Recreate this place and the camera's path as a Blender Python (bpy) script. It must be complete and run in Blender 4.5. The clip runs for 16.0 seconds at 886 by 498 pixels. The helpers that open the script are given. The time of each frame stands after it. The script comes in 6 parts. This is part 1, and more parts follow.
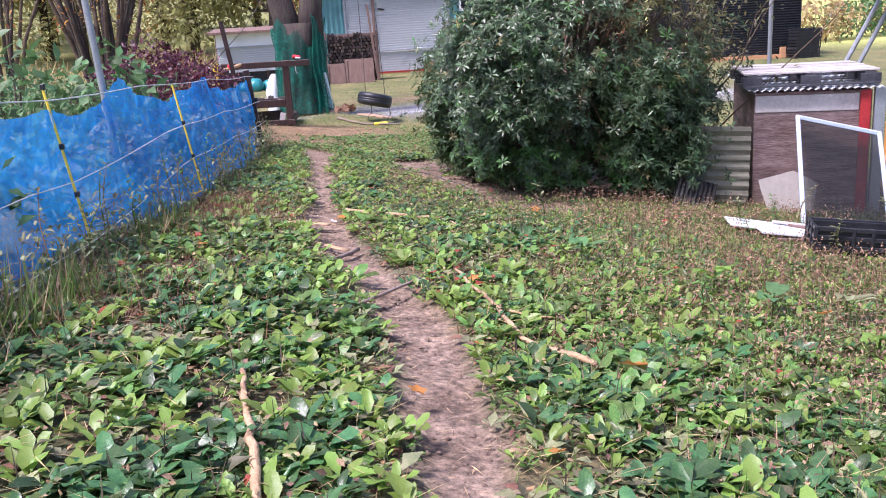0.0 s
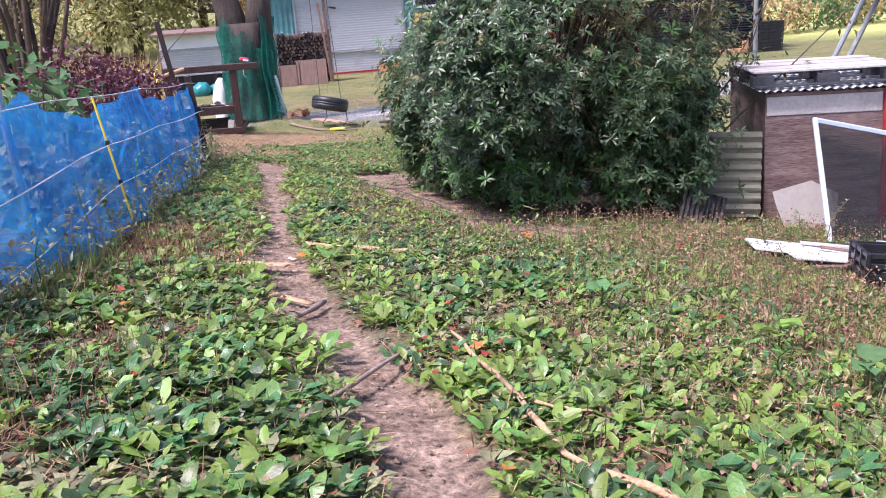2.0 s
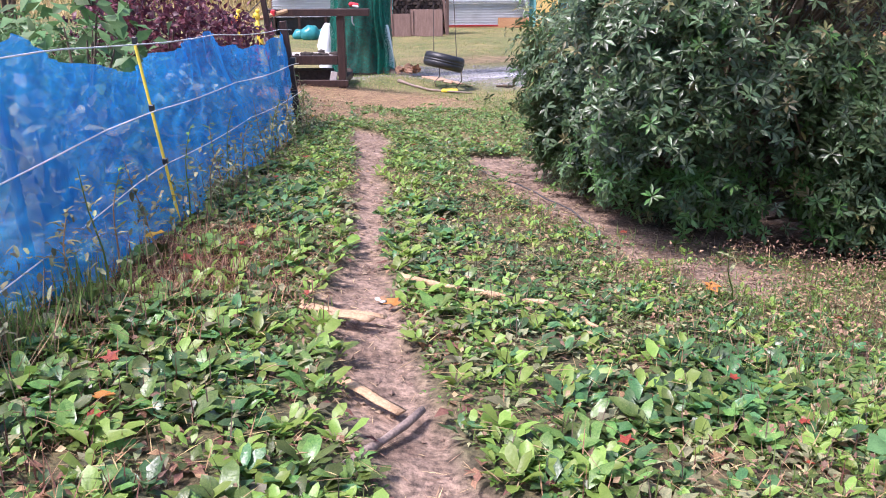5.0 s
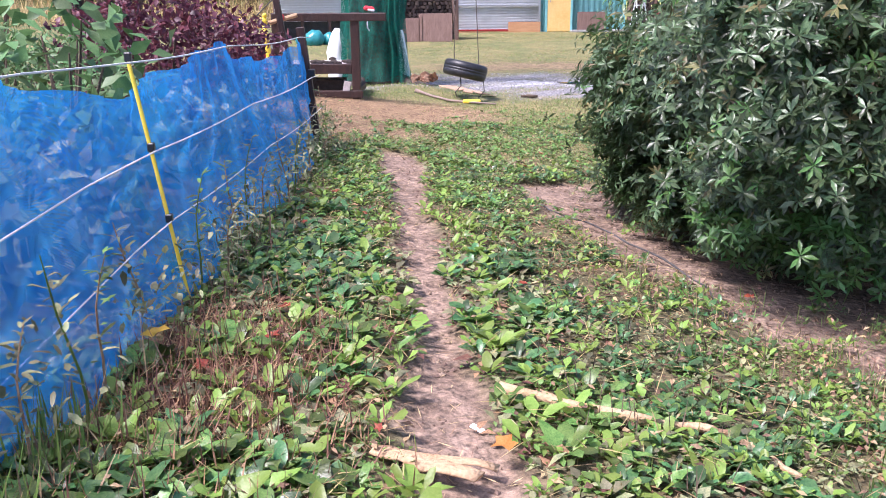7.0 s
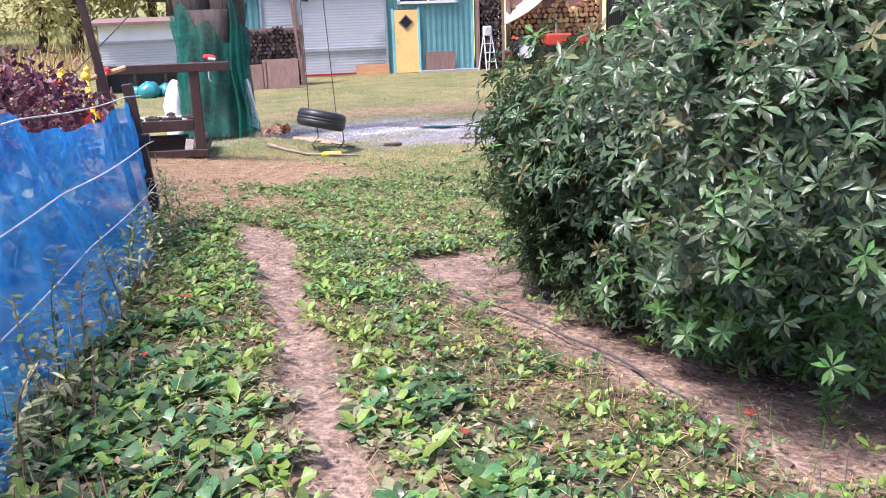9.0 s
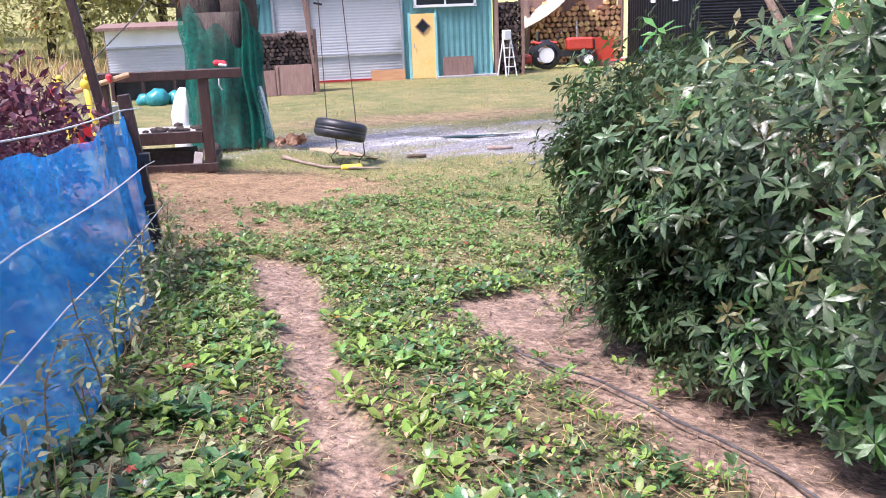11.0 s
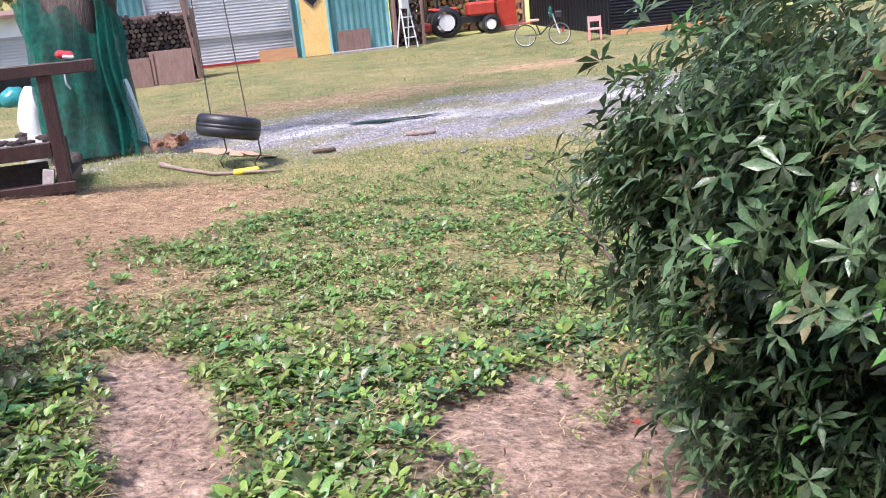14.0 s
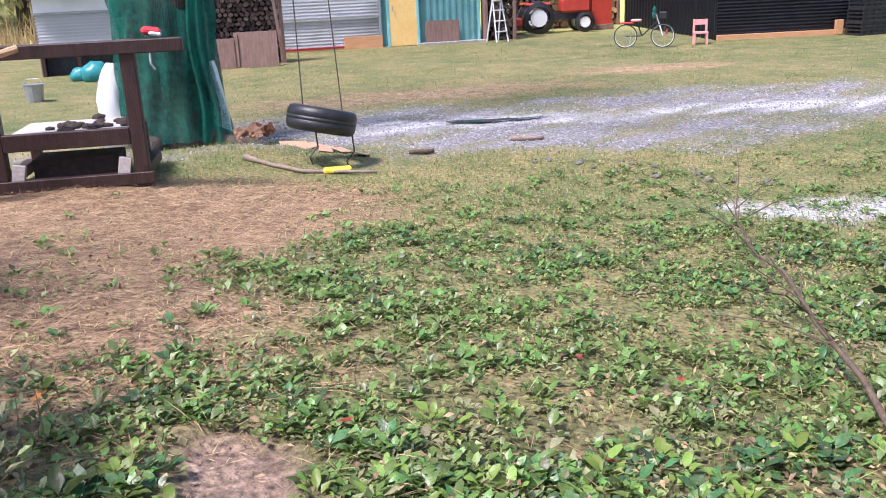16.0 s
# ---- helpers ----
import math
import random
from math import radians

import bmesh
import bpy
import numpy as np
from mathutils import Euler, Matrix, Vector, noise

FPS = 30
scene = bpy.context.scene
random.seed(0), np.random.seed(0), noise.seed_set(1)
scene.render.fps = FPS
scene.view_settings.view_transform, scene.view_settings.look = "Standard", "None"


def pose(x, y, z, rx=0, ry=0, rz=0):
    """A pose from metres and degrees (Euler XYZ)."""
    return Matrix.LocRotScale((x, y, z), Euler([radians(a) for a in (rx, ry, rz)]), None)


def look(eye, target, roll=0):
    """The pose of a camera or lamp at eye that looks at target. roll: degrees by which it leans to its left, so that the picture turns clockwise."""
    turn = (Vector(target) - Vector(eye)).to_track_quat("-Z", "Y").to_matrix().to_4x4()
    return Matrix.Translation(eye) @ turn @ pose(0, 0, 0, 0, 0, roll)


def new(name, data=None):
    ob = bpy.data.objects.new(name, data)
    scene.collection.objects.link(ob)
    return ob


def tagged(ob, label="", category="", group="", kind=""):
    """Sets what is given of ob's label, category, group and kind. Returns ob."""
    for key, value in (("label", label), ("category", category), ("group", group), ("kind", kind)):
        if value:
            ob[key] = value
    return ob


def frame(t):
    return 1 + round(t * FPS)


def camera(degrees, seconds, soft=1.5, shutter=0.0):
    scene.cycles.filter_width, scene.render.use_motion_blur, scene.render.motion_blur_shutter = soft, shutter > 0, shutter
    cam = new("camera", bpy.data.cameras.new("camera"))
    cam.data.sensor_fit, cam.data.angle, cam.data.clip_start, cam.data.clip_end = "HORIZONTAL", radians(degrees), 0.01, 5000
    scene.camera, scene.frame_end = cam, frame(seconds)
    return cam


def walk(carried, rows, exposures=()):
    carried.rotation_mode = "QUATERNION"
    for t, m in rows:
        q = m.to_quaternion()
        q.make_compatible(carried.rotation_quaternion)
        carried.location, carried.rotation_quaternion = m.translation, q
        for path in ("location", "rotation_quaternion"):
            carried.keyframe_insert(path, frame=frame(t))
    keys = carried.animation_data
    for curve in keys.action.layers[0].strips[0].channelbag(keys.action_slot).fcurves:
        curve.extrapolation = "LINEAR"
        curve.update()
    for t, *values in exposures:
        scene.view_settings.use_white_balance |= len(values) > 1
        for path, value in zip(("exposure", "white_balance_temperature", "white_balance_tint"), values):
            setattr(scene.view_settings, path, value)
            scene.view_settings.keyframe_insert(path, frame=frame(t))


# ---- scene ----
cam = camera(52.8, 16.0, 1.0, 0.0)
METRES, EYE, TILT, LEAN, TURN = 9.5, 1.14, -3.2, 6.0, -6.8
ROWS = [
    (0.0, 0.0, 0.0, 0.0, 0.55, -11.37, -2.73),
    (0.5, -0.0014, 0.0269, -0.0004, -3.77, -11.74, -3.06),
    (1.0, -0.0164, 0.0609, 0.0012, -6.11, -10.0, -3.57),
    (1.5, -0.022, 0.0865, 0.0, -2.71, -10.16, -2.17),
    (2.0, -0.0167, 0.1153, 0.0034, -2.51, -11.35, -1.79),
    (2.5, -0.0124, 0.1378, 0.004, -8.85, -11.92, -2.48),
    (3.0, -0.0218, 0.1722, 0.0042, -9.73, -12.1, -3.93),
    (3.5, -0.0282, 0.1971, 0.0043, -3.7, -12.92, -3.96),
    (4.0, -0.0296, 0.2327, 0.0062, 2.86, -13.93, -4.49),
    (6.5, -0.0743, 0.3888, 0.0053, 5.1, -14.97, -6.28),
    (7.0, -0.0897, 0.4216, 0.005, 4.38, -14.36, -5.86),
    (7.5, -0.0938, 0.4606, 0.0063, 6.07, -14.57, -5.24),
    (8.0, -0.0947, 0.4884, 0.0062, -0.55, -13.38, -3.92),
    (8.5, -0.1074, 0.5204, 0.0067, -5.64, -11.33, -3.72),
    (11.0, -0.1297, 0.6524, 0.0074, -4.96, -10.72, -3.53),
    (11.5, -0.127, 0.69, 0.0089, -3.69, -11.05, -1.75),
    (12.0, -0.1218, 0.7179, 0.008, -12.66, -11.61, -2.34),
    (12.5, -0.1327, 0.7546, 0.01, -11.95, -11.55, -3.2),
    (13.0, -0.1372, 0.7856, 0.0072, -4.39, -12.57, -1.87),
    (13.5, -0.1335, 0.8211, 0.0094, -4.61, -13.31, -0.35),
    (14.0, -0.1306, 0.8548, 0.0103, -11.86, -12.24, -0.03),
    (14.5, -0.1382, 0.8832, 0.0108, -8.01, -12.01, 0.02),
    (15.0, -0.1411, 0.9154, 0.0123, -1.68, -12.29, 0.8),
    (15.5, -0.142, 0.9378, 0.0102, -4.3, -13.15, -0.6),
    (16.0, -0.1552, 0.969, 0.0105, -7.22, -12.74, -3.02),
]
walk(cam, [(t, pose(0, 0, EYE, TILT, LEAN, TURN) @ pose(METRES * x, METRES * y, METRES * z, 90 + pitch, roll, yaw)) for t, x, y, z, yaw, pitch, roll in ROWS],
     exposures=[(0.0, 1.0, 5700, 28), (3.5, 1.1, 5850, 27), (8.0, 1.3, 5800, 26), (11.0, 1.36, 5850, 26), (14.0, 1.2, 5900, 23), (16.0, 1.02, 5850, 22)])

# ---- daylight: a bright hazy sky with a veiled sun ahead ----
world = bpy.data.worlds.new("sky")
scene.world = world
world.use_nodes = True
wn = world.node_tree
sky = wn.nodes.new("ShaderNodeTexSky")
sky.sky_type, sky.sun_disc = "NISHITA", False
sky.sun_elevation, sky.sun_rotation = radians(60), radians(242)
sky.air_density, sky.dust_density, sky.ozone_density = 1.0, 3.0, 1.0
wn.nodes["Background"].inputs["Strength"].default_value = 0.108
wn.links.new(sky.outputs[0], wn.nodes["Background"].inputs[0])
sun = new("sun", bpy.data.lights.new("sun", "SUN"))
sun.data.energy, sun.data.angle, sun.data.color = 2.9, radians(11), (1.0, 0.93, 0.83)
SUN_EL, SUN_AZ = radians(60), radians(242)
sun.matrix_world = look((0, 0, 0), (-math.sin(SUN_AZ) * math.cos(SUN_EL), -math.cos(SUN_AZ) * math.cos(SUN_EL), -math.sin(SUN_EL)))


# ---- materials ----
def mat(name, a, b=None, scale=8.0, rough=0.7, metal=0.0, bump=0.3, bscale=None, island=0.0, obj_random=0.0, stretch=(1, 1, 1), spots=None):
    """Two noise-mixed colours at two scales, with relief; spots: a third colour in patches."""
    m = bpy.data.materials.new(name)
    m.use_nodes = True
    nt = m.node_tree
    bs = nt.nodes["Principled BSDF"]
    bs.inputs["Roughness"].default_value, bs.inputs["Metallic"].default_value = rough, metal
    b = b or tuple(c * 0.7 for c in a)
    co = nt.nodes.new("ShaderNodeTexCoord")
    mp = nt.nodes.new("ShaderNodeMapping")
    mp.inputs["Scale"].default_value = stretch
    nt.links.new(co.outputs["Object"], mp.inputs[0])

    def noise_tex(s, d=6):
        n = nt.nodes.new("ShaderNodeTexNoise")
        n.inputs["Scale"].default_value, n.inputs["Detail"].default_value = s, d
        nt.links.new(mp.outputs[0], n.inputs["Vector"])
        return n
    n1, n2 = noise_tex(scale), noise_tex(scale * 7.3)
    mixn = nt.nodes.new("ShaderNodeMath")
    mixn.operation = "MULTIPLY_ADD"
    mixn.inputs[1].default_value = 0.5
    nt.links.new(n2.outputs["Fac"], mixn.inputs[0])
    half = nt.nodes.new("ShaderNodeMath")
    half.operation, half.inputs[1].default_value = "MULTIPLY", 0.5
    nt.links.new(n1.outputs["Fac"], half.inputs[0])
    nt.links.new(half.outputs[0], mixn.inputs[2])
    ramp = nt.nodes.new("ShaderNodeValToRGB")
    ramp.color_ramp.elements[0].position, ramp.color_ramp.elements[1].position = 0.36, 0.64
    ramp.color_ramp.elements[0].color, ramp.color_ramp.elements[1].color = (*a, 1), (*b, 1)
    nt.links.new(mixn.outputs[0], ramp.inputs[0])
    out = ramp.outputs[0]
    if spots:
        n3 = noise_tex(scale * 0.45, 4)
        r3 = nt.nodes.new("ShaderNodeValToRGB")
        r3.color_ramp.elements[0].position, r3.color_ramp.elements[1].position = 0.54, 0.66
        nt.links.new(n3.outputs["Fac"], r3.inputs[0])
        mx = nt.nodes.new("ShaderNodeMixRGB")
        mx.inputs[2].default_value = (*spots, 1)
        nt.links.new(r3.outputs[0], mx.inputs[0])
        nt.links.new(out, mx.inputs[1])
        out = mx.outputs[0]
    if island or obj_random:
        hsv = nt.nodes.new("ShaderNodeHueSaturation")
        src = nt.nodes.new("ShaderNodeNewGeometry").outputs["Random Per Island"] if island else nt.nodes.new("ShaderNodeObjectInfo").outputs["Random"]
        amount = island or obj_random
        for key, lo, hi in (("Value", 1 - amount, 1 + amount), ("Hue", 0.5 - 0.05 * amount, 0.5 + 0.05 * amount)):
            mr = nt.nodes.new("ShaderNodeMapRange")
            mr.inputs[3].default_value, mr.inputs[4].default_value = lo, hi
            nt.links.new(src, mr.inputs[0])
            nt.links.new(mr.outputs[0], hsv.inputs[key])
        nt.links.new(out, hsv.inputs["Color"])
        out = hsv.outputs[0]
    nt.links.new(out, bs.inputs["Base Color"])
    if bump:
        bp = nt.nodes.new("ShaderNodeBump")
        bp.inputs["Strength"].default_value, bp.inputs["Distance"].default_value = bump, 0.02
        nb = noise_tex(bscale or scale * 5)
        nt.links.new(nb.outputs["Fac"], bp.inputs["Height"])
        nt.links.new(bp.outputs[0], bs.inputs["Normal"])
    return m


def leaf_mat(name, a, b, rough=0.4, island=0.35, through_light=0.35):
    """A leaf: glossy skin over a body that lets some light through."""
    m = mat(name, a, b, scale=26.0, rough=rough, bump=0.12, bscale=90, island=island)
    nt = m.node_tree
    bs, out = nt.nodes["Principled BSDF"], nt.nodes["Material Output"]
    tr = nt.nodes.new("ShaderNodeBsdfTranslucent")
    mx = nt.nodes.new("ShaderNodeMixShader")
    mx.inputs[0].default_value = through_light
    col = bs.inputs["Base Color"].links[0].from_socket
    nt.links.new(col, tr.inputs["Color"])
    nt.links.new(bs.outputs[0], mx.inputs[1])
    nt.links.new(tr.outputs[0], mx.inputs[2])
    nt.links.new(mx.outputs[0], out.inputs[0])
    return m


def net_mat(name, a, b, gap, mesh_scale):
    """Woven plastic netting: threads with open holes between them."""
    m = mat(name, a, b, scale=2.2, rough=0.7, bump=0)
    nt = m.node_tree
    bs, out = nt.nodes["Principled BSDF"], nt.nodes["Material Output"]
    tl = nt.nodes.new("ShaderNodeBsdfTranslucent")
    nt.links.new(bs.inputs["Base Color"].links[0].from_socket, tl.inputs["Color"])
    body = nt.nodes.new("ShaderNodeMixShader")
    body.inputs[0].default_value = 0.4
    nt.links.new(bs.outputs[0], body.inputs[1])
    nt.links.new(tl.outputs[0], body.inputs[2])
    uv = nt.nodes.new("ShaderNodeUVMap")
    uv.uv_map = "weave"
    facs = []
    for direction in ("X", "Y"):
        w = nt.nodes.new("ShaderNodeTexWave")
        w.bands_direction = direction
        w.inputs["Scale"].default_value = mesh_scale
        nt.links.new(uv.outputs[0], w.inputs[0])
        facs.append(w.outputs["Fac"])
    mn = nt.nodes.new("ShaderNodeMath")
    mn.operation = "MINIMUM"
    nt.links.new(facs[0], mn.inputs[0])
    nt.links.new(facs[1], mn.inputs[1])
    nz = nt.nodes.new("ShaderNodeTexNoise")
    nz.inputs["Scale"].default_value, nz.inputs["Detail"].default_value = 3.0, 3.0
    co = nt.nodes.new("ShaderNodeTexCoord")
    nt.links.new(co.outputs["Object"], nz.inputs[0])
    ad = nt.nodes.new("ShaderNodeMath")
    ad.operation = "MULTIPLY_ADD"
    ad.inputs[1].default_value = 0.5
    nt.links.new(nz.outputs["Fac"], ad.inputs[0])
    nt.links.new(mn.outputs[0], ad.inputs[2])
    cmpn = nt.nodes.new("ShaderNodeMath")
    cmpn.operation, cmpn.inputs[1].default_value = "GREATER_THAN", gap
    nt.links.new(ad.outputs[0], cmpn.inputs[0])
    tp = nt.nodes.new("ShaderNodeBsdfTransparent")
    mx = nt.nodes.new("ShaderNodeMixShader")
    nt.links.new(cmpn.outputs[0], mx.inputs[0])
    nt.links.new(body.outputs[0], mx.inputs[1])
    nt.links.new(tp.outputs[0], mx.inputs[2])
    nt.links.new(mx.outputs[0], out.inputs[0])
    return m


M = {
    "turquoise": mat("turquoise_sheet", (0.20, 0.50, 0.53), (0.27, 0.60, 0.62), 1.2, 0.45, bump=0.05, spots=(0.13, 0.34, 0.36)),
    "white_sheet": mat("white_sheet", (0.80, 0.83, 0.88), (0.86, 0.88, 0.91), 0.9, 0.4, bump=0.05, spots=(0.55, 0.58, 0.6)),
    "yellow_door": mat("yellow_paint", (0.78, 0.50, 0.16), (0.86, 0.60, 0.24), 2.0, 0.55, bump=0.1),
    "orange_ply": mat("orange_plywood", (0.50, 0.25, 0.12), (0.62, 0.35, 0.18), 2.5, 0.75, stretch=(1, 1, 6)),
    "ply": mat("weathered_plywood", (0.09, 0.05, 0.043), (0.30, 0.21, 0.195), 2.6, 0.75, stretch=(1.0, 1.0, 7), spots=(0.16, 0.09, 0.08)),
    "ply_pale": mat("pale_bare_plywood", (0.66, 0.60, 0.55), (0.76, 0.71, 0.66), 3.0, 0.7, spots=(0.42, 0.36, 0.32)),
    "brown_board": mat("brown_board", (0.17, 0.10, 0.08), (0.28, 0.18, 0.15), 3.0, 0.75, stretch=(6, 1, 1)),
    "dark_wood": mat("dark_stained_wood", (0.024, 0.012, 0.011), (0.06, 0.029, 0.025), 4.0, 0.5, bump=0.4, stretch=(4, 4, 1)),
    "black_sheet": mat("black_corrugated_sheet", (0.012, 0.014, 0.02), (0.028, 0.032, 0.042), 1.5, 0.4, bump=0.05),
    "black_plastic": mat("black_plastic", (0.012, 0.013, 0.016), (0.03, 0.03, 0.035), 8, 0.35, bump=0.05),
    "rubber": mat("tyre_rubber", (0.012, 0.013, 0.017), (0.03, 0.031, 0.036), 10, 0.42, bump=0.2, bscale=60),
    "bark": mat("tree_bark", (0.035, 0.025, 0.022), (0.10, 0.075, 0.065), 5, 0.9, bump=1.0, bscale=18, stretch=(3, 3, 0.6), spots=(0.09, 0.09, 0.06)),
    "twig": mat("twig_bark", (0.07, 0.05, 0.035), (0.17, 0.12, 0.085), 12, 0.85, bump=0.4),
    "straw_stick": mat("peeled_stick", (0.42, 0.25, 0.13), (0.62, 0.43, 0.26), 7, 0.75, bump=0.5, stretch=(2, 2, 2), spots=(0.24, 0.14, 0.08)),
    "grey_stick": mat("grey_stick", (0.20, 0.145, 0.12), (0.38, 0.29, 0.24), 14, 0.8, bump=0.4),
    "log_end": mat("firewood", (0.022, 0.015, 0.014), (0.095, 0.064, 0.054), 6, 0.85, obj_random=0.5),
    "log_warm": mat("split_firewood", (0.34, 0.18, 0.09), (0.55, 0.34, 0.18), 6, 0.8, obj_random=0.4),
    "white_plastic": mat("white_plastic", (0.74, 0.76, 0.78), (0.82, 0.83, 0.84), 6, 0.35, bump=0.3, bscale=9),
    "tarp": mat("pale_tarpaulin", (0.78, 0.70, 0.56), (0.85, 0.8, 0.7), 3, 0.5, bump=0.4, bscale=5),
    "teal_plastic": mat("teal_plastic_sheet", (0.02, 0.20, 0.22), (0.04, 0.31, 0.33), 5, 0.35, bump=0.6, bscale=9),
    "cardboard": mat("torn_cardboard", (0.42, 0.25, 0.16), (0.55, 0.36, 0.25), 5, 0.85, spots=(0.33, 0.2, 0.13)),
    "yellow_plastic": mat("yellow_plastic", (0.86, 0.60, 0.04), (0.9, 0.68, 0.08), 4, 0.35, bump=0.05),
    "red_plastic": mat("red_plastic", (0.62, 0.03, 0.05), (0.72, 0.06, 0.07), 4, 0.35, bump=0.05),
    "red_paint": mat("red_paint", (0.30, 0.012, 0.018), (0.42, 0.03, 0.03), 6, 0.5, bump=0.1),
    "tractor_red": mat("tractor_red", (0.40, 0.035, 0.025), (0.52, 0.07, 0.04), 5, 0.4, bump=0.05),
    "orange_plastic": mat("orange_plastic", (0.80, 0.25, 0.02), (0.88, 0.33, 0.04), 4, 0.4, bump=0.05),
    "pink_paint": mat("pink_paint", (0.65, 0.28, 0.27), (0.75, 0.36, 0.34), 7, 0.55, bump=0.1),
    "pine": mat("varnished_pine", (0.55, 0.24, 0.06), (0.68, 0.36, 0.12), 3, 0.4, bump=0.1, stretch=(1, 1, 5)),
    "alu": mat("pale_aluminium", (0.52, 0.60, 0.74), (0.62, 0.7, 0.82), 6, 0.35, metal=0.25, bump=0.05),
    "steel": mat("galvanised_steel", (0.32, 0.34, 0.37), (0.45, 0.47, 0.5), 9, 0.45, metal=0.6, bump=0.1),
    "cord": mat("white_cord", (0.75, 0.75, 0.76), (0.85, 0.85, 0.85), 60, 0.8, bump=0.4),
    "rope": mat("dark_rope", (0.05, 0.045, 0.04), (0.12, 0.1, 0.09), 40, 0.9),
    "hose": mat("grey_hose", (0.03, 0.028, 0.028), (0.12, 0.11, 0.11), 5, 0.5, bump=0.1),
    "corr_cream": mat("cream_corrugated_sheet", (0.36, 0.345, 0.25), (0.47, 0.44, 0.33), 3, 0.55, bump=0.1, spots=(0.26, 0.22, 0.16)),
    "wall_white": mat("white_render", (0.72, 0.74, 0.77), (0.8, 0.81, 0.83), 2, 0.7, bump=0.1),
    "dark_glass": mat("dark_glass", (0.012, 0.015, 0.02), (0.02, 0.025, 0.03), 3, 0.08, bump=0),
    "pallet": mat("pallet_wood", (0.42, 0.37, 0.35), (0.6, 0.55, 0.53), 5, 0.8, stretch=(1, 5, 1)),
    "pallet_dark": mat("pallet_block", (0.02, 0.022, 0.03), (0.06, 0.06, 0.07), 5, 0.7),
    "edge_rock": mat("sunk_rock", (0.10, 0.095, 0.085), (0.25, 0.235, 0.21), 22, 0.85, bump=0.6),
    "stone": mat("grey_stone", (0.19, 0.187, 0.185), (0.45, 0.43, 0.415), 14, 0.6, island=0.4),
    "clod": mat("path_soil", (0.13, 0.085, 0.062), (0.30, 0.21, 0.16), 20, 0.95, island=0.4),
    "soil": mat("potting_soil", (0.03, 0.022, 0.018), (0.08, 0.06, 0.05), 20, 0.95, bump=0.8),
    "bush_leaf": leaf_mat("evergreen_leaf", (0.042, 0.086, 0.036), (0.135, 0.187, 0.085), 0.3, 0.55, 0.3),
    "bush_leaf_olive": leaf_mat("ageing_evergreen_leaf", (0.10, 0.115, 0.04), (0.24, 0.195, 0.085), 0.45, 0.5, 0.3),
    "bush_leaf_new": leaf_mat("young_evergreen_leaf", (0.06, 0.15, 0.035), (0.12, 0.24, 0.06), 0.36, 0.35, 0.28),
    "plantain": leaf_mat("broad_weed_leaf", (0.07, 0.15, 0.03), (0.2, 0.29, 0.075), 0.34, 0.6, 0.28),
    "plantain_deep": leaf_mat("deep_green_weed_leaf", (0.035, 0.105, 0.035), (0.11, 0.2, 0.07), 0.32, 0.5, 0.2),
    "moss": leaf_mat("tiny_weed_leaf", (0.08, 0.17, 0.03), (0.19, 0.29, 0.06), 0.5, 0.45, 0.35),
    "seed_pink": leaf_mat("withered_seed_head", (0.22, 0.11, 0.07), (0.46, 0.29, 0.2), 0.7, 0.5, 0.25),
    "plantain_pale": leaf_mat("pale_weed_leaf", (0.15, 0.18, 0.08), (0.34, 0.31, 0.17), 0.5, 0.55, 0.25),
    "lime_leaf": leaf_mat("bright_weed_leaf", (0.20, 0.33, 0.05), (0.29, 0.40, 0.09), 0.4, 0.3, 0.35),
    "lawn_leaf": leaf_mat("yellowing_weed_leaf", (0.19, 0.25, 0.075), (0.36, 0.37, 0.15), 0.4, 0.5, 0.35),
    "grass": leaf_mat("grass_blade", (0.13, 0.23, 0.05), (0.25, 0.33, 0.09), 0.5, 0.35, 0.6),
    "dry_grass": leaf_mat("dry_grass_blade", (0.22, 0.13, 0.075), (0.52, 0.36, 0.22), 0.7, 0.6, 0.15),
    "dry_weed": leaf_mat("dry_brown_weed", (0.20, 0.115, 0.065), (0.44, 0.30, 0.18), 0.7, 0.55, 0.2),
    "rust_weed": leaf_mat("rusty_dead_weed", (0.15, 0.07, 0.045), (0.38, 0.2, 0.12), 0.7, 0.55, 0.2),
    "red_leaf": leaf_mat("fallen_red_leaf", (0.30, 0.04, 0.03), (0.5, 0.15, 0.06), 0.55, 0.35, 0.3),
    "yellow_leaf": leaf_mat("fallen_yellow_leaf", (0.72, 0.45, 0.04), (0.8, 0.58, 0.1), 0.5, 0.3, 0.35),
    "orange_leaf": leaf_mat("fallen_orange_leaf", (0.62, 0.24, 0.04), (0.72, 0.38, 0.1), 0.55, 0.35, 0.35),
    "purple_leaf": leaf_mat("purple_shrub_leaf", (0.07, 0.018, 0.03), (0.16, 0.045, 0.07), 0.45, 0.5, 0.3),
    "garden_leaf": leaf_mat("garden_plant_leaf", (0.08, 0.17, 0.06), (0.16, 0.27, 0.10), 0.45, 0.4, 0.3),
    "far_leaf": leaf_mat("far_tree_leaf", (0.32, 0.33, 0.13), (0.50, 0.46, 0.21), 0.6, 0.4, 0.5),
    "autumn_leaf": leaf_mat("autumn_tree_leaf", (0.45, 0.16, 0.05), (0.55, 0.30, 0.09), 0.6, 0.4, 0.4),
    "reed": leaf_mat("dry_reed", (0.42, 0.30, 0.14), (0.55, 0.42, 0.22), 0.7, 0.35, 0.35),
    "blue_net": net_mat("blue_net", (0.007, 0.22, 0.76), (0.045, 0.44, 0.98), 0.72, 85),
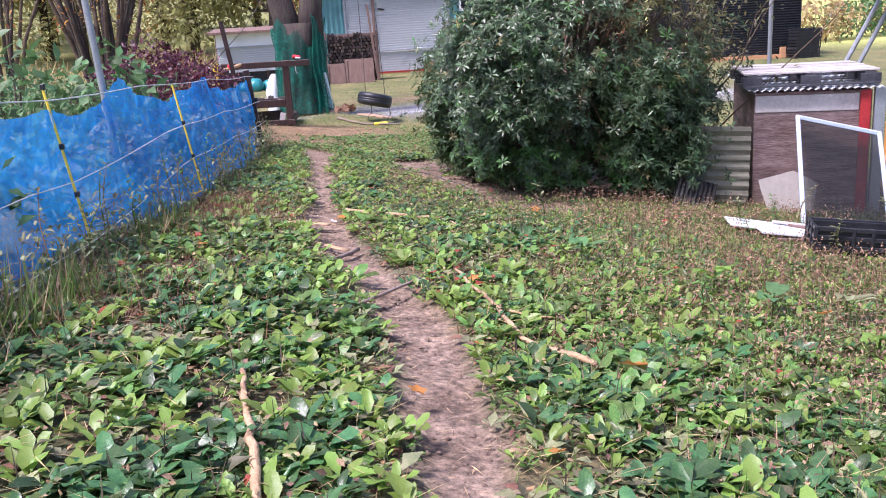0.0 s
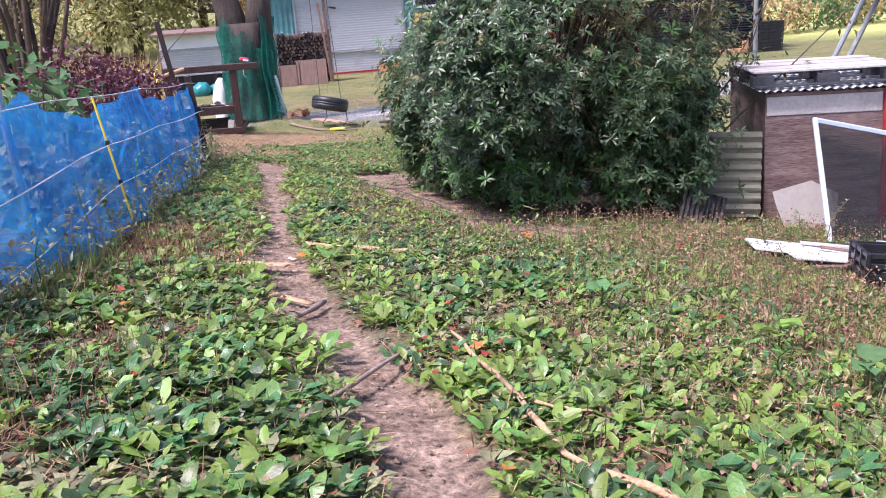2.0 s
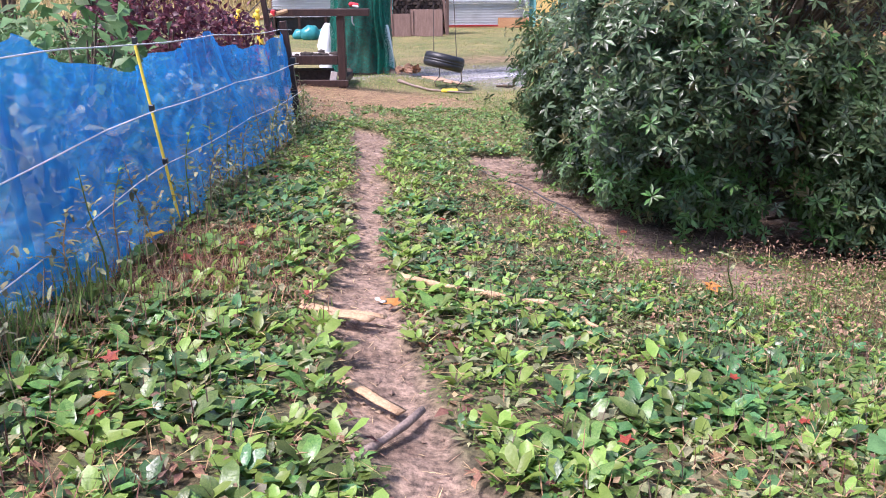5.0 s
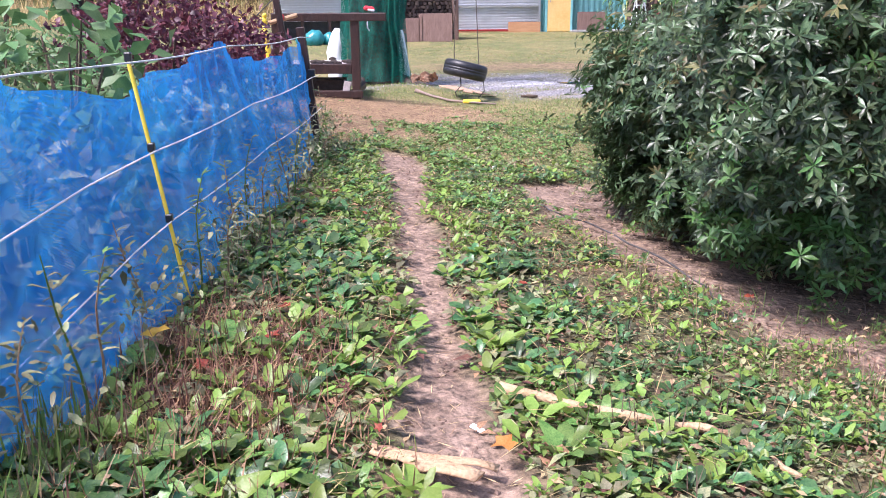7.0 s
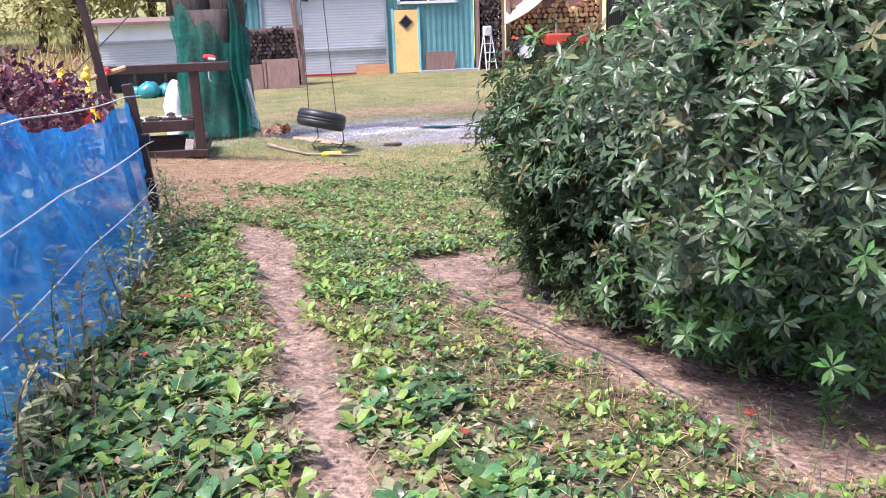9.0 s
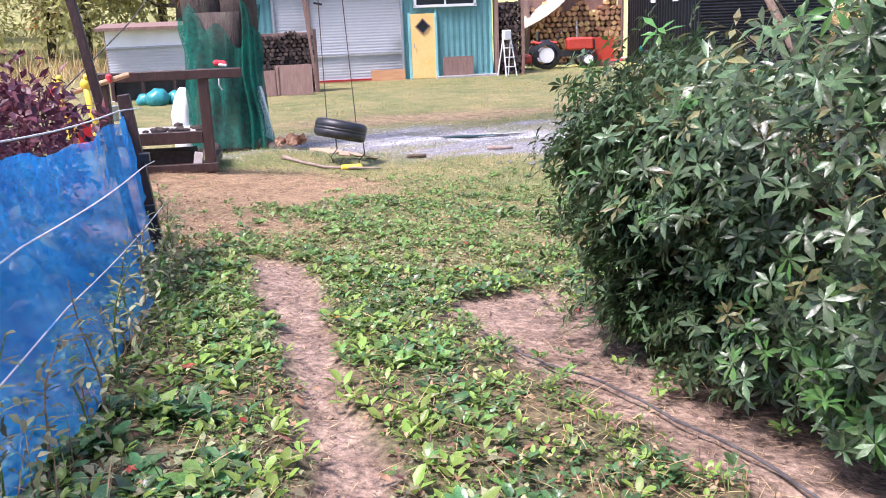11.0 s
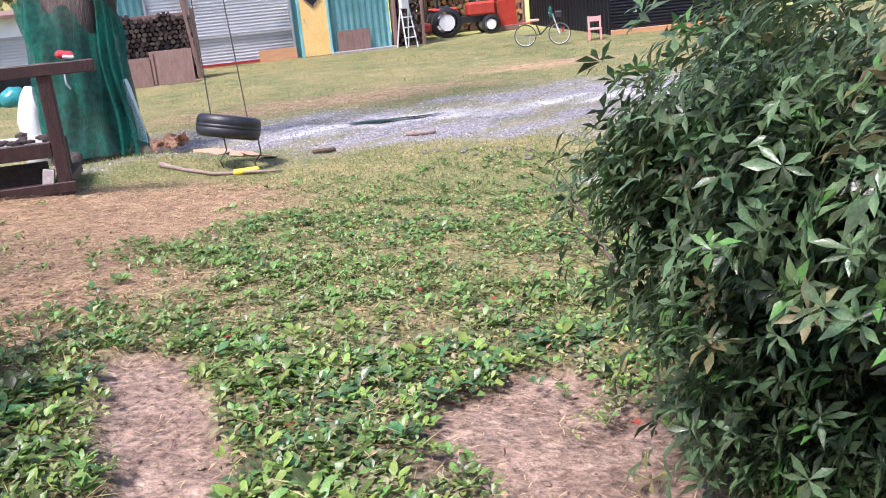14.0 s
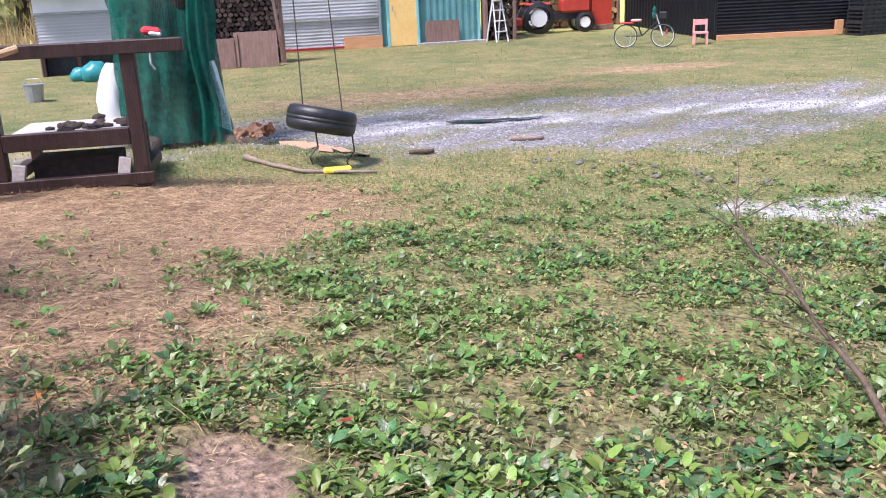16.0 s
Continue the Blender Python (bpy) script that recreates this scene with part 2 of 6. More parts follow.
    "green_net": net_mat("green_net", (0.004, 0.07, 0.055), (0.012, 0.27, 0.20), 0.54, 85),
    "bag_net": mat("pale_green_plastic_bag", (0.55, 0.72, 0.7), (0.7, 0.82, 0.8), 4, 0.3, bump=0.5, bscale=8),
}


# ---- the lie of the land ----
def smooth(a, b, v):
    u = np.clip((v - a) / (b - a), 0, 1)
    return u * u * (3 - 2 * u)


def land(x, y):
    """Height of the ground: a path falling ahead and to the right, then a level yard, then hills."""
    x, y = np.asarray(x, float), np.asarray(y, float)
    k = np.maximum(smooth(13, 18.5, y + 0.12 * x), smooth(4.6, 8.5, x))
    base = 0.0095 - 0.1110 * np.clip(x, -5, 6) - 0.0434 * np.clip(y, -10, 18.5)
    yard = -0.84 + 0.006 * np.clip(y - 18, -5, 40)
    z = base * (1 - k) + yard * k
    z = z + 0.19 * np.exp(-((x + 1.7) / 1.1) ** 2 - ((y - 17.9) / 1.8) ** 2)
    z = z + 0.15 * np.exp(-((x + 0.35) / 0.75) ** 2 - ((y - 18.7) / 0.8) ** 2)
    z = z + 0.09 * np.clip(y - 46, 0, 160) + 0.05 * np.clip(-x - 14, 0, 120) * smooth(10, 40, y)
    return z


def ground_z(x, y):
    return float(land(x, y))


PATH = ((0.30, -3.0), (0.28, 1.0), (0.24, 2.25), (0.23, 3.64), (0.08, 4.6), (-0.13, 5.35), (-0.27, 6.4), (-0.36, 8.9), (-0.44, 10.9), (-0.5, 11.8))
TRENCH = ((0.62, 10.9), (0.75, 10.4), (0.92, 9.6), (1.1, 8.7), (1.35, 7.9), (1.75, 7.45))


def to_line(x, y, pts):
    """Distance from points to a polyline."""
    best = np.full(np.shape(x), 1e9)
    for (ax, ay), (bx, by) in zip(pts, pts[1:]):
        dx, dy = bx - ax, by - ay
        u = np.clip(((x - ax) * dx + (y - ay) * dy) / (dx * dx + dy * dy), 0, 1)
        best = np.minimum(best, np.hypot(x - ax - u * dx, y - ay - u * dy))
    return best


def ripple(x, y, s, seed=0.0):
    """A cheap smooth unevenness between -1 and 1."""
    return (np.sin(x * s + seed) * np.cos(y * s * 1.13 + 1.7 * seed) + np.sin((x + y) * s * 0.57 + 2.1 * seed) + np.cos((x * 0.8 - y * 1.3) * s * 1.9 + seed)) / 3


def litter_cover(x, y):
    """The dark littered ground about the shelter."""
    return 1 - smooth(0.8, 1.12, np.hypot((x - 6.6) / 2.0, (y - 8.6) / 2.0) + 0.1 * ripple(x, y, 5.0))


def masks(x, y):
    """How far the ground is bare soil, straw mulch, gravel, glare-paled grit and short lawn, 0 to 1."""
    x, y = np.asarray(x, float), np.asarray(y, float)
    w = ripple(x, y, 5.0) * 0.05 + ripple(x, y, 13.0, 1.3) * 0.03
    half = 0.155 - 0.045 * smooth(5.5, 8, y) + 0.07 * smooth(9.3, 11.5, y)
    soil = 1 - smooth(half - 0.05, half + 0.05, to_line(x, y, PATH) + w)
    soil = np.maximum(soil, 1 - smooth(0.2, 0.42, to_line(x, y, TRENCH) + 2.5 * w))
    soil = np.maximum(soil, 1 - smooth(0.75, 1.05, np.hypot((x - 0.86) / 0.40, (y - 10.7) / 0.62) + 3 * w))
    soil = np.maximum(soil, 1 - smooth(0.85, 1.1, np.hypot((x - 2.1) / 1.05, (y - 9.15) / 1.3) + 3 * w))
    edge = np.interp(y, (11.3, 12.5, 13.6, 14.6, 15.5, 16.8, 17.6), (-0.55, -0.5, -0.5, -0.25, 0.45, 0.65, 0.1))
    mulch = (1 - smooth(-0.45, 0.55, x - edge + 5 * w + 0.2 * ripple(x, y, 2.6, 1.9))) * smooth(11.5, 12.6, y) * (1 - smooth(17.0, 17.9, y)) * (x > -4)
    mulch = np.maximum(mulch, 0.9 * (1 - smooth(0.3, 1.1, np.hypot((x - 7.3) / 2.1, (y - 24.6) / 0.8) + 4 * w)))
    mulch = np.maximum(mulch, 0.8 * (1 - smooth(0.3, 1.1, np.hypot((x - 2.6) / 3.4, (y - 23.2) / 1.1) + 6 * w)))
    e2 = np.hypot((x - 4.6) / 6.8, (y - 19.8 - 0.06 * (4.4 - x)) / 2.1) + 0.25 * ripple(x, y, 1.7, 0.8) + 3 * w
    gravel = (1 - smooth(0.7, 1.15, e2)) * (0.35 + 0.65 * smooth(-0.3, 0.25, ripple(x, y, 2.2, 2.7) + 0.5 * ripple(x, y, 6.1, 0.3)))
    glare_grit = (1 - smooth(0.1, 0.6, np.abs(y - 19.9 + 0.14 * (x - 4)) + 6 * w)) * smooth(0.0, 1.4, x) * (1 - smooth(9, 12, x)) * (0.3 + 0.7 * smooth(-0.2, 0.3, ripple(x, y, 3.3, 4.4)))
    glare_grit = np.maximum(glare_grit, 0.75 * (1 - smooth(0.4, 1.1, np.hypot((x - 4.4) / 1.3, (y - 15.3) / 0.35) + 8 * w)))
    litter = litter_cover(x, y)
    lawn = smooth(10.6, 13.5, y + 0.5 * np.abs(x))
    lawn = np.maximum(lawn, np.maximum(smooth(4.4, 6.2, x + 4 * w), np.maximum(smooth(1.5, 2.3, -x), smooth(-1.4, 0.2, -y + 4 * w))))
    lawn = lawn * (1 - litter)
    return soil, mulch, gravel, glare_grit, lawn


def mesh_object(name, verts, faces, material, parent=None, label=""):
    me = bpy.data.meshes.new(name)
    me.from_pydata(verts, [], faces)
    me.materials.append(material)
    ob = new(name, me)
    if parent:
        ob.parent = parent
    return tagged(ob, label)


def ground_material():
    m = bpy.data.materials.new("ground_cover")
    m.use_nodes = True
    nt = m.node_tree
    bs = nt.nodes["Principled BSDF"]
    bs.inputs["Roughness"].default_value = 0.9
    co = nt.nodes.new("ShaderNodeTexCoord")

    def tone(a, b, s, stretch=None):
        n = nt.nodes.new("ShaderNodeTexNoise")
        n.inputs["Scale"].default_value, n.inputs["Detail"].default_value = s, 9
        n.inputs["Roughness"].default_value = 0.7
        nt.links.new(co.outputs["Object"], n.inputs[0])
        r = nt.nodes.new("ShaderNodeValToRGB")
        r.color_ramp.elements[0].position, r.color_ramp.elements[1].position = 0.35, 0.66
        r.color_ramp.elements[0].color, r.color_ramp.elements[1].color = (*a, 1), (*b, 1)
        nt.links.new(n.outputs["Fac"], r.inputs[0])
        return r.outputs[0]

    def lay(base, top, name):
        at = nt.nodes.new("ShaderNodeAttribute")
        at.attribute_name = name
        mx = nt.nodes.new("ShaderNodeMixRGB")
        nt.links.new(at.outputs["Fac"], mx.inputs[0])
        nt.links.new(base, mx.inputs[1])
        nt.links.new(top, mx.inputs[2])
        return mx.outputs[0]
    # bare earth between the weeds, its colour darkened to deepen the shade in gaps
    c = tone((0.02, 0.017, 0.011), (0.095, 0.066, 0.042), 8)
    c = lay(c, tone((0.08, 0.13, 0.032), (0.29, 0.24, 0.1), 0.6), "lawn")
    worn = nt.nodes.new("ShaderNodeMixRGB")
    worn.inputs[0].default_value = 0.45
    nt.links.new(c, worn.inputs[1])
    nt.links.new(tone((0.05, 0.09, 0.022), (0.34, 0.25, 0.12), 2.2), worn.inputs[2])
    c = worn.outputs[0]
    c = lay(c, tone((0.42, 0.46, 0.12), (0.55, 0.55, 0.18), 0.12), "meadow")
    c = lay(c, tone((0.17, 0.105, 0.06), (0.48, 0.33, 0.19), 6), "mulch")
    c = lay(c, tone((0.13, 0.13, 0.15), (0.33, 0.31, 0.31), 12), "gravel")
    # pale stones, whitened further so the colour carries the wet sky glare
    c = lay(c, tone((0.42, 0.41, 0.42), (0.78, 0.76, 0.76), 9), "glare_grit")
    c = lay(c, tone((0.125, 0.08, 0.056), (0.37, 0.262, 0.195), 5), "soil")
    c = lay(c, tone((0.022, 0.02, 0.018), (0.13, 0.115, 0.10), 14), "litter")
    fine = tone((0.35, 0.35, 0.35), (1.6, 1.6, 1.6), 30)
    sp = nt.nodes.new("ShaderNodeMixRGB")
    sp.blend_type = "MULTIPLY"
    sp.inputs[0].default_value = 1.0
    nt.links.new(c, sp.inputs[1])
    nt.links.new(fine, sp.inputs[2])
    nt.links.new(sp.outputs[0], bs.inputs["Base Color"])
    n = nt.nodes.new("ShaderNodeTexNoise")
    n.inputs["Scale"].default_value, n.inputs["Detail"].default_value = 25, 8
    nt.links.new(co.outputs["Object"], n.inputs[0])
    bp = nt.nodes.new("ShaderNodeBump")
    bp.inputs["Strength"].default_value, bp.inputs["Distance"].default_value = 0.8, 0.03
    nt.links.new(n.outputs["Fac"], bp.inputs["Height"])
    nt.links.new(bp.outputs[0], bs.inputs["Normal"])
    at = nt.nodes.new("ShaderNodeAttribute")
    at.attribute_name = "glare_grit"
    mr = nt.nodes.new("ShaderNodeMapRange")
    mr.inputs[3].default_value, mr.inputs[4].default_value = 0.92, 0.35
    nt.links.new(at.outputs["Fac"], mr.inputs[0])
    nt.links.new(mr.outputs[0], bs.inputs["Roughness"])
    return m


def build_ground():
    xs = np.concatenate([-np.geomspace(400, 6, 30), np.arange(-5.9, -2, 0.2), np.arange(-2, 5, 0.06), np.arange(5, 14, 0.25), np.geomspace(14.2, 400, 30)])
    ys = np.concatenate([-np.geomspace(300, 3, 20), np.arange(-2.8, 14, 0.06), np.arange(14, 26, 0.15), np.arange(26.2, 40, 0.5), np.geomspace(41, 600, 30)])
    X, Y = np.meshgrid(xs, ys)
    soil, mulch, gravel, glare_grit, lawn = masks(X, Y)
    near = 1 - smooth(20, 40, np.hypot(X, Y - 10))
    Z = land(X, Y) + near * (0.012 * ripple(X, Y, 7.0, 0.4) + 0.006 * ripple(X, Y, 21.0, 2.0)) - 0.035 * soil
    nx, ny = len(xs), len(ys)
    idx = np.arange(nx * ny).reshape(ny, nx)
    faces = np.stack([idx[:-1, :-1], idx[:-1, 1:], idx[1:, 1:], idx[1:, :-1]], -1).reshape(-1, 4)
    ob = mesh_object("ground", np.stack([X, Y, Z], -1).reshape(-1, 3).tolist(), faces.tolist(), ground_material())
    meadow = smooth(36, 46, Y + 0.4 * X) * (0.25 + 0.75 * smooth(-2, 8, X))
    for name, v in (("soil", soil), ("mulch", mulch), ("gravel", gravel), ("glare_grit", glare_grit), ("lawn", lawn), ("meadow", meadow), ("litter", litter_cover(X, Y))):
        at = ob.data.attributes.new(name, "FLOAT", "POINT")
        at.data.foreach_set("value", v.reshape(-1).astype(np.float32))
    ob.data.polygons.foreach_set("use_smooth", np.ones(len(faces), bool))
    return tagged(ob, "weedy sloping ground with a trodden soil path and gravel yard", "ground", kind="structure")


build_ground()


# ---- building helpers ----
def part(name, bm, material, parent=None, label="", smooth_faces=False):
    me = bpy.data.meshes.new(name)
    if smooth_faces:
        for f in bm.faces:
            f.smooth = True
    bm.to_mesh(me)
    bm.free()
    me.materials.append(M[material] if isinstance(material, str) else material)
    ob = new(name, me)
    if parent:
        ob.parent = parent
    return tagged(ob, label)


def thing(name, label, category, at=(0, 0, 0), turn=0.0, group="", kind="", tilt=(0, 0)):
    ob = new(name)
    ob.matrix_world = pose(*at, tilt[0], tilt[1], turn)
    ob.empty_display_size = 0.1
    return tagged(ob, label, category, group, kind)


def box(bm, c, s, rot=(0, 0, 0), bevel=0.0):
    r = bmesh.ops.create_cube(bm, size=1, matrix=pose(*c, *rot) @ Matrix.Diagonal((*s, 1)))
    if bevel:
        es = list({e for v in r["verts"] for e in v.link_edges})
        bmesh.ops.bevel(bm, geom=es, offset=bevel, segments=1, affect="EDGES")
    return bm


def bbox(c, s, rot=(0, 0, 0), bevel=0.004):
    return box(bmesh.new(), c, s, rot, bevel)


def tube(bm, pts, radii, n=8):
    """A round bar along points, with a radius for each."""
    pts = [Vector(p) for p in pts]
    if not isinstance(radii, (list, tuple)):
        radii = [radii] * len(pts)
    rings = []
    side = None
    for i, p in enumerate(pts):
        d = (pts[min(i + 1, len(pts) - 1)] - pts[max(i - 1, 0)]).normalized()
        side = d.orthogonal().normalized() if side is None else (side - d * side.dot(d)).normalized()
        up = d.cross(side)
        rings.append([bm.verts.new(p + radii[i] * (math.cos(2 * math.pi * k / n) * side + math.sin(2 * math.pi * k / n) * up)) for k in range(n)])
    for a, b in zip(rings, rings[1:]):
        for k in range(n):
            bm.faces.new((a[k], a[(k + 1) % n], b[(k + 1) % n], b[k]))
    bm.faces.new(rings[0][::-1])
    bm.faces.new(rings[-1])
    return bm


def btube(pts, radii, n=8):
    return tube(bmesh.new(), pts, radii, n)


def corrugated(width, height, pitch, depth, vertical=True, thick=0.004):
    """A corrugated sheet in the xz plane, from the origin."""
    bm = bmesh.new()
    length = width if vertical else height
    n = max(4, int(length / pitch * 4))
    rows = []
    for j in (0, 1):
        row = []
        for i in range(n + 1):
            u = length * i / n
            off = depth * math.sin(2 * math.pi * u / pitch)
            row.append(bm.verts.new((u, off, j * height) if vertical else (j * width, off, u)))
        rows.append(row)
    for i in range(n):
        bm.faces.new((rows[0][i], rows[0][i + 1], rows[1][i + 1], rows[1][i]))
    bmesh.ops.solidify(bm, geom=bm.faces[:], thickness=thick)
    return bm


def leaves(name, base, way, normal, length, width, material, parent=None, droop=0.25, fold=0.25, label="", wide_at=0.45, wavy=0.1, detail=3):
    """Many leaves in one mesh: each folded along its vein and bent along its length."""
    n = len(base)
    base, way, normal = (np.asarray(v, float) for v in (base, way, normal))
    way /= np.linalg.norm(way, axis=1, keepdims=True)
    side = np.cross(way, normal)
    side /= np.linalg.norm(side, axis=1, keepdims=True) + 1e-9
    normal = np.cross(side, way)
    L, Wd = np.asarray(length).reshape(-1, 1) * np.ones((n, 1)), np.asarray(width).reshape(-1, 1) * np.ones((n, 1))

    def at(s, w, lift):
        return base + way * L * s + side * Wd * w + normal * (lift * Wd - droop * L * s * s)
    a, b = wide_at * 0.75, wide_at * 0.5 + 0.55
    wav = np.random.default_rng(n).normal(size=(n, 4)) * wavy
    if detail == 1:
        v = np.stack([at(0, 0, 0), at(wide_at, -0.5, fold * 0.5 + wav[:, :1]), at(wide_at, 0.5, fold * 0.5 + wav[:, 1:2]), at(1, 0, 0)], 1)
        f = np.array([[0, 3, 1, 1], [0, 2, 3, 3]])
    elif detail == 2:
        v = np.stack([at(0, 0, 0), at(wide_at, -0.5, fold * 0.5 + wav[:, :1]), at(wide_at, 0, 0), at(wide_at, 0.5, fold * 0.5 + wav[:, 1:2]), at(1, 0, 0)], 1)
        f = np.array([[0, 2, 1, 1], [0, 3, 2, 2], [1, 2, 4, 4], [2, 3, 4, 4]])
    else:
        v = np.stack([at(0, 0, 0), at(a, -0.48, fold * 0.5 + wav[:, :1]), at(a, 0, 0), at(a, 0.48, fold * 0.5 + wav[:, 1:2]),
                      at(b, -0.36, fold * 0.4 + wav[:, 2:3]), at(b, 0, 0), at(b, 0.36, fold * 0.4 + wav[:, 3:4]), at(1, 0, 0)], 1)
        f = np.array([[0, 2, 1, 1], [0, 3, 2, 2], [1, 2, 5, 4], [2, 3, 6, 5], [4, 5, 7, 7], [5, 6, 7, 7]])
    nv, nf = v.shape[1], len(f)
    starts, k = [], 0
    order = []
    for q in f:
        q = list(dict.fromkeys(q.tolist()))
        starts.append(k)
        order += q
        k += len(q)
    me = bpy.data.meshes.new(name)
    me.vertices.add(nv * n)
    me.vertices.foreach_set("co", v.reshape(-1).astype(np.float32))
    me.loops.add(k * n)
    me.loops.foreach_set("vertex_index", (np.array(order)[None] + nv * np.arange(n)[:, None]).reshape(-1).astype(np.int32))
    me.polygons.add(nf * n)
    me.polygons.foreach_set("loop_start", (np.array(starts)[None] + k * np.arange(n)[:, None]).reshape(-1).astype(np.int32))
    me.polygons.foreach_set("use_smooth", np.ones(nf * n, bool))
    me.update(calc_edges=True)
    me.materials.append(M[material])
    ob = new(name, me)
    if parent:
        ob.parent = parent
    return tagged(ob, label)


rng = np.random.default_rng(7)


def unit(v):
    return v / (np.linalg.norm(v, axis=-1, keepdims=True) + 1e-9)


# ---- the turquoise workshop across the yard ----
FY = 33.9


def build_workshop():
    t = thing("workshop", "turquoise corrugated metal workshop with white shutter and yellow door", "building", (0, FY, -0.76))
    H = 3.3
    wall = part("front_wall", corrugated(1.35, H, 0.18, 0.012), "turquoise", t)
    wall.location = (-1.3, 0.02, 0)
    over = part("wall_over_shutter", corrugated(3.75, H - 2.83, 0.18, 0.012), "turquoise", t)
    over.location = (0.05, 0.02, 2.83)
    strip = part("wall_by_shutter", corrugated(0.22, 2.83, 0.18, 0.012), "turquoise", t)
    strip.location = (3.86, 0.02, 0)
    right = part("front_wall", corrugated(1.75, H, 0.18, 0.012), "turquoise", t)
    right.location = (4.92, 0.02, 0)
    above = part("wall_over_door", corrugated(0.84, H - 1.97, 0.18, 0.012), "turquoise", t)
    above.location = (4.08, 0.02, 1.97)
    part("side_wall", bbox((6.63, 3.0, H / 2), (0.06, 6.0, H)), "turquoise", t)
    part("side_wall", bbox((-1.27, 3.0, H / 2), (0.06, 6.0, H)), "turquoise", t)
    part("back_wall", bbox((2.68, 6.0, H / 2), (7.9, 0.06, H)), "turquoise", t)
    part("roof", bbox((2.68, 3.0, H + 0.05), (8.5, 6.9, 0.08), (-4, 0, 0)), "steel", t, "grey sheet metal roof")
    sh = part("shutter", corrugated(3.78, 2.85, 0.085, 0.005, vertical=False), "white_sheet", t, "ribbed white roller shutter")
    sh.location = (0.05, -0.01, 0.05)
    part("crossbar", bbox((1.92, -0.05, 0.86), (3.8, 0.05, 0.05)), "steel", sh, "grey steel bar").location = (-0.05, 0, -0.05)
    part("latch", bbox((1.3, -0.06, 2.3), (0.25, 0.04, 0.06), (0, 12, 0)), "black_plastic", sh)
    for x, w in ((0.02, 0.07), (1.05, 0.09), (3.84, 0.07)):
        part("jamb", bbox((x, -0.04, 1.43), (w, 0.08, 2.86)), "steel" if w < 0.08 else "brown_board", t)
    part("lintel", bbox((1.93, -0.04, 2.88), (3.9, 0.08, 0.07)), "turquoise", t)
    part("sill_board", bbox((2.0, -0.07, -0.02), (1.9, 0.03, 0.16)), "orange_ply", t, "orange-brown plywood kick board")
    part("sill_board", bbox((3.35, -0.09, 0.13), (1.05, 0.03, 0.42)), "orange_ply", t, "orange-brown plywood patch")
    part("sill_beam", bbox((2.0, -0.08, 0.085), (3.3, 0.03, 0.05)), "red_paint", t, "dark red sill")
    d = part("door", bbox((4.47, -0.06, 0.99), (0.76, 0.05, 1.93), bevel=0.008), "yellow_door", t, "ochre yellow wooden door with a diamond pane")
    part("diamond_pane", bbox((4.47, -0.095, 1.58), (0.30, 0.02, 0.30), (0, 45, 0)), "dark_glass", d)
    for k in range(4):
        a = radians(45 + 90 * k)
        part("pane_frame", bbox((4.47 + 0.155 * math.cos(a), -0.1, 1.58 + 0.155 * math.sin(a)), (0.035, 0.03, 0.34), (0, -45 - 90 * k, 0)), "brown_board", d)
    part("handle", btube([(4.18, -0.13, 0.95), (4.18, -0.13, 1.08)], 0.015), "steel", d)
    for x in (4.06, 4.88):
        part("door_jamb", bbox((x, -0.05, 1.0), (0.07, 0.09, 2.0)), "turquoise", t)
    w = part("window", bbox((5.2, -0.02, 2.6), (1.75, 0.03, 0.85)), "dark_glass", t)
    for c, s in (((5.2, -0.06, 2.17), (1.95, 0.08, 0.08)), ((5.2, -0.06, 3.03), (1.95, 0.08, 0.08)), ((4.27, -0.06, 2.6), (0.07, 0.08, 0.9)), ((6.13, -0.06, 2.6), (0.07, 0.08, 0.9)), ((5.2, -0.06, 2.6), (0.05, 0.06, 0.85))):
        part("window_frame", bbox(c, s), "white_plastic", w)
    part("patch_panel", bbox((5.55, -0.08, 0.33), (0.95, 0.03, 0.62)), "brown_board", t, "reddish-brown board patch")
    part("plinth", bbox((5.8, -0.15, 0.02), (1.9, 0.35, 0.1)), "stone", t)


build_workshop()


def log_mesh(length, r, seed):
    rnd = random.Random(seed)
    bm = bmesh.new()
    n = rnd.choice((5, 6, 7, 4))
    ring = []
    for e in (0, 1):
        ring.append([bm.verts.new((r * rnd.uniform(0.75, 1.15) * math.cos(2 * math.pi * k / n), e * length, r * rnd.uniform(0.75, 1.15) * math.sin(2 * math.pi * k / n))) for k in range(n)])
    for k in range(n):
        bm.faces.new((ring[0][k], ring[0][(k + 1) % n], ring[1][(k + 1) % n], ring[1][k]))
    bm.faces.new(ring[0][::-1])
    bm.faces.new(ring[1])
    me = bpy.data.meshes.new("log")
    bm.to_mesh(me)
    bm.free()
    return me


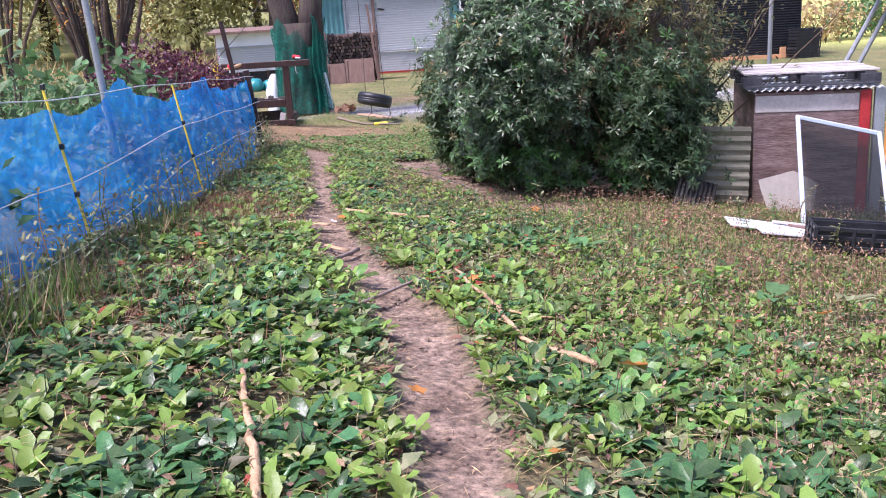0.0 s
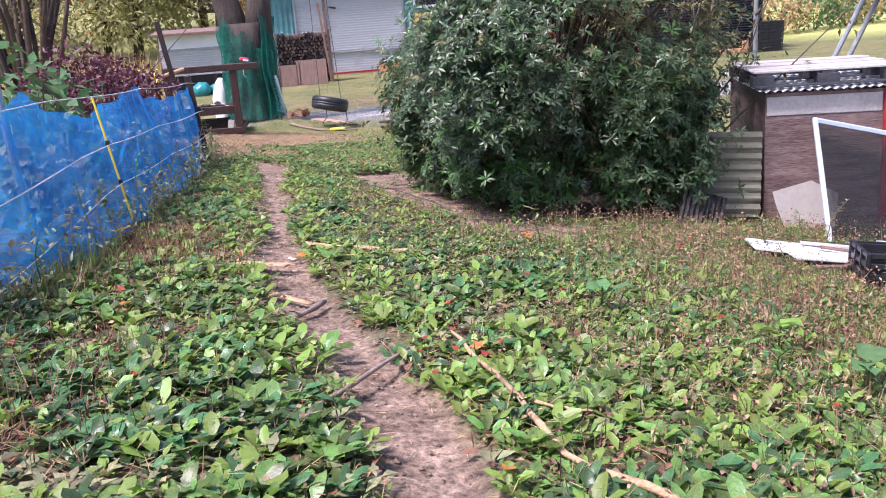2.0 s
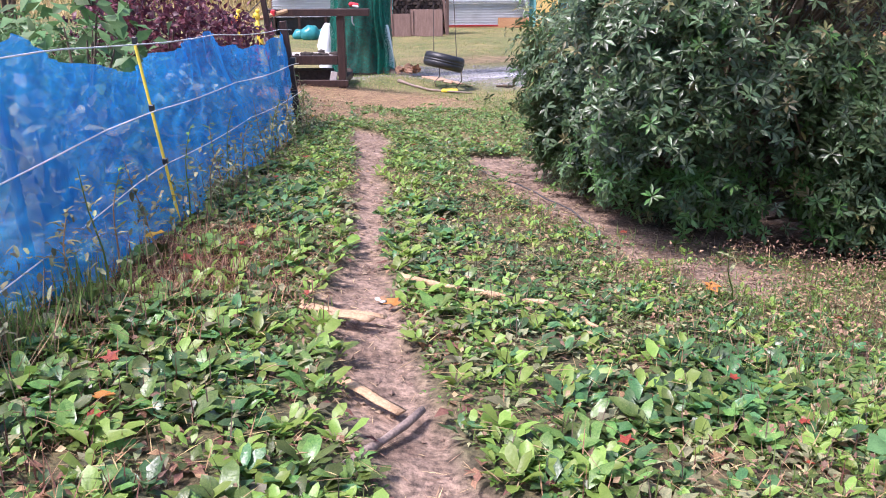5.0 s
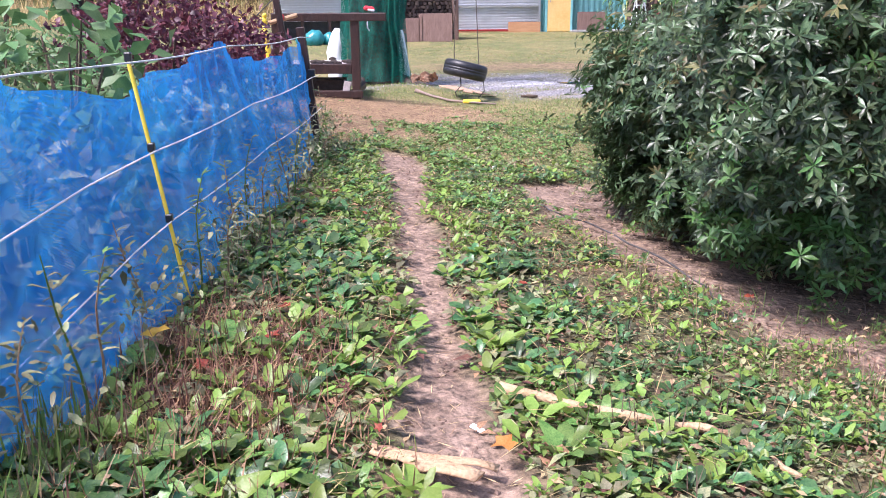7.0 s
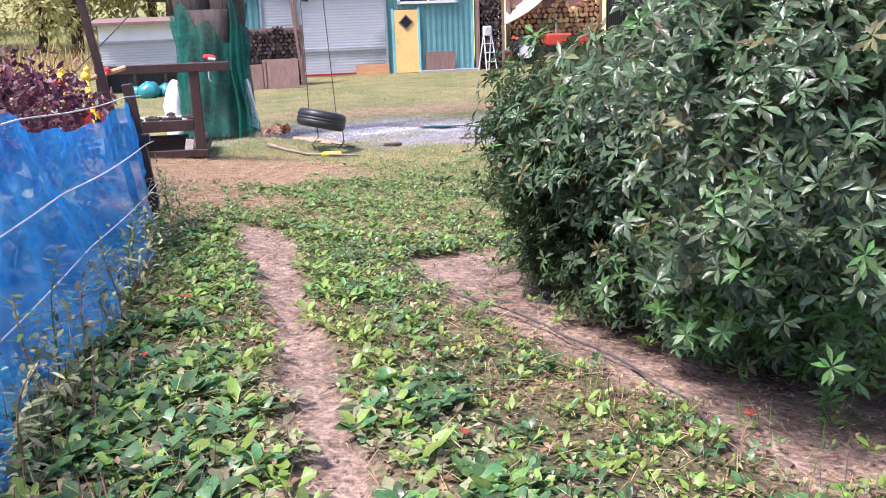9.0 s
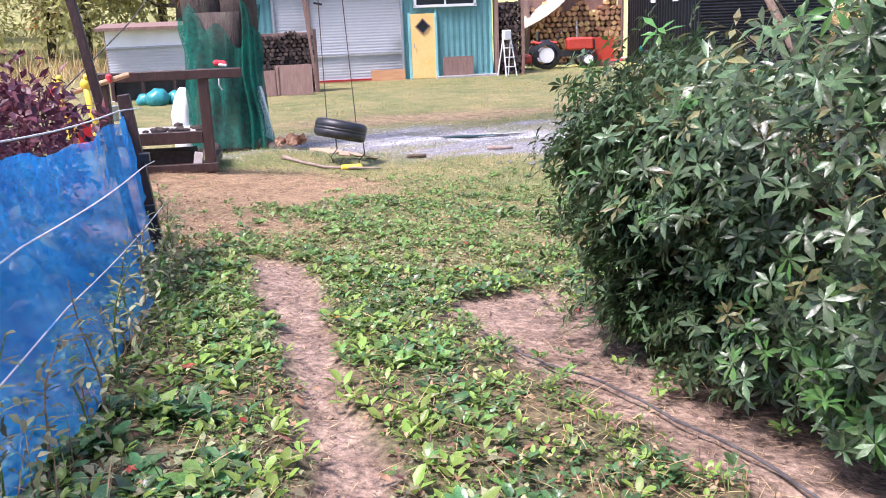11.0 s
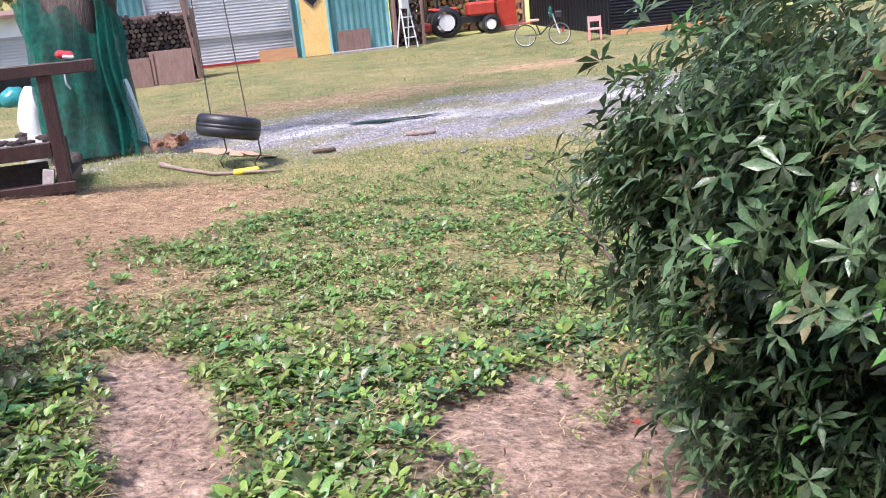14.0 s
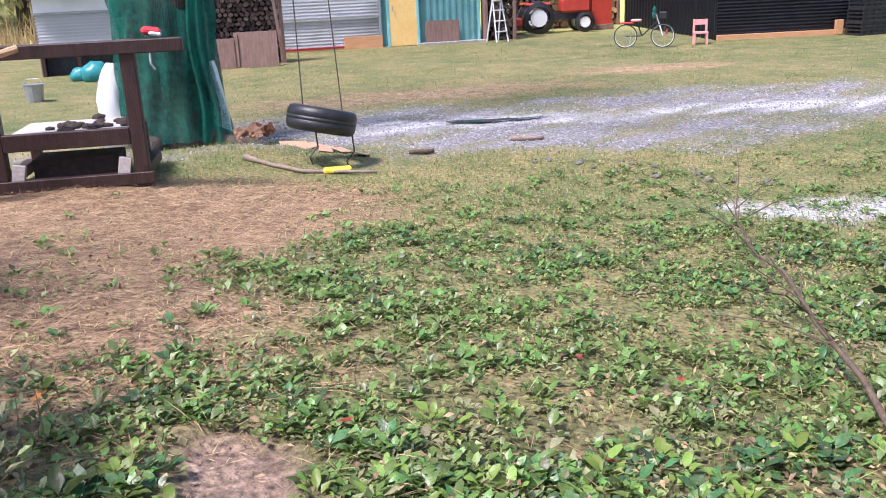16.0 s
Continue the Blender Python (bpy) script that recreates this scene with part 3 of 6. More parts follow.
def firewood(x0, x1, y, z0, z1, label, material, r=0.07, posts=True, name="firewood_stack", uneven=0.08):
    t = thing(name, label, "firewood", ((x0 + x1) / 2, y, z0))
    kinds = [log_mesh(0.45, r, s) for s in range(8)]
    for me in kinds:
        me.materials.append(M[material])
    w, count, row = x1 - x0, 0, 0
    z = r
    while z < z1 - z0 + uneven and count < 290:
        x = -w / 2 + r * (1 + (row % 2))
        while x < w / 2 and count < 290:
            if z < (z1 - z0) - uneven + uneven * math.sin(6 * x):
                ob = new("log", kinds[random.randrange(8)])
                ob.parent = t
                ob.location = (x + random.uniform(-0.01, 0.01), random.uniform(-0.07, 0.03), z)
                ob.scale = (random.uniform(0.7, 1.2), random.uniform(0.8, 1.15), random.uniform(0.7, 1.2))
                ob.rotation_euler = (random.uniform(-0.05, 0.05), random.uniform(0, 6.28), random.uniform(-0.08, 0.08))
                count += 1
            x += 2 * r * random.uniform(0.85, 1.0)
        z += 1.65 * r
        row += 1
    part("backing", bbox((0, 0.35, (z1 - z0) / 2), (w, 0.04, z1 - z0 - 0.1)), "brown_board", t)
    if posts:
        for s in (-1, 1):
            part("post", bbox((s * (w / 2 + 0.06), 0.1, (z1 - z0) / 2), (0.08, 0.4, z1 - z0 + 0.05)), "brown_board", t)
    return t


firewood(-0.65, 0.95, 30.9, ground_z(0, 30.9), 0.86, "tall stack of dark weathered firewood beside the shutter", "log_end", 0.065)
for x, w, h, m, turn in ((-0.42, 0.62, 0.66, "brown_board", 2), (0.36, 0.95, 0.78, "brown_board", -4)):
    b = thing("board_panel", "weathered brown board leaning before the firewood", "board", (x, 30.15, ground_z(x, 30.15)), turn, tilt=(-6, 0))
    part("panel", bbox((0, 0, h / 2), (w, 0.03, h)), m, b)
    part("batten", bbox((-w / 2 + 0.06, -0.03, h / 2), (0.05, 0.03, h - 0.06)), m, b)
pole = thing("leaning_post", "thin weathered wooden post leaning on the shutter", "post", (0.98, 30.7, ground_z(1, 30.7)), tilt=(0, -5))
part("post", bbox((0, 0, 1.25), (0.07, 0.05, 2.5)), "brown_board", pole)
firewood(6.85, 7.55, 33.8, ground_z(7, 33.8), 1.5, "stack of grey split firewood at the workshop corner", "log_end", 0.07)
lad = thing("step_ladder", "white step ladder standing by the firewood", "ladder", (6.95, 33.2, ground_z(7, 33.2)), 20)
for s in (-1, 1):
    part("rail", btube([(s * 0.2, -0.2, 0), (s * 0.14, 0, 1.1)], 0.02), "white_plastic", lad)
    part("rail", btube([(s * 0.2, 0.25, 0), (s * 0.14, 0.02, 1.1)], 0.02), "white_plastic", lad)
for k in range(3):
    part("step", bbox((0, -0.15 + 0.05 * k, 0.28 + 0.28 * k), (0.36, 0.09, 0.03)), "white_plastic", lad)
part("bag", bbox((-0.05, -0.05, 1.22), (0.3, 0.12, 0.3), bevel=0.03), "white_plastic", lad)
firewood(9.0, 12.4, 37.6, ground_z(10, 37.6), 1.7, "long stack of split firewood under a pale tarpaulin", "log_warm", 0.11, uneven=0.3)


def build_tarp():
    bm = bmesh.new()
    g = []
    for i in range(15):
        row = []
        for j in range(9):
            u, v = i / 14, j / 8
            row.append(bm.verts.new((8.2 + 2.4 * u, 36.6 + 1.6 * v, 0.45 + 1.7 * u - 0.3 * math.sin(3.1 * u) + 0.05 * math.sin(9 * v + 5 * u) + 0.35 * v)))
        g.append(row)
    for i in range(14):
        for j in range(8):
            bm.faces.new((g[i][j], g[i + 1][j], g[i + 1][j + 1], g[i][j + 1]))
    bmesh.ops.solidify(bm, geom=bm.faces[:], thickness=0.01)
    tagged(part("tarpaulin", bm, "tarp", None, "", True), "pale cream tarpaulin slung over the firewood", "tarpaulin")


build_tarp()


def wheel_parts(parent, c, r, width, tyre_mat, axis="x", rim="steel", spokes=0, turn=0):
    bm = bmesh.new()
    n = 24
    prof = [(r - 0.5 * width, -0.5 * width), (r, -0.35 * width), (r, 0.35 * width), (r - 0.5 * width, 0.5 * width)]
    rings = []
    for i in range(n):
        a = 2 * math.pi * i / n
        rings.append([bm.verts.new((q, p * math.cos(a), p * math.sin(a))) for p, q in prof])
    for i in range(n):
        for k in range(4):
            bm.faces.new((rings[i][k], rings[i][(k + 1) % 4], rings[(i + 1) % n][(k + 1) % 4], rings[(i + 1) % n][k]))
    w = part("wheel", bm, tyre_mat, parent)
    w.location = c
    w.rotation_euler = (0, 0, radians(turn))
    if spokes:
        for k in range(spokes):
            a = 2 * math.pi * k / spokes
            part("spoke", btube([(0, 0, 0), (0, (r - 0.4 * width) * math.cos(a), (r - 0.4 * width) * math.sin(a))], 0.003, 4), "steel", w)
    else:
        part("rim", btube([(-0.3 * width, 0, 0), (0.3 * width, 0, 0)], r * 0.55, 14), rim, w)
    return w


def build_tractor():
    t = thing("small_tractor", "small red farm tractor parked before the firewood", "tractor", (9.35, 35.6, ground_z(9.3, 35.6)), -8)
    part("bonnet", bbox((0.75, 0, 0.78), (0.9, 0.5, 0.42), bevel=0.06), "tractor_red", t)
    part("grille", bbox((1.22, 0, 0.75), (0.04, 0.4, 0.32)), "black_plastic", t)
    part("chassis", bbox((0.2, 0, 0.48), (1.9, 0.32, 0.2)), "black_plastic", t)
    part("fender", bbox((-0.45, -0.45, 0.85), (0.75, 0.22, 0.1), bevel=0.04), "tractor_red", t)
    part("fender", bbox((-0.45, 0.45, 0.85), (0.75, 0.22, 0.1), bevel=0.04), "tractor_red", t)
    part("seat", bbox((-0.45, 0, 0.9), (0.4, 0.4, 0.1), bevel=0.04), "black_plastic", t)
    part("seat_back", bbox((-0.65, 0, 1.08), (0.08, 0.4, 0.3), bevel=0.03), "black_plastic", t)
    part("steering_wheel", btube([(0.1 + 0.17 * math.cos(a) * 0.4, 0.17 * math.sin(a), 1.1 + 0.15 * math.cos(a)) for a in np.linspace(0, 6.28, 14)], 0.014, 6), "black_plastic", t)
    part("exhaust", btube([(0.7, 0.15, 1.0), (0.7, 0.15, 1.5)], 0.025), "steel", t)
    part("tiller", bbox((-1.2, 0, 0.35), (0.55, 1.1, 0.28), bevel=0.05), "tractor_red", t)
    for y in (-0.48, 0.48):
        wheel_parts(t, (-0.45, y, 0.46), 0.46, 0.24, "rubber", turn=90, rim="white_plastic")
        wheel_parts(t, (0.95, y, 0.29), 0.29, 0.16, "rubber", turn=90, rim="white_plastic")
    b = thing("orange_board", "orange painted board beside the tractor", "board", (10.95, 35.7, ground_z(11, 35.7)), -6)
    part("panel", bbox((0, 0, 0.55), (0.85, 0.05, 0.8)), "tractor_red", b)
    part("panel_foot", bbox((0, 0, 0.08), (0.9, 0.3, 0.16)), "brown_board", b)


build_tractor()


def build_bike():
    t = thing("bicycle", "small children's bicycle with pink saddle parked on the grass", "bicycle", (9.05, 28.65, ground_z(9, 28.65)), -32)
    for x in (-0.42, 0.42):
        wheel_parts(t, (x, 0, 0.27), 0.27, 0.04, "rubber", turn=90, spokes=14)
        bm = bmesh.new()
        tube(bm, [(x + 0.245 * math.cos(a), 0, 0.27 + 0.245 * math.sin(a)) for a in np.linspace(0, 2 * math.pi, 25)], 0.008, 5)
        part("rim", bm, "white_plastic", t)
    part("frame", tube(tube(btube([(-0.05, 0, 0.27), (-0.16, 0, 0.58)], 0.016), [(-0.05, 0, 0.27), (0.3, 0, 0.6)], 0.016), [(-0.42, 0, 0.27), (-0.05, 0, 0.27)], 0.012), "black_plastic", t)
    part("fork", btube([(0.42, 0, 0.27), (0.3, 0, 0.62), (0.27, 0, 0.74)], 0.014), "white_plastic", t)
    part("handlebar", btube([(0.2, -0.24, 0.78), (0.28, 0, 0.74), (0.2, 0.24, 0.78)], 0.012), "steel", t)
    part("saddle", bbox((-0.18, 0, 0.62), (0.24, 0.12, 0.06), bevel=0.02), "pink_paint", t)
    part("carrier", bbox((-0.4, 0, 0.57), (0.3, 0.12, 0.03)), "red_plastic", t)
    part("basket", bbox((0.42, 0, 0.72), (0.18, 0.24, 0.16), bevel=0.02), "black_plastic", t)
    part("bottle", btube([(0.22, 0.02, 0.66), (0.22, 0.02, 0.86), (0.22, 0.02, 0.92)], [0.045, 0.045, 0.02]), "green_net", t)
    part("stand", btube([(-0.3, 0, 0.28), (-0.33, -0.14, 0)], 0.008), "steel", t)
    part("reflector", bbox((0.5, 0.05, 0.35), (0.05, 0.02, 0.12)), "red_plastic", t)


build_bike()
stool = thing("small_chair", "little pink painted wooden child's chair on the grass", "chair", (10.45, 28.6, ground_z(10.4, 28.6)), -25)
part("seat", bbox((0, 0, 0.27), (0.34, 0.32, 0.04)), "pink_paint", stool)
for sx in (-0.14, 0.14):
    for sy in (-0.13, 0.13):
        part("leg", bbox((sx, sy, 0.13), (0.05, 0.05, 0.26)), "pink_paint", stool)
    part("back_post", bbox((sx, 0.14, 0.42), (0.05, 0.04, 0.3)), "pink_paint", stool)
part("backrest", bbox((0, 0.14, 0.5), (0.33, 0.03, 0.12)), "pink_paint", stool)


def build_dark_shed():
    t = thing("dark_shed", "black corrugated metal shed at the yard's edge", "shed", (11.3, 29.35, -0.79), -9)
    f = part("front_wall", corrugated(3.6, 2.9, 0.08, 0.012, vertical=False), "black_sheet", t)
    f.location = (0, 0, 0.1)
    s = part("side_wall", corrugated(8.0, 2.9, 0.3, 0.015), "black_sheet", t)
    s.rotation_euler = (0, 0, radians(90))
    part("end_wall", bbox((3.58, 4.0, 1.5), (0.05, 8.0, 3.0)), "black_sheet", t)
    part("back_wall", bbox((1.8, 8.0, 1.5), (3.6, 0.05, 3.0)), "black_sheet", t)
    part("roof", bbox((1.8, 4.0, 3.04), (4.0, 8.5, 0.08)), "steel", t)
    part("ground_beam", bbox((1.8, -0.05, 0.07), (3.6, 0.1, 0.14)), "orange_ply", t, "weathered timber ground beam")
    for y in (2.2, 4.6):
        part("window", bbox((-0.03, y, 2.2), (0.03, 0.5, 0.3)), "white_plastic", t)
    part("corner_block", bbox((3.0, -0.15, 0.2), (0.18, 0.1, 0.35)), "orange_ply", t)


build_dark_shed()


def crate(name, at, turn, size, material, label, group="", tilt=(0, 0)):
    """An open crate with slotted sides, rims and ribs."""
    w, d, h = size
    t = thing(name, label, "crate", at, turn, group, tilt=tilt)
    part("base", bbox((0, 0, 0.015), (w, d, 0.03)), material, t)
    for sy in (-1, 1):
        part("side_wall", bbox((0, sy * (d / 2 - 0.028), h / 2), (w - 0.05, 0.008, h - 0.02)), material, t)
        for z in (0.1, 0.4, 0.68, 0.94):
            part("side_slat", bbox((0, sy * (d / 2 - 0.012), h * z), (w, 0.018, h * 0.14)), material, t)
        for k in range(6):
            part("rib", bbox((-w / 2 + w * (k + 0.02) / 5.04 + 0.01, sy * (d / 2 - 0.008), h / 2), (0.022, 0.022, h)), material, t)
    for sx in (-1, 1):
        for z in (0.1, 0.4, 0.68, 0.94):
            part("end_slat", bbox((sx * (w / 2 - 0.012), 0, h * z), (0.018, d, h * 0.14)), material, t)
        for k in range(4):
            part("rib", bbox((sx * (w / 2 - 0.008), -d / 2 + d * (k + 0.02) / 3.04 + 0.005, h / 2), (0.022, 0.022, h)), material, t)
    return t


for k in range(3):
    crate("black_crate", (14.75 + 0.02 * k, 28.35, -0.78 + 0.31 * k), 5, (0.85, 0.5, 0.31), "black_plastic", "black slotted plastic crate in a stack by the shed", "stack of crates")
crate("black_crate", (3.35, 5.62, ground_z(3.35, 5.62) - 0.01), -20, (0.6, 0.38, 0.23), "black_plastic", "black slotted plastic crate tipped in the weeds", tilt=(-3, 4))


# ---- small white shed behind the tree ----
def build_small_shed():
    t = thing("small_shed", "small white metal shed with dark lean-to roof", "shed", (-4.3, 31.0, -0.77))
    lo = part("front_wall", corrugated(2.4, 0.8, 0.07, 0.004, vertical=False), "white_sheet", t)
    lo.location = (0, 0, 0.55)
    part("base_board", bbox((1.2, 0.4, 0.28), (2.3, 0.04, 0.55)), "pallet_dark", t, "dark boards behind the open base")
    for x in (0.04, 0.8, 1.6, 2.36):
        part("leg", bbox((x, 0.02, 0.28), (0.08, 0.08, 0.56)), "dark_wood", t)
    hi = part("upper_panel", bbox((1.2, 0.0, 1.6), (2.4, 0.03, 0.42)), "white_sheet", t)
    part("rail", bbox((1.2, -0.02, 1.37), (2.44, 0.05, 0.05)), "steel", t)
    part("roof", bbox((1.2, 0.5, 1.9), (2.8, 1.7, 0.08), (4, 0, 0)), "brown_board", t, "dark brown roof edge")
    part("side_wall", bbox((0.0, 0.7, 0.9), (0.05, 1.4, 1.8)), "brown_board", t)
    part("side_wall", bbox((2.4, 0.7, 0.9), (0.05, 1.4, 1.8)), "white_sheet", t)
    part("back_wall", bbox((1.2, 1.4, 0.9), (2.4, 0.05, 1.8)), "white_sheet", t)


build_small_shed()
for k, (x, y, r) in enumerate(((-3.0, 29.4, 0.28), (-2.6, 29.6, 0.22), (-3.35, 29.7, 0.2))):
    bm = bmesh.new()
    bmesh.ops.create_icosphere(bm, subdivisions=3, radius=r)
    for v in bm.verts:
        v.co *= 1 + 0.18 * noise.noise(v.co * 7 + Vector((k, 0, 0)))
        v.co.z = max(v.co.z * 0.9, -0.6 * r)
    b = part("crumpled_sheet", bm, "teal_plastic", None, "", True)
    b.location = (x, y, ground_z(x, y) + 0.55 * r)
    tagged(b, "crumpled teal plastic sheet bundle on the grass", "plastic sheet", "crumpled sheets")
bk = thing("grey_bucket", "grey plastic bucket standing on the lawn", "bucket", (-3.6, 26.0, ground_z(-3.6, 26)))
part("body", btube([(0, 0, 0), (0, 0, 0.3), (0, 0, 0.31)], [0.13, 0.17, 0.18], 16), "steel", bk)
part("handle", btube([(-0.17, 0, 0.3), (-0.1, 0, 0.4), (0.1, 0, 0.4), (0.17, 0, 0.3)], 0.006, 5), "steel", bk)


# ---- the big tree with the green net, and the tyre swing ----
TX, TY = -1.0, 19.9
TZ = ground_z(TX, TY)


def build_big_tree():
    t = thing("big_tree", "large forked tree with rough dark bark and a tyre swing", "tree", (TX, TY, TZ))
    bm = btube([(0, 0, -0.1), (0, 0, 0.15), (0.0, 0, 0.7), (0.0, 0, 1.5), (0, 0, 2.0)], [0.62, 0.47, 0.42, 0.41, 0.43], 20)
    for v in bm.verts:
        a = math.atan2(v.co.y, v.co.x)
        v.co.xy *= 1 + 0.06 * math.sin(5 * a + v.co.z) + 0.04 * math.sin(11 * a)
    part("trunk", bm, "bark", t, "", True)
    part("limb", btube([(-0.16, 0, 1.5), (-0.27, 0, 2.2), (-0.5, 0.1, 3.1), (-1.2, 0.3, 5.0), (-2.2, 0.6, 7.5)], [0.34, 0.27, 0.23, 0.17, 0.08], 12), "bark", t, "", True)
    part("limb", btube([(0.2, 0, 1.5), (0.3, 0, 2.3), (0.42, 0, 3.2), (0.8, -0.2, 5.0), (1.2, -0.3, 7.8)], [0.33, 0.25, 0.23, 0.18, 0.08], 12), "bark", t, "", True)
    part("limb", btube([(0.42, 0, 3.3), (0.9, -0.9, 4.6), (1.5, -1.8, 5.2), (2.6, -2.8, 7.4)], [0.16, 0.12, 0.10, 0.05], 10), "bark", t, "", True)
    part("root", btube([(0.25, -0.1, 0.1), (0.7, -0.5, 0.03), (1.25, -1.1, -0.02)], [0.2, 0.11, 0.04], 8), "bark", t, "", True)
    part("root", btube([(-0.2, -0.25, 0.1), (-0.3, -0.8, 0.05), (-0.2, -1.3, 0.0)], [0.2, 0.1, 0.04], 8), "bark", t, "", True)
    n = 2600
    c = np.array([(-2.0, 0.5, 8.4), (1.2, -0.3, 8.7), (0.0, 0.5, 9.2), (2.6, -2.7, 7.6), (-2.4, 0.8, 8.8), (0.9, 0.2, 9.0)])
    k = rng.integers(0, len(c), n)
    d = unit(rng.normal(size=(n, 3)))
    p = c[k] + d * (rng.random((n, 1)) ** 0.4) * np.array([1.7, 1.7, 1.1])
    leaves("crown", p, unit(d + rng.normal(size=(n, 3)) * 0.6), unit(d + [0, 0, 1.0]), rng.uniform(0.12, 0.2, n), rng.uniform(0.06, 0.1, n), "far_leaf", t, detail=2)
    # green netting wrapped round the trunk, with a loose fold hanging on one side
    net = thing("green_net", "dark green plastic netting wrapped round the tree trunk", "net", (TX, TY, TZ))
    bm = bmesh.new()
    uvl = bm.loops.layers.uv.new("weave")
    g = []
    nu, nv = 60, 16
    for i in range(nu + 1):
        a = 2 * math.pi * i / nu
        row = []
        for j in range(nv + 1):
            z = 0.12 + (1.7 + 0.2 * math.sin(a * 2 + 0.5) + 0.12 * math.sin(7 * a)) * j / nv
            r = 0.52 + 0.04 * math.sin(9 * a + 3 * z) + 0.03 * math.sin(17 * a - 4 * z) + 0.02 * math.sin(6 * z + 3 * a) + 0.07 * math.exp(-4 * z)
            row.append(bm.verts.new((r * math.cos(a), r * math.sin(a), z)))
        g.append(row)
    for i in range(nu):
        for j in range(nv):
            f = bm.faces.new((g[i][j], g[i + 1][j], g[i + 1][j + 1], g[i][j + 1]))
            for l, (u, v) in zip(f.loops, ((i, j), (i + 1, j), (i + 1, j + 1), (i, j + 1))):
                l[uvl].uv = (3.0 * u / nu, 1.8 * v / nv)
    part("wrap", bm, "green_net", net, "", True)
    bm = bmesh.new()
    uvl = bm.loops.layers.uv.new("weave")
    g = []
    for i in range(21):
        row = []
        for j in range(15):
            u, v = i / 20, j / 14
            row.append(bm.verts.new((0.28 + (0.12 + 0.2 * (1 - v)) * u + 0.03 * math.sin(9 * v), -0.46 - 0.06 * math.sin(13 * u) - 0.04 * v, 0.1 + 2.1 * v - 0.15 * u)))
        g.append(row)
    for i in range(20):
        for j in range(14):
            f = bm.faces.new((g[i][j], g[i + 1][j], g[i + 1][j + 1], g[i][j + 1]))
            for l, (u, v) in zip(f.loops, ((i, j), (i + 1, j), (i + 1, j + 1), (i, j + 1))):
                l[uvl].uv = (0.9 * u / 20, 2.0 * v / 14)
    part("loose_fold", bm, "green_net", net, "", True)


build_big_tree()


def build_swing():
    t = thing("tyre_swing", "black car tyre hung flat on two ropes", "swing", (0.47, 18.1, -0.36), 8, tilt=(-4, 14))
    bm = bmesh.new()
    prof = [(0.20, -0.085), (0.225, -0.105), (0.29, -0.11), (0.325, -0.095), (0.34, -0.06), (0.343, -0.025), (0.340, -0.022), (0.340, -0.012), (0.343, -0.01), (0.343, 0.01), (0.340, 0.012), (0.340, 0.022), (0.343, 0.025), (0.34, 0.06), (0.325, 0.095), (0.29, 0.11), (0.225, 0.105), (0.20, 0.085), (0.25, 0.06), (0.29, 0.0), (0.25, -0.06)]
    n, rings = 40, []
    for i in range(n):
        a = 2 * math.pi * i / n
        rings.append([bm.verts.new((p * math.cos(a), p * math.sin(a), q * 1.1)) for p, q in prof])
    for i in range(n):
        for k in range(len(prof)):
            k2 = (k + 1) % len(prof)
            bm.faces.new((rings[i][k], rings[(i + 1) % n][k], rings[(i + 1) % n][k2], rings[i][k2]))
    part("tyre", bm, "rubber", t, "", True)
    for x in (-0.2, 0.2):
        end = t.matrix_world.inverted() @ Vector((0.35 + x * 0.4, 18.0, 4.55))
        part("rope", btube([(x, 0, 0.1), end], 0.006, 6), "rope", t)
    for x, y in ((-0.1, -0.2), (0.3, -0.1)):
        part("dangling_cord", btube([(x, y, -0.1), (x + 0.04, y - 0.02, -0.25), (x - 0.03, y - 0.05, -0.36), (x + 0.02, y - 0.02, -0.43)], 0.008, 6), "rope", t)


build_swing()

# ---- the dark timber planter frame ----
BY = 17.2


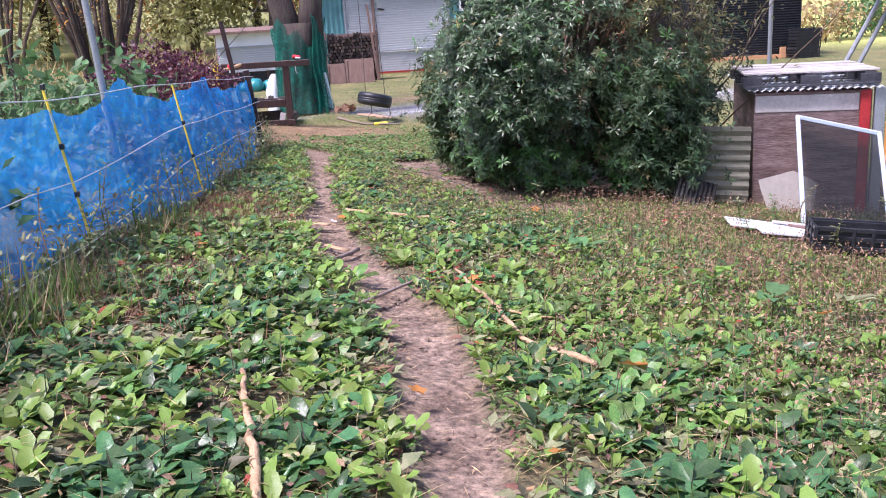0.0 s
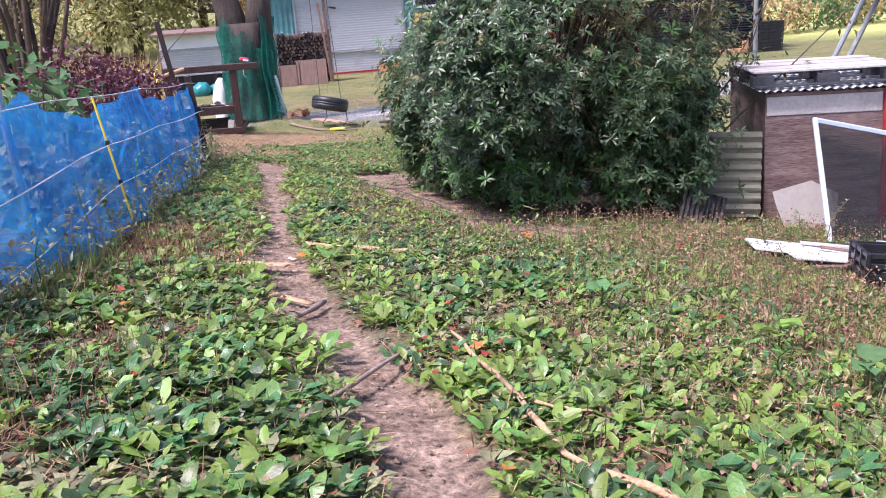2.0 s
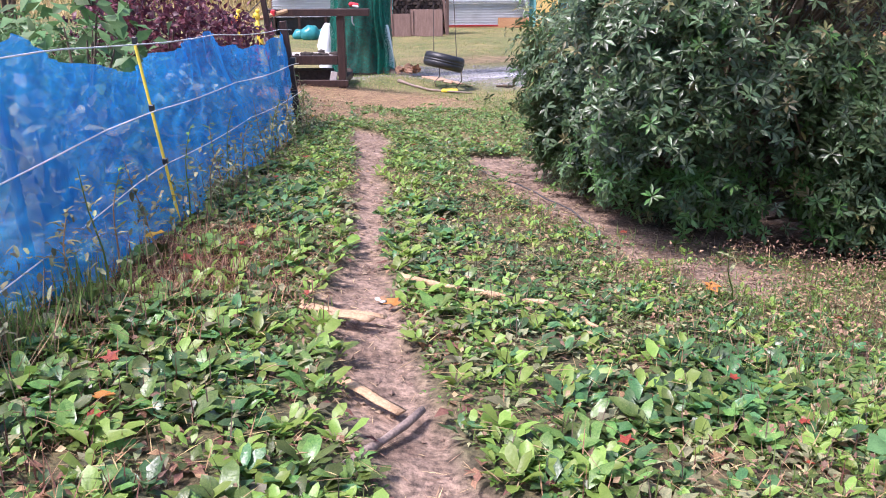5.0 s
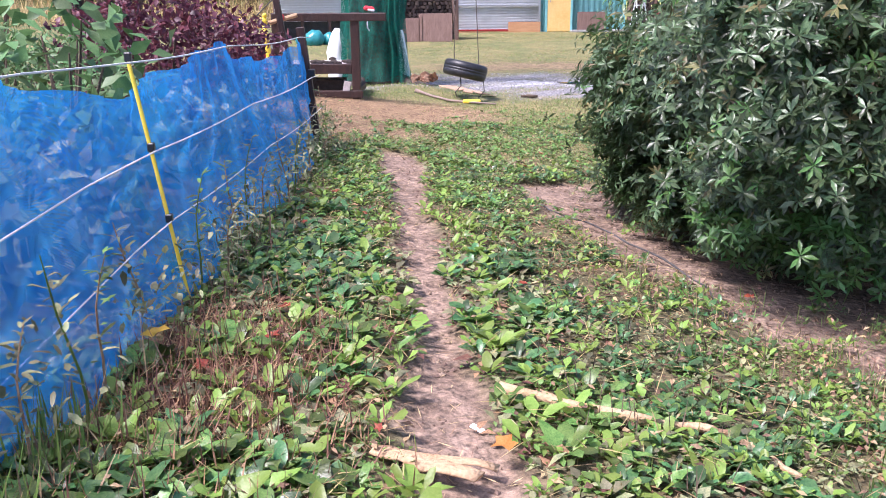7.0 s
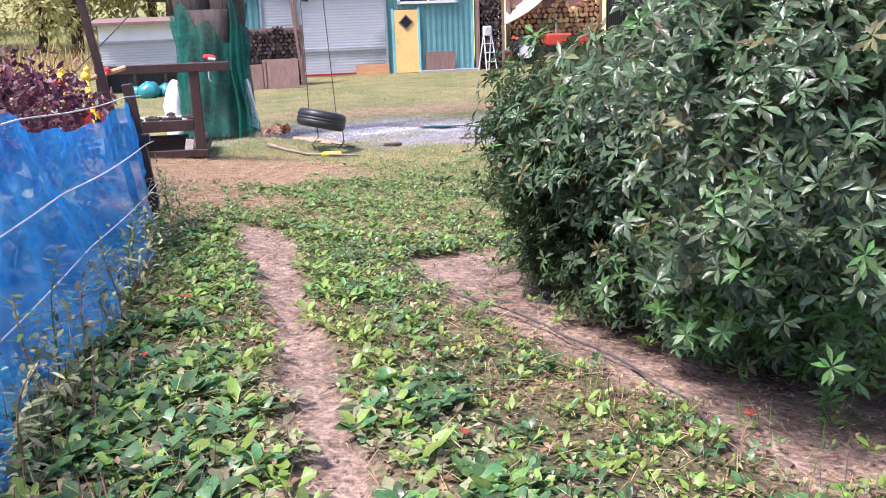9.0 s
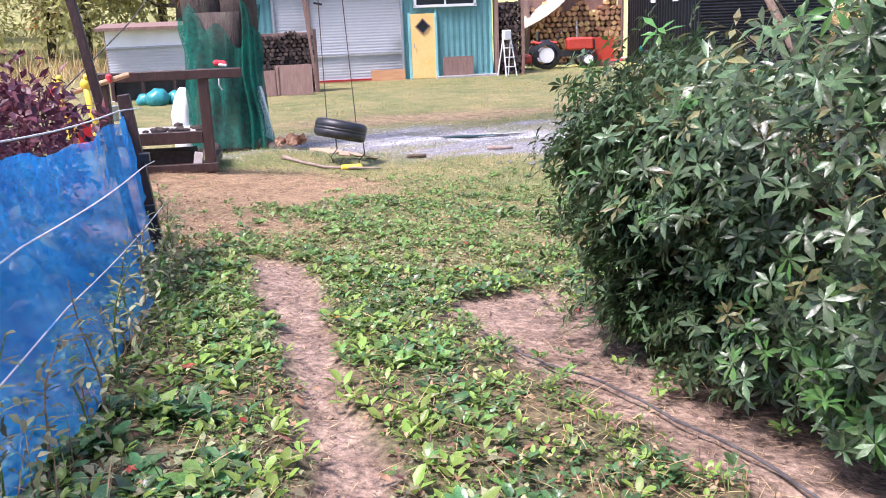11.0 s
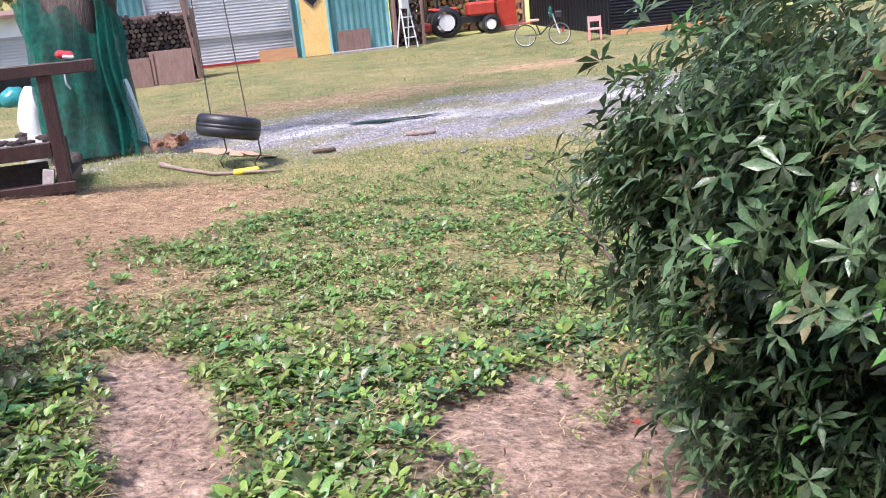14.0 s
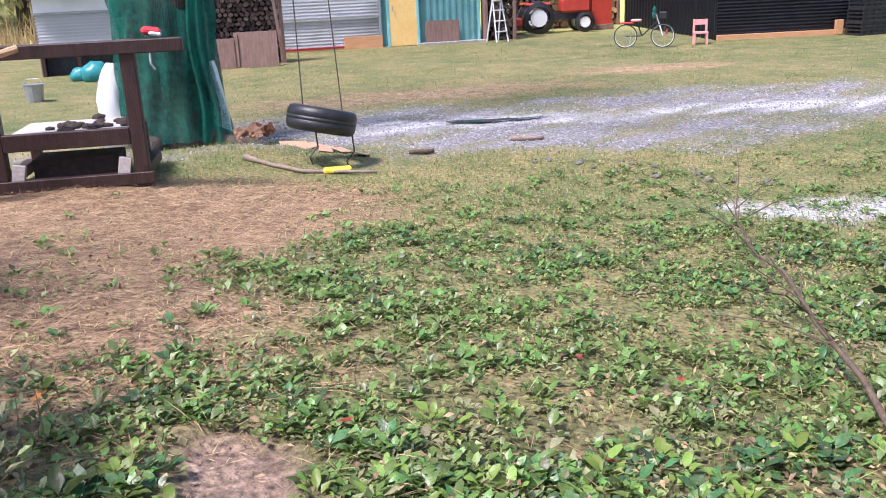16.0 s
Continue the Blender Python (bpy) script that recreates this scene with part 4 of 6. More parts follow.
def build_frame():
    z0 = ground_z(-1.7, BY)
    t = thing("timber_frame", "dark stained timber planter frame with rails", "planter", (-1.72, BY, z0), -3)
    for x in (-0.56, 0.56):
        part("post", bbox((x, 0, 0.57), (0.12, 0.12, 1.22), bevel=0.008), "dark_wood", t)
        part("back_leg", bbox((x * 0.85, 0.85, 0.2), (0.09, 0.09, 0.4), bevel=0.008), "dark_wood", t)
        part("side_rail", bbox((x, 0.5, 0.06), (0.09, 0.9, 0.1), bevel=0.006), "dark_wood", t)
    part("top_rail", bbox((0.2, -0.02, 1.12), (1.62, 0.13, 0.11), bevel=0.008), "dark_wood", t)
    part("middle_rail", bbox((0, -0.03, 0.4), (1.0, 0.07, 0.14), bevel=0.006), "dark_wood", t)
    part("bottom_rail", bbox((0, -0.03, 0.04), (1.3, 0.1, 0.1), bevel=0.006), "dark_wood", t)
    tray = part("tray", bbox((0, 0.48, 0.42), (1.0, 0.88, 0.04)), "pallet", t, "pale weathered tray boards")
    clods = bmesh.new()
    rnd = random.Random(6)
    for k in range(26):
        bmesh.ops.create_icosphere(clods, subdivisions=1, radius=rnd.uniform(0.03, 0.07), matrix=pose(0.08 + rnd.gauss(0, 0.17), 0.45 + rnd.gauss(0, 0.17), 0.45, 0, 0, rnd.uniform(0, 90)) @ Matrix.Diagonal((1.2, 1, 0.6, 1)))
    tagged(part("soil_fill", clods, "soil", tray), kind="stuff")
    part("inner_box", bbox((0, 0.35, 0.14), (0.7, 0.4, 0.16)), "soil", t, "black soil box on the ground")
    for x in (-0.42, 0.42):
        part("bracket", bbox((x, -0.02, 0.14), (0.1, 0.06, 0.16), (0, 12, 0)), "pallet", t)
    hook = btube([(0.75, -0.08, 1.06), (0.75, -0.1, 0.98), (0.78, -0.1, 0.93)], 0.01, 6)
    part("hook", hook, "steel", t)
    r = thing("red_tin", "red and white tin lying on the timber rail", "tin", (-0.95, BY - 0.02, z0 + 1.19))
    part("body", bbox((0, 0, 0.04), (0.16, 0.1, 0.07), (0, 10, 0), 0.025), "red_plastic", r)
    part("label", bbox((0.03, -0.03, 0.02), (0.1, 0.06, 0.035), (0, 10, 0), 0.012), "white_plastic", r)
    b = btube([(0, 0, 0), (0, 0, 0.02), (0.01, 0, 0.3), (-0.01, 0, 0.55), (0.0, 0, 0.75), (0.02, 0, 0.88), (0.03, 0, 0.96)], [0.08, 0.17, 0.18, 0.17, 0.14, 0.09, 0.05], 18)
    bmesh.ops.subdivide_edges(b, edges=b.edges[:], cuts=1, use_grid_fill=True)
    for v in b.verts:
        v.co.xy *= 1 + 0.22 * noise.noise(v.co * 11)
    bag = part("plastic_bag", b, "white_plastic", None, "", True)
    bag.location = (-1.66, 20.1, ground_z(-1.66, 20.1))
    tagged(bag, "crumpled white plastic sack standing against the tree", "bag")


build_frame()
bag2 = btube([(0, 0, 0), (0, 0, 0.03), (0.02, 0, 0.3), (0, 0, 0.6), (-0.02, 0, 0.85), (-0.03, 0, 0.95)], [0.06, 0.09, 0.085, 0.07, 0.05, 0.03], 16)
bmesh.ops.subdivide_edges(bag2, edges=bag2.edges[:], cuts=1, use_grid_fill=True)
for v in bag2.verts:
    v.co.xy *= 1 + 0.2 * noise.noise(v.co * 9)
bag2 = part("hanging_bag", bag2, "bag_net", None, "", True)
bag2.location = (-0.5, 19.72, ground_z(-0.5, 19.72) - 0.01)
tagged(bag2, "pale green plastic sack leaning against the tree trunk", "sack")


def build_toy_swing():
    t = thing("toy_swing", "yellow and red plastic toddler swing on a wooden bar", "toy swing", (-2.46, 16.75, 0.1))
    z = ground_z(-2.46, 16.75) - 0.1
    for x, lean in ((-0.2, 0.1), (0.08, 0.08)):
        part("arm", btube([(x + lean, 0, -0.38), (x + 0.8 * lean, 0.0, -0.22), (x + 0.3 * lean, 0, 0.1), (x, 0, 0.34)], [0.06, 0.05, 0.036, 0.032], 12), "yellow_plastic", t, "", True)
        bm = bmesh.new()
        bmesh.ops.create_icosphere(bm, subdivisions=2, radius=0.065, matrix=Matrix.Translation((x, 0, 0.36)) @ Matrix.Diagonal((0.9, 0.7, 1.0, 1)))
        bmesh.ops.create_icosphere(bm, subdivisions=2, radius=0.035, matrix=Matrix.Translation((x + 0.02, 0, 0.44)))
        part("cap", bm, "yellow_plastic", t, "", True)
    part("seat", btube([(-0.12, 0.0, -0.32), (0.18, 0.02, -0.3)], 0.05, 10), "red_plastic", t, "", True)
    part("seat_back", btube([(0.06, 0.14, -0.2), (0.06, 0.18, -0.2)], 0.16, 20), "red_plastic", t, "round red plastic back")
    part("bar", btube([(-0.9, -0.7, 0.1), (-0.1, 0, 0.27), (0.5, 0.3, 0.43)], 0.03, 8), "straw_stick", t)
    part("leg", btube([(-0.3, 0, z), (-0.27, 0, 0.25)], 0.018, 8), "white_plastic", t)
    part("clamp", bbox((-0.27, 0, 0.26), (0.12, 0.12, 0.16), bevel=0.03), "red_plastic", t)
    part("clamp", bbox((0.3, 0.2, 0.4), (0.07, 0.07, 0.1), bevel=0.02), "red_plastic", t)


build_toy_swing()
wire = part("rope", btube([(-1.42, 19.75, TZ + 2.85), (-1.98, 18.2, 1.15), (-2.6, 16.6, 0.4)], 0.009, 6), "rope")
tagged(wire, "dark rope slanting from the tree down to the swing bar", "rope")
board = bmesh.new()
for k in range(3):
    rows = []
    for a in range(9):
        rows.append([])
        for b in range(9):
            u, v = a / 8 - 0.5, b / 8 - 0.5
            bend = 0.12 * abs(math.sin(5 * u + 2 * k)) + 0.1 * noise.noise(Vector((5 * u + 9 * k, 5 * v, 0)))
            rows[-1].append(board.verts.new(pose(0.16 * k - 0.16, 0.1 * k, 0.16, 48 - 30 * k, 14 * k - 10, 40 * k) @ Vector((0.5 * u, 0.36 * v, bend))))
    for a in range(8):
        for b in range(8):
            board.faces.new((rows[a][b], rows[a + 1][b], rows[a + 1][b + 1], rows[a][b + 1]))
bmesh.ops.solidify(board, geom=board.faces[:], thickness=0.006)
board.transform(Matrix.Scale(0.6, 4))
cb = part("paper_sack", board, "cardboard")
cb.location = (-0.12, 19.4, ground_z(-0.12, 19.4))
tagged(cb, "crumpled torn brown paper sack at the tree's foot", "sack")
for k in range(5):
    x, y = 0.25 + 0.16 * k, 19.15 - 0.14 * k + 0.1 * math.sin(3 * k)
    bit = part("cardboard_scrap", bbox((0, 0, 0.012), (0.3 - 0.03 * k, 0.16, 0.012), (6, 9 - 4 * k, 0)), "cardboard")
    bit.matrix_world = pose(x, y, ground_z(x, y) + 0.015, 4, -5, 40 * k)
    tagged(bit, "torn brown cardboard scrap on the ground", "cardboard", "cardboard scraps")
yb = part("yellow_scrap", bbox((0, 0, 0.03), (0.28, 0.1, 0.06), bevel=0.02), "yellow_plastic")
yb.location = (0.55, 17.75, ground_z(0.55, 17.75))
tagged(yb, "yellow plastic scrap lying on the ground", "scrap")


# ---- the blue net fence ----
FENCE = ((-1.72, 1.2), (-1.68, 3.2), (-1.62, 5.0), (-1.42, 7.42), (-1.36, 9.2), (-1.27, 12.0))


def fence_at(s):
    """The fence's plan along its length, s from 0 to 1."""
    q = s * (len(FENCE) - 1)
    i = min(int(q), len(FENCE) - 2)
    f = q - i
    return FENCE[i][0] * (1 - f) + FENCE[i + 1][0] * f, FENCE[i][1] * (1 - f) + FENCE[i + 1][1] * f


def build_fence():
    t = thing("net_fence", "garden fence of blue netting on yellow stakes with white cords", "fence", (0, 0, 0))
    bm = bmesh.new()
    uvl = bm.loops.layers.uv.new("weave")
    nu, nv = 260, 22
    g, walked, last = [], [], None
    d = 0.0
    for i in range(nu + 1):
        s = i / nu
        x, y = fence_at(s)
        if last:
            d += math.hypot(x - last[0], y - last[1])
        last = (x, y)
        walked.append(d)
        z0 = ground_z(x, y)
        peaks = max(0.27 * max(0, 1 - abs(y - 6.5) / 1.0) ** 1.4, 0.25 * max(0, 1 - abs(y - 9.05) / 1.5) ** 1.3, 0.2 * max(0, 1 - abs(y - 12.0) / 1.3) ** 1.3, 0.12 * max(0, 1 - abs(y - 3.4) / 1.5))
        top = 0.74 + peaks - 0.05 * math.sin(2.2 * y) + 0.015 * math.sin(9 * y)
        row = []
        for j in range(nv + 1):
            v = j / nv
            fold = 0.014 * math.sin(7.5 * y + 2.2 * v) * (0.3 + v) + 0.006 * math.sin(23 * y + 5 * v) + 0.03 * math.sin(2.1 * y + 3 * v) + 0.012 * math.sin(15 * (y - 9.05) / (0.3 + 1.4 * (1 - v)))
            flare = (1 - v) ** 1.4 * (0.05 + 0.19 * float(smooth(4.8, 6.4, y) * (1 - smooth(10.8, 12.0, y))) + 0.03 * math.sin(4.3 * y))
            row.append(bm.verts.new((x - 0.07 + fold + flare, y + 0.03 * math.sin(11 * v + 3 * y), z0 + 0.01 + top * v)))
        g.append(row)
    for i in range(nu):
        for j in range(nv):
            f = bm.faces.new((g[i][j], g[i + 1][j], g[i + 1][j + 1], g[i][j + 1]))
            for l, (u, v) in zip(f.loops, ((walked[i], j), (walked[i + 1], j), (walked[i + 1], j + 1), (walked[i], j + 1))):
                l[uvl].uv = (u, 0.85 * v / nv)
    part("netting", bm, "blue_net", t, "blue woven plastic netting", True)
    for x, y in ((-1.68, 5.15), (-1.42, 7.42), (-1.70, 2.6)):
        z0 = ground_z(x, y)
        st = part("stake", btube([(x + 0.17, y - 0.05, z0 - 0.05), (x + 0.0, y + 0.02, z0 + 0.94)], 0.008, 8), "yellow_plastic", t, "yellow plastic fence stake")
        for h in (0.33, 0.6, 0.93):
            part("clip", bbox((x + 0.165 - 0.172 * h, y - 0.045 + 0.07 * h, z0 + h), (0.026, 0.026, 0.034)), "black_plastic", st)
    x, y = FENCE[-1]
    z0 = ground_z(x, y)
    end = part("end_post", bbox((x, y, z0 + 0.48), (0.07, 0.07, 1.05), (0, -6, 0)), "dark_wood", t, "dark wooden end post")
    for h in (0.3, 0.62):
        part("insulator", bbox((x + 0.03, y - 0.04, z0 + h), (0.06, 0.07, 0.06)), "black_plastic", end)
    tp = thing("tall_post", "tall dark wooden post leaning beyond the net fence", "post", (-1.40, 12.4, ground_z(-1.40, 12.4)), tilt=(0, -8))
    part("post", bbox((0, 0, 0.78), (0.055, 0.055, 1.76)), "dark_wood", tp)
    for h, w, low in ((0.93, 0.0035, 0.95), (0.6, 0.0032, 0.72), (0.33, 0.003, 0.25)):
        pts = []
        for i in range(61):
            x, y = fence_at(i / 60)
            pts.append((x + 0.02 + 0.15 * (1 - h), y, ground_z(x, y) + max(0.03, h * (1 - (1 - low) * min(1.0, max(0.0, (7.4 - y) / 2.4)))) - 0.02 * abs(math.sin(1.3 * y + h))))
        part("cord", btube(pts, w, 6), "cord", t)
    pl = thing("steel_pole", "tall galvanised steel pole behind the net fence", "pole", (-1.66, 6.5, ground_z(-1.66, 6.5)), tilt=(0, -3))
    part("pole", btube([(0, 0, -0.1), (0, 0, 2.6)], 0.024, 10), "steel", pl)


build_fence()


# ---- the lean hutch with plywood front, pallet roof and leaning screen ----
def build_hutch():
    z0 = ground_z(4.2, 7.7) - 0.02
    t = thing("hutch", "low plywood hutch with corrugated roof", "shed", (3.66, 7.9, z0), -18)
    H = 0.31 - z0
    W = 1.0
    part("front_panel", bbox((W / 2, 0, H / 2), (W, 0.03, H)), "ply", t, "weathered reddish plywood front")
    part("white_band", bbox((W / 2 - 0.05, -0.019, H - 0.1), (W - 0.12, 0.006, 0.15)), "pallet", t)
    part("side_panel", bbox((0.015, 0.9, H / 2), (0.03, 1.8, H)), "ply", t)
    part("side_panel", bbox((W - 0.015, 0.9, H / 2), (0.03, 1.8, H)), "ply", t)
    part("back_panel", bbox((W / 2, 1.8, H / 2), (W, 0.03, H)), "ply", t)
    part("red_post", bbox((W - 0.06, -0.035, H / 2), (0.085, 0.04, H)), "red_paint", t, "dark red painted post")
    part("pale_post", bbox((W + 0.06, -0.02, H / 2), (0.09, 0.06, H + 0.04)), "steel", t)
    roof = part("roof_sheet", corrugated(W + 0.14, 2.1, 0.065, 0.01), "white_sheet", t, "pale blue corrugated plastic roof")
    roof.rotation_euler = (radians(90), 0, 0)
    roof.location = (-0.06, 2.0, H + 0.03)
    p = thing("pallet", "grey weathered wooden pallet with dark blocks on the hutch roof", "pallet", t.matrix_world @ Vector((0.48, 0.6, H + 0.05)), -18)
    for k in range(7):
        part("top_board", bbox((0, -0.55 + k * 0.185, 0.125 + 0.004 * math.sin(3 * k)), (1.15, 0.1, 0.02)), "pallet", p)
    for x in (-0.5, 0, 0.5):
        part("stringer", bbox((x, 0, 0.1), (0.1, 1.2, 0.02)), "pallet_dark", p)
        for y in (-0.55, 0, 0.55):
            part("block", bbox((x, y, 0.05), (0.17, 0.13, 0.09)), "pallet_dark", p)
    for y in (-0.58, 0.0, 0.58):
        part("bottom_board", bbox((0, y, 0.01), (1.15, 0.1, 0.018)), "pallet_dark", p)
    pale = thing("pale_panel", "broken pale plywood sheet leaning on the hutch", "board", t.matrix_world @ Vector((0.17, -0.3, -0.02)), -18, tilt=(-12, 0))
    bm = bmesh.new()
    prof = [(-0.02, 0.0), (0.32, 0.0), (0.36, 0.36), (0.16, 0.47), (-0.14, 0.39), (-0.12, 0.3)]
    va = [bm.verts.new((x, 0, z)) for x, z in prof]
    bm.faces.new(va)
    bmesh.ops.solidify(bm, geom=bm.faces[:], thickness=0.014)
    part("sheet", bm, "ply_pale", pale)
    s = thing("insect_screen", "pale blue aluminium framed insect screen leaning on the hutch", "screen", (3.70, 6.98, ground_z(3.7, 6.98) - 0.02))
    low_r, top_l = Vector((0.66, -0.18, -0.05)), Vector((0.28, 0.72, 0.82))
    top_r = Vector((0.90, 0.45, 0.66))
    corners = [Vector((0, 0, 0)), low_r, top_r, top_l]
    for p0, p1 in zip(corners, corners[1:] + corners[:1]):
        d = (p1 - p0).normalized()
        q = d.to_track_quat("X", "Z").to_matrix().to_4x4()
        bm = bmesh.new()
        bmesh.ops.create_cube(bm, size=1, matrix=Matrix.Translation((p0 + p1) / 2) @ q @ Matrix.Diagonal(((p1 - p0).length + 0.03, 0.038, 0.038, 1)))
        bmesh.ops.bevel(bm, geom=bm.edges[:], offset=0.006, segments=1, affect="EDGES")
        part("frame_bar", bm, "alu", s)
    m = bpy.data.materials.new("screen_mesh")
    m.use_nodes = True
    nt = m.node_tree
    nt.nodes["Principled BSDF"].inputs["Base Color"].default_value = (0.02, 0.022, 0.024, 1)
    nt.nodes["Principled BSDF"].inputs["Roughness"].default_value = 0.5
    tp, mx = nt.nodes.new("ShaderNodeBsdfTransparent"), nt.nodes.new("ShaderNodeMixShader")
    mx.inputs[0].default_value = 0.38
    nt.links.new(nt.nodes["Principled BSDF"].outputs[0], mx.inputs[1])
    nt.links.new(tp.outputs[0], mx.inputs[2])
    nt.links.new(mx.outputs[0], nt.nodes["Material Output"].inputs[0])
    bm = bmesh.new()
    bm.faces.new([bm.verts.new(v) for v in corners])
    bmesh.ops.solidify(bm, geom=bm.faces[:], thickness=0.004)
    part("mesh_cloth", bm, m, s, "dark insect mesh")
    c = thing("corrugated_sheet", "cream corrugated metal sheet leaning beside the hutch", "sheet", (2.96, 7.95, ground_z(2.96, 7.95) + 0.02), -14, tilt=(-10, 3))
    part("sheet", corrugated(0.64, 0.7, 0.085, 0.014, vertical=False), "corr_cream", c)
    c2 = thing("corrugated_sheet", "dark rusty corrugated sheet lying low by the hutch", "sheet", (2.82, 7.72, ground_z(2.82, 7.72)), -14, tilt=(-28, 18))
    part("sheet", corrugated(0.36, 0.32, 0.04, 0.008), "hose", c2)
    planks = ((3.3, 6.5, -14, 0.9, 0.3, 0), (3.36, 6.2, -10, 0.8, 0.22, 0), (3.75, 6.42, -20, 1.1, 0.05, 1), (4.2, 6.4, -16, 0.85, 0.26, 0), (3.7, 6.28, -24, 0.9, 0.04, 2),
              (4.05, 6.12, -24, 0.9, 0.2, 1), (4.45, 6.15, -8, 0.8, 0.09, 2), (4.3, 5.95, -18, 0.7, 0.06, 1), (3.15, 6.0, 12, 0.35, 0.05, 2))
    for k, (x, y, tn, sx, sy, kind) in enumerate(planks):
        b = part("scrap_board", bbox((0, 0, 0.02), (sx, sy, 0.016), (2, 3 - k % 4, 0), 0.003), ("wall_white", "pallet", "brown_board")[kind])
        b.matrix_world = pose(x, y, ground_z(x, y) + 0.012 + 0.008 * (k % 4), -3, 6, tn)
        tagged(b, ("pale painted scrap board lying in the weeds", "grey weathered scrap plank lying by the hutch", "thin dark scrap lath lying by the hutch")[kind], "board", "scrap boards")


build_hutch()


# ---- open shelter beyond the hutch ----
def build_shelter():
    z0 = -0.85
    t = thing("white_shelter", "white walled open shelter with steel pillar and braces", "shelter", (7.2, 11.3, z0), -30)
    part("pillar", bbox((0, 0, 1.6), (0.17, 0.17, 3.2)), "wall_white", t, "white steel pillar")
    w = part("wall", bbox((2.2, 1.6, 0.75), (4.2, 0.1, 1.5)), "wall_white", t)
    part("wall_upper", bbox((2.2, 1.6, 2.75), (4.2, 0.1, 0.9)), "wall_white", t)
    win = part("window", bbox((2.2, 1.62, 1.9), (4.2, 0.04, 0.8)), "dark_glass", t)
    for x in (0.15, 0.95, 2.0, 3.0, 4.25):
        part("window_frame", bbox((x, 1.58, 1.9), (0.05, 0.06, 0.8)), "alu", win)
    part("roof", bbox((2.0, -0.6, 3.25), (5.6, 5.6, 0.1)), "steel", t)
    part("pillar", bbox((4.2, 0, 1.6), (0.15, 0.15, 3.2)), "wall_white", t)
    part("brace", btube([(0.6, 0.4, 2.6), (1.25, 0.3, 1.1)], 0.045, 10), "steel", t)
    part("brace", btube([(1.9, 0.4, 2.4), (1.2, 0.35, 1.25)], 0.045, 10), "steel", t)
    part("upright", btube([(1.22, 0.33, 0), (1.22, 0.33, 1.3)], 0.035, 10), "black_plastic", t)
    p = thing("steel_pole", "thin steel pole standing in the grass", "pole", (6.0, 12.5, ground_z(6, 12.5)))
    part("pole", btube([(0, 0, -0.1), (0, 0, 4.0)], 0.03, 10), "steel", p)
    for k, dx in enumerate((0.0, 0.22)):
        b = thing("leaning_pole", "grey pole leaning against the shelter roof", "pole", (6.35 + dx, 12.3, ground_z(6.3, 12.3)), group="leaning poles")
        part("pole", btube([(0, 0, 0), (1.6, 0.3, 2.6)], 0.035, 8), "steel", b)
    ta = thing("low_table", "varnished pine stool beside the shelter", "stool", (6.45, 8.95, ground_z(6.45, 8.95)), -20)
    part("top", bbox((0, 0, 0.56), (0.42, 0.36, 0.04)), "pine", ta)
    for x in (-0.17, 0.17):
        for y in (-0.14, 0.14):
            part("leg", bbox((x, y, 0.27), (0.055, 0.055, 0.54)), "pine", ta)
        part("rail", bbox((x, 0, 0.18), (0.04, 0.26, 0.05)), "pine", ta)
    part("apron", bbox((0, -0.15, 0.48), (0.34, 0.025, 0.1)), "pine", ta)
    part("rail", bbox((0, 0.14, 0.2), (0.3, 0.03, 0.05)), "pine", ta)
    ch = thing("pine_chair", "varnished pine chair with ladder back", "chair", (6.0, 9.25, ground_z(6.0, 9.25)), -30)
    part("seat", bbox((0, 0, 0.34), (0.36, 0.36, 0.04)), "pine", ch)
    for x in (-0.15, 0.15):
        part("leg", bbox((x, -0.15, 0.17), (0.045, 0.045, 0.34)), "pine", ch)
        part("back_leg", bbox((x, 0.15, 0.37), (0.045, 0.045, 0.74)), "pine", ch)
    for z in (0.5, 0.66):
        part("back_slat", bbox((0, 0.15, z), (0.3, 0.025, 0.08)), "pine", ch)
    tb = thing("outdoor_table", "reddish wooden table heaped with things", "table", (7.1, 9.6, ground_z(7.1, 9.6)), -20)
    part("top", bbox((0, 0, 0.66), (1.5, 0.8, 0.05)), "orange_ply", tb)
    for x in (-0.65, 0.65):
        for y in (-0.32, 0.32):
            part("leg", bbox((x, y, 0.32), (0.07, 0.07, 0.64)), "orange_ply", tb)
    crate("orange_crate", tb.matrix_world @ Vector((0.0, 0.05, 0.69)), -20, (0.62, 0.42, 0.32), "orange_plastic", "orange slotted plastic crate standing on the table")
    bm = bmesh.new()
    bmesh.ops.create_icosphere(bm, subdivisions=3, radius=0.24)
    for v in bm.verts:
        v.co = Vector((v.co.x * 1.2, v.co.y, max(v.co.z, -0.08) * 0.6)) * (1 + 0.5 * noise.noise(v.co * 9))
    s = part("folded_sack", bm, "cardboard")
    s.location = tb.matrix_world @ Vector((-0.5, -0.1, 0.74))
    tagged(s, "crumpled brown paper sack heaped on the table", "sack")


build_shelter()


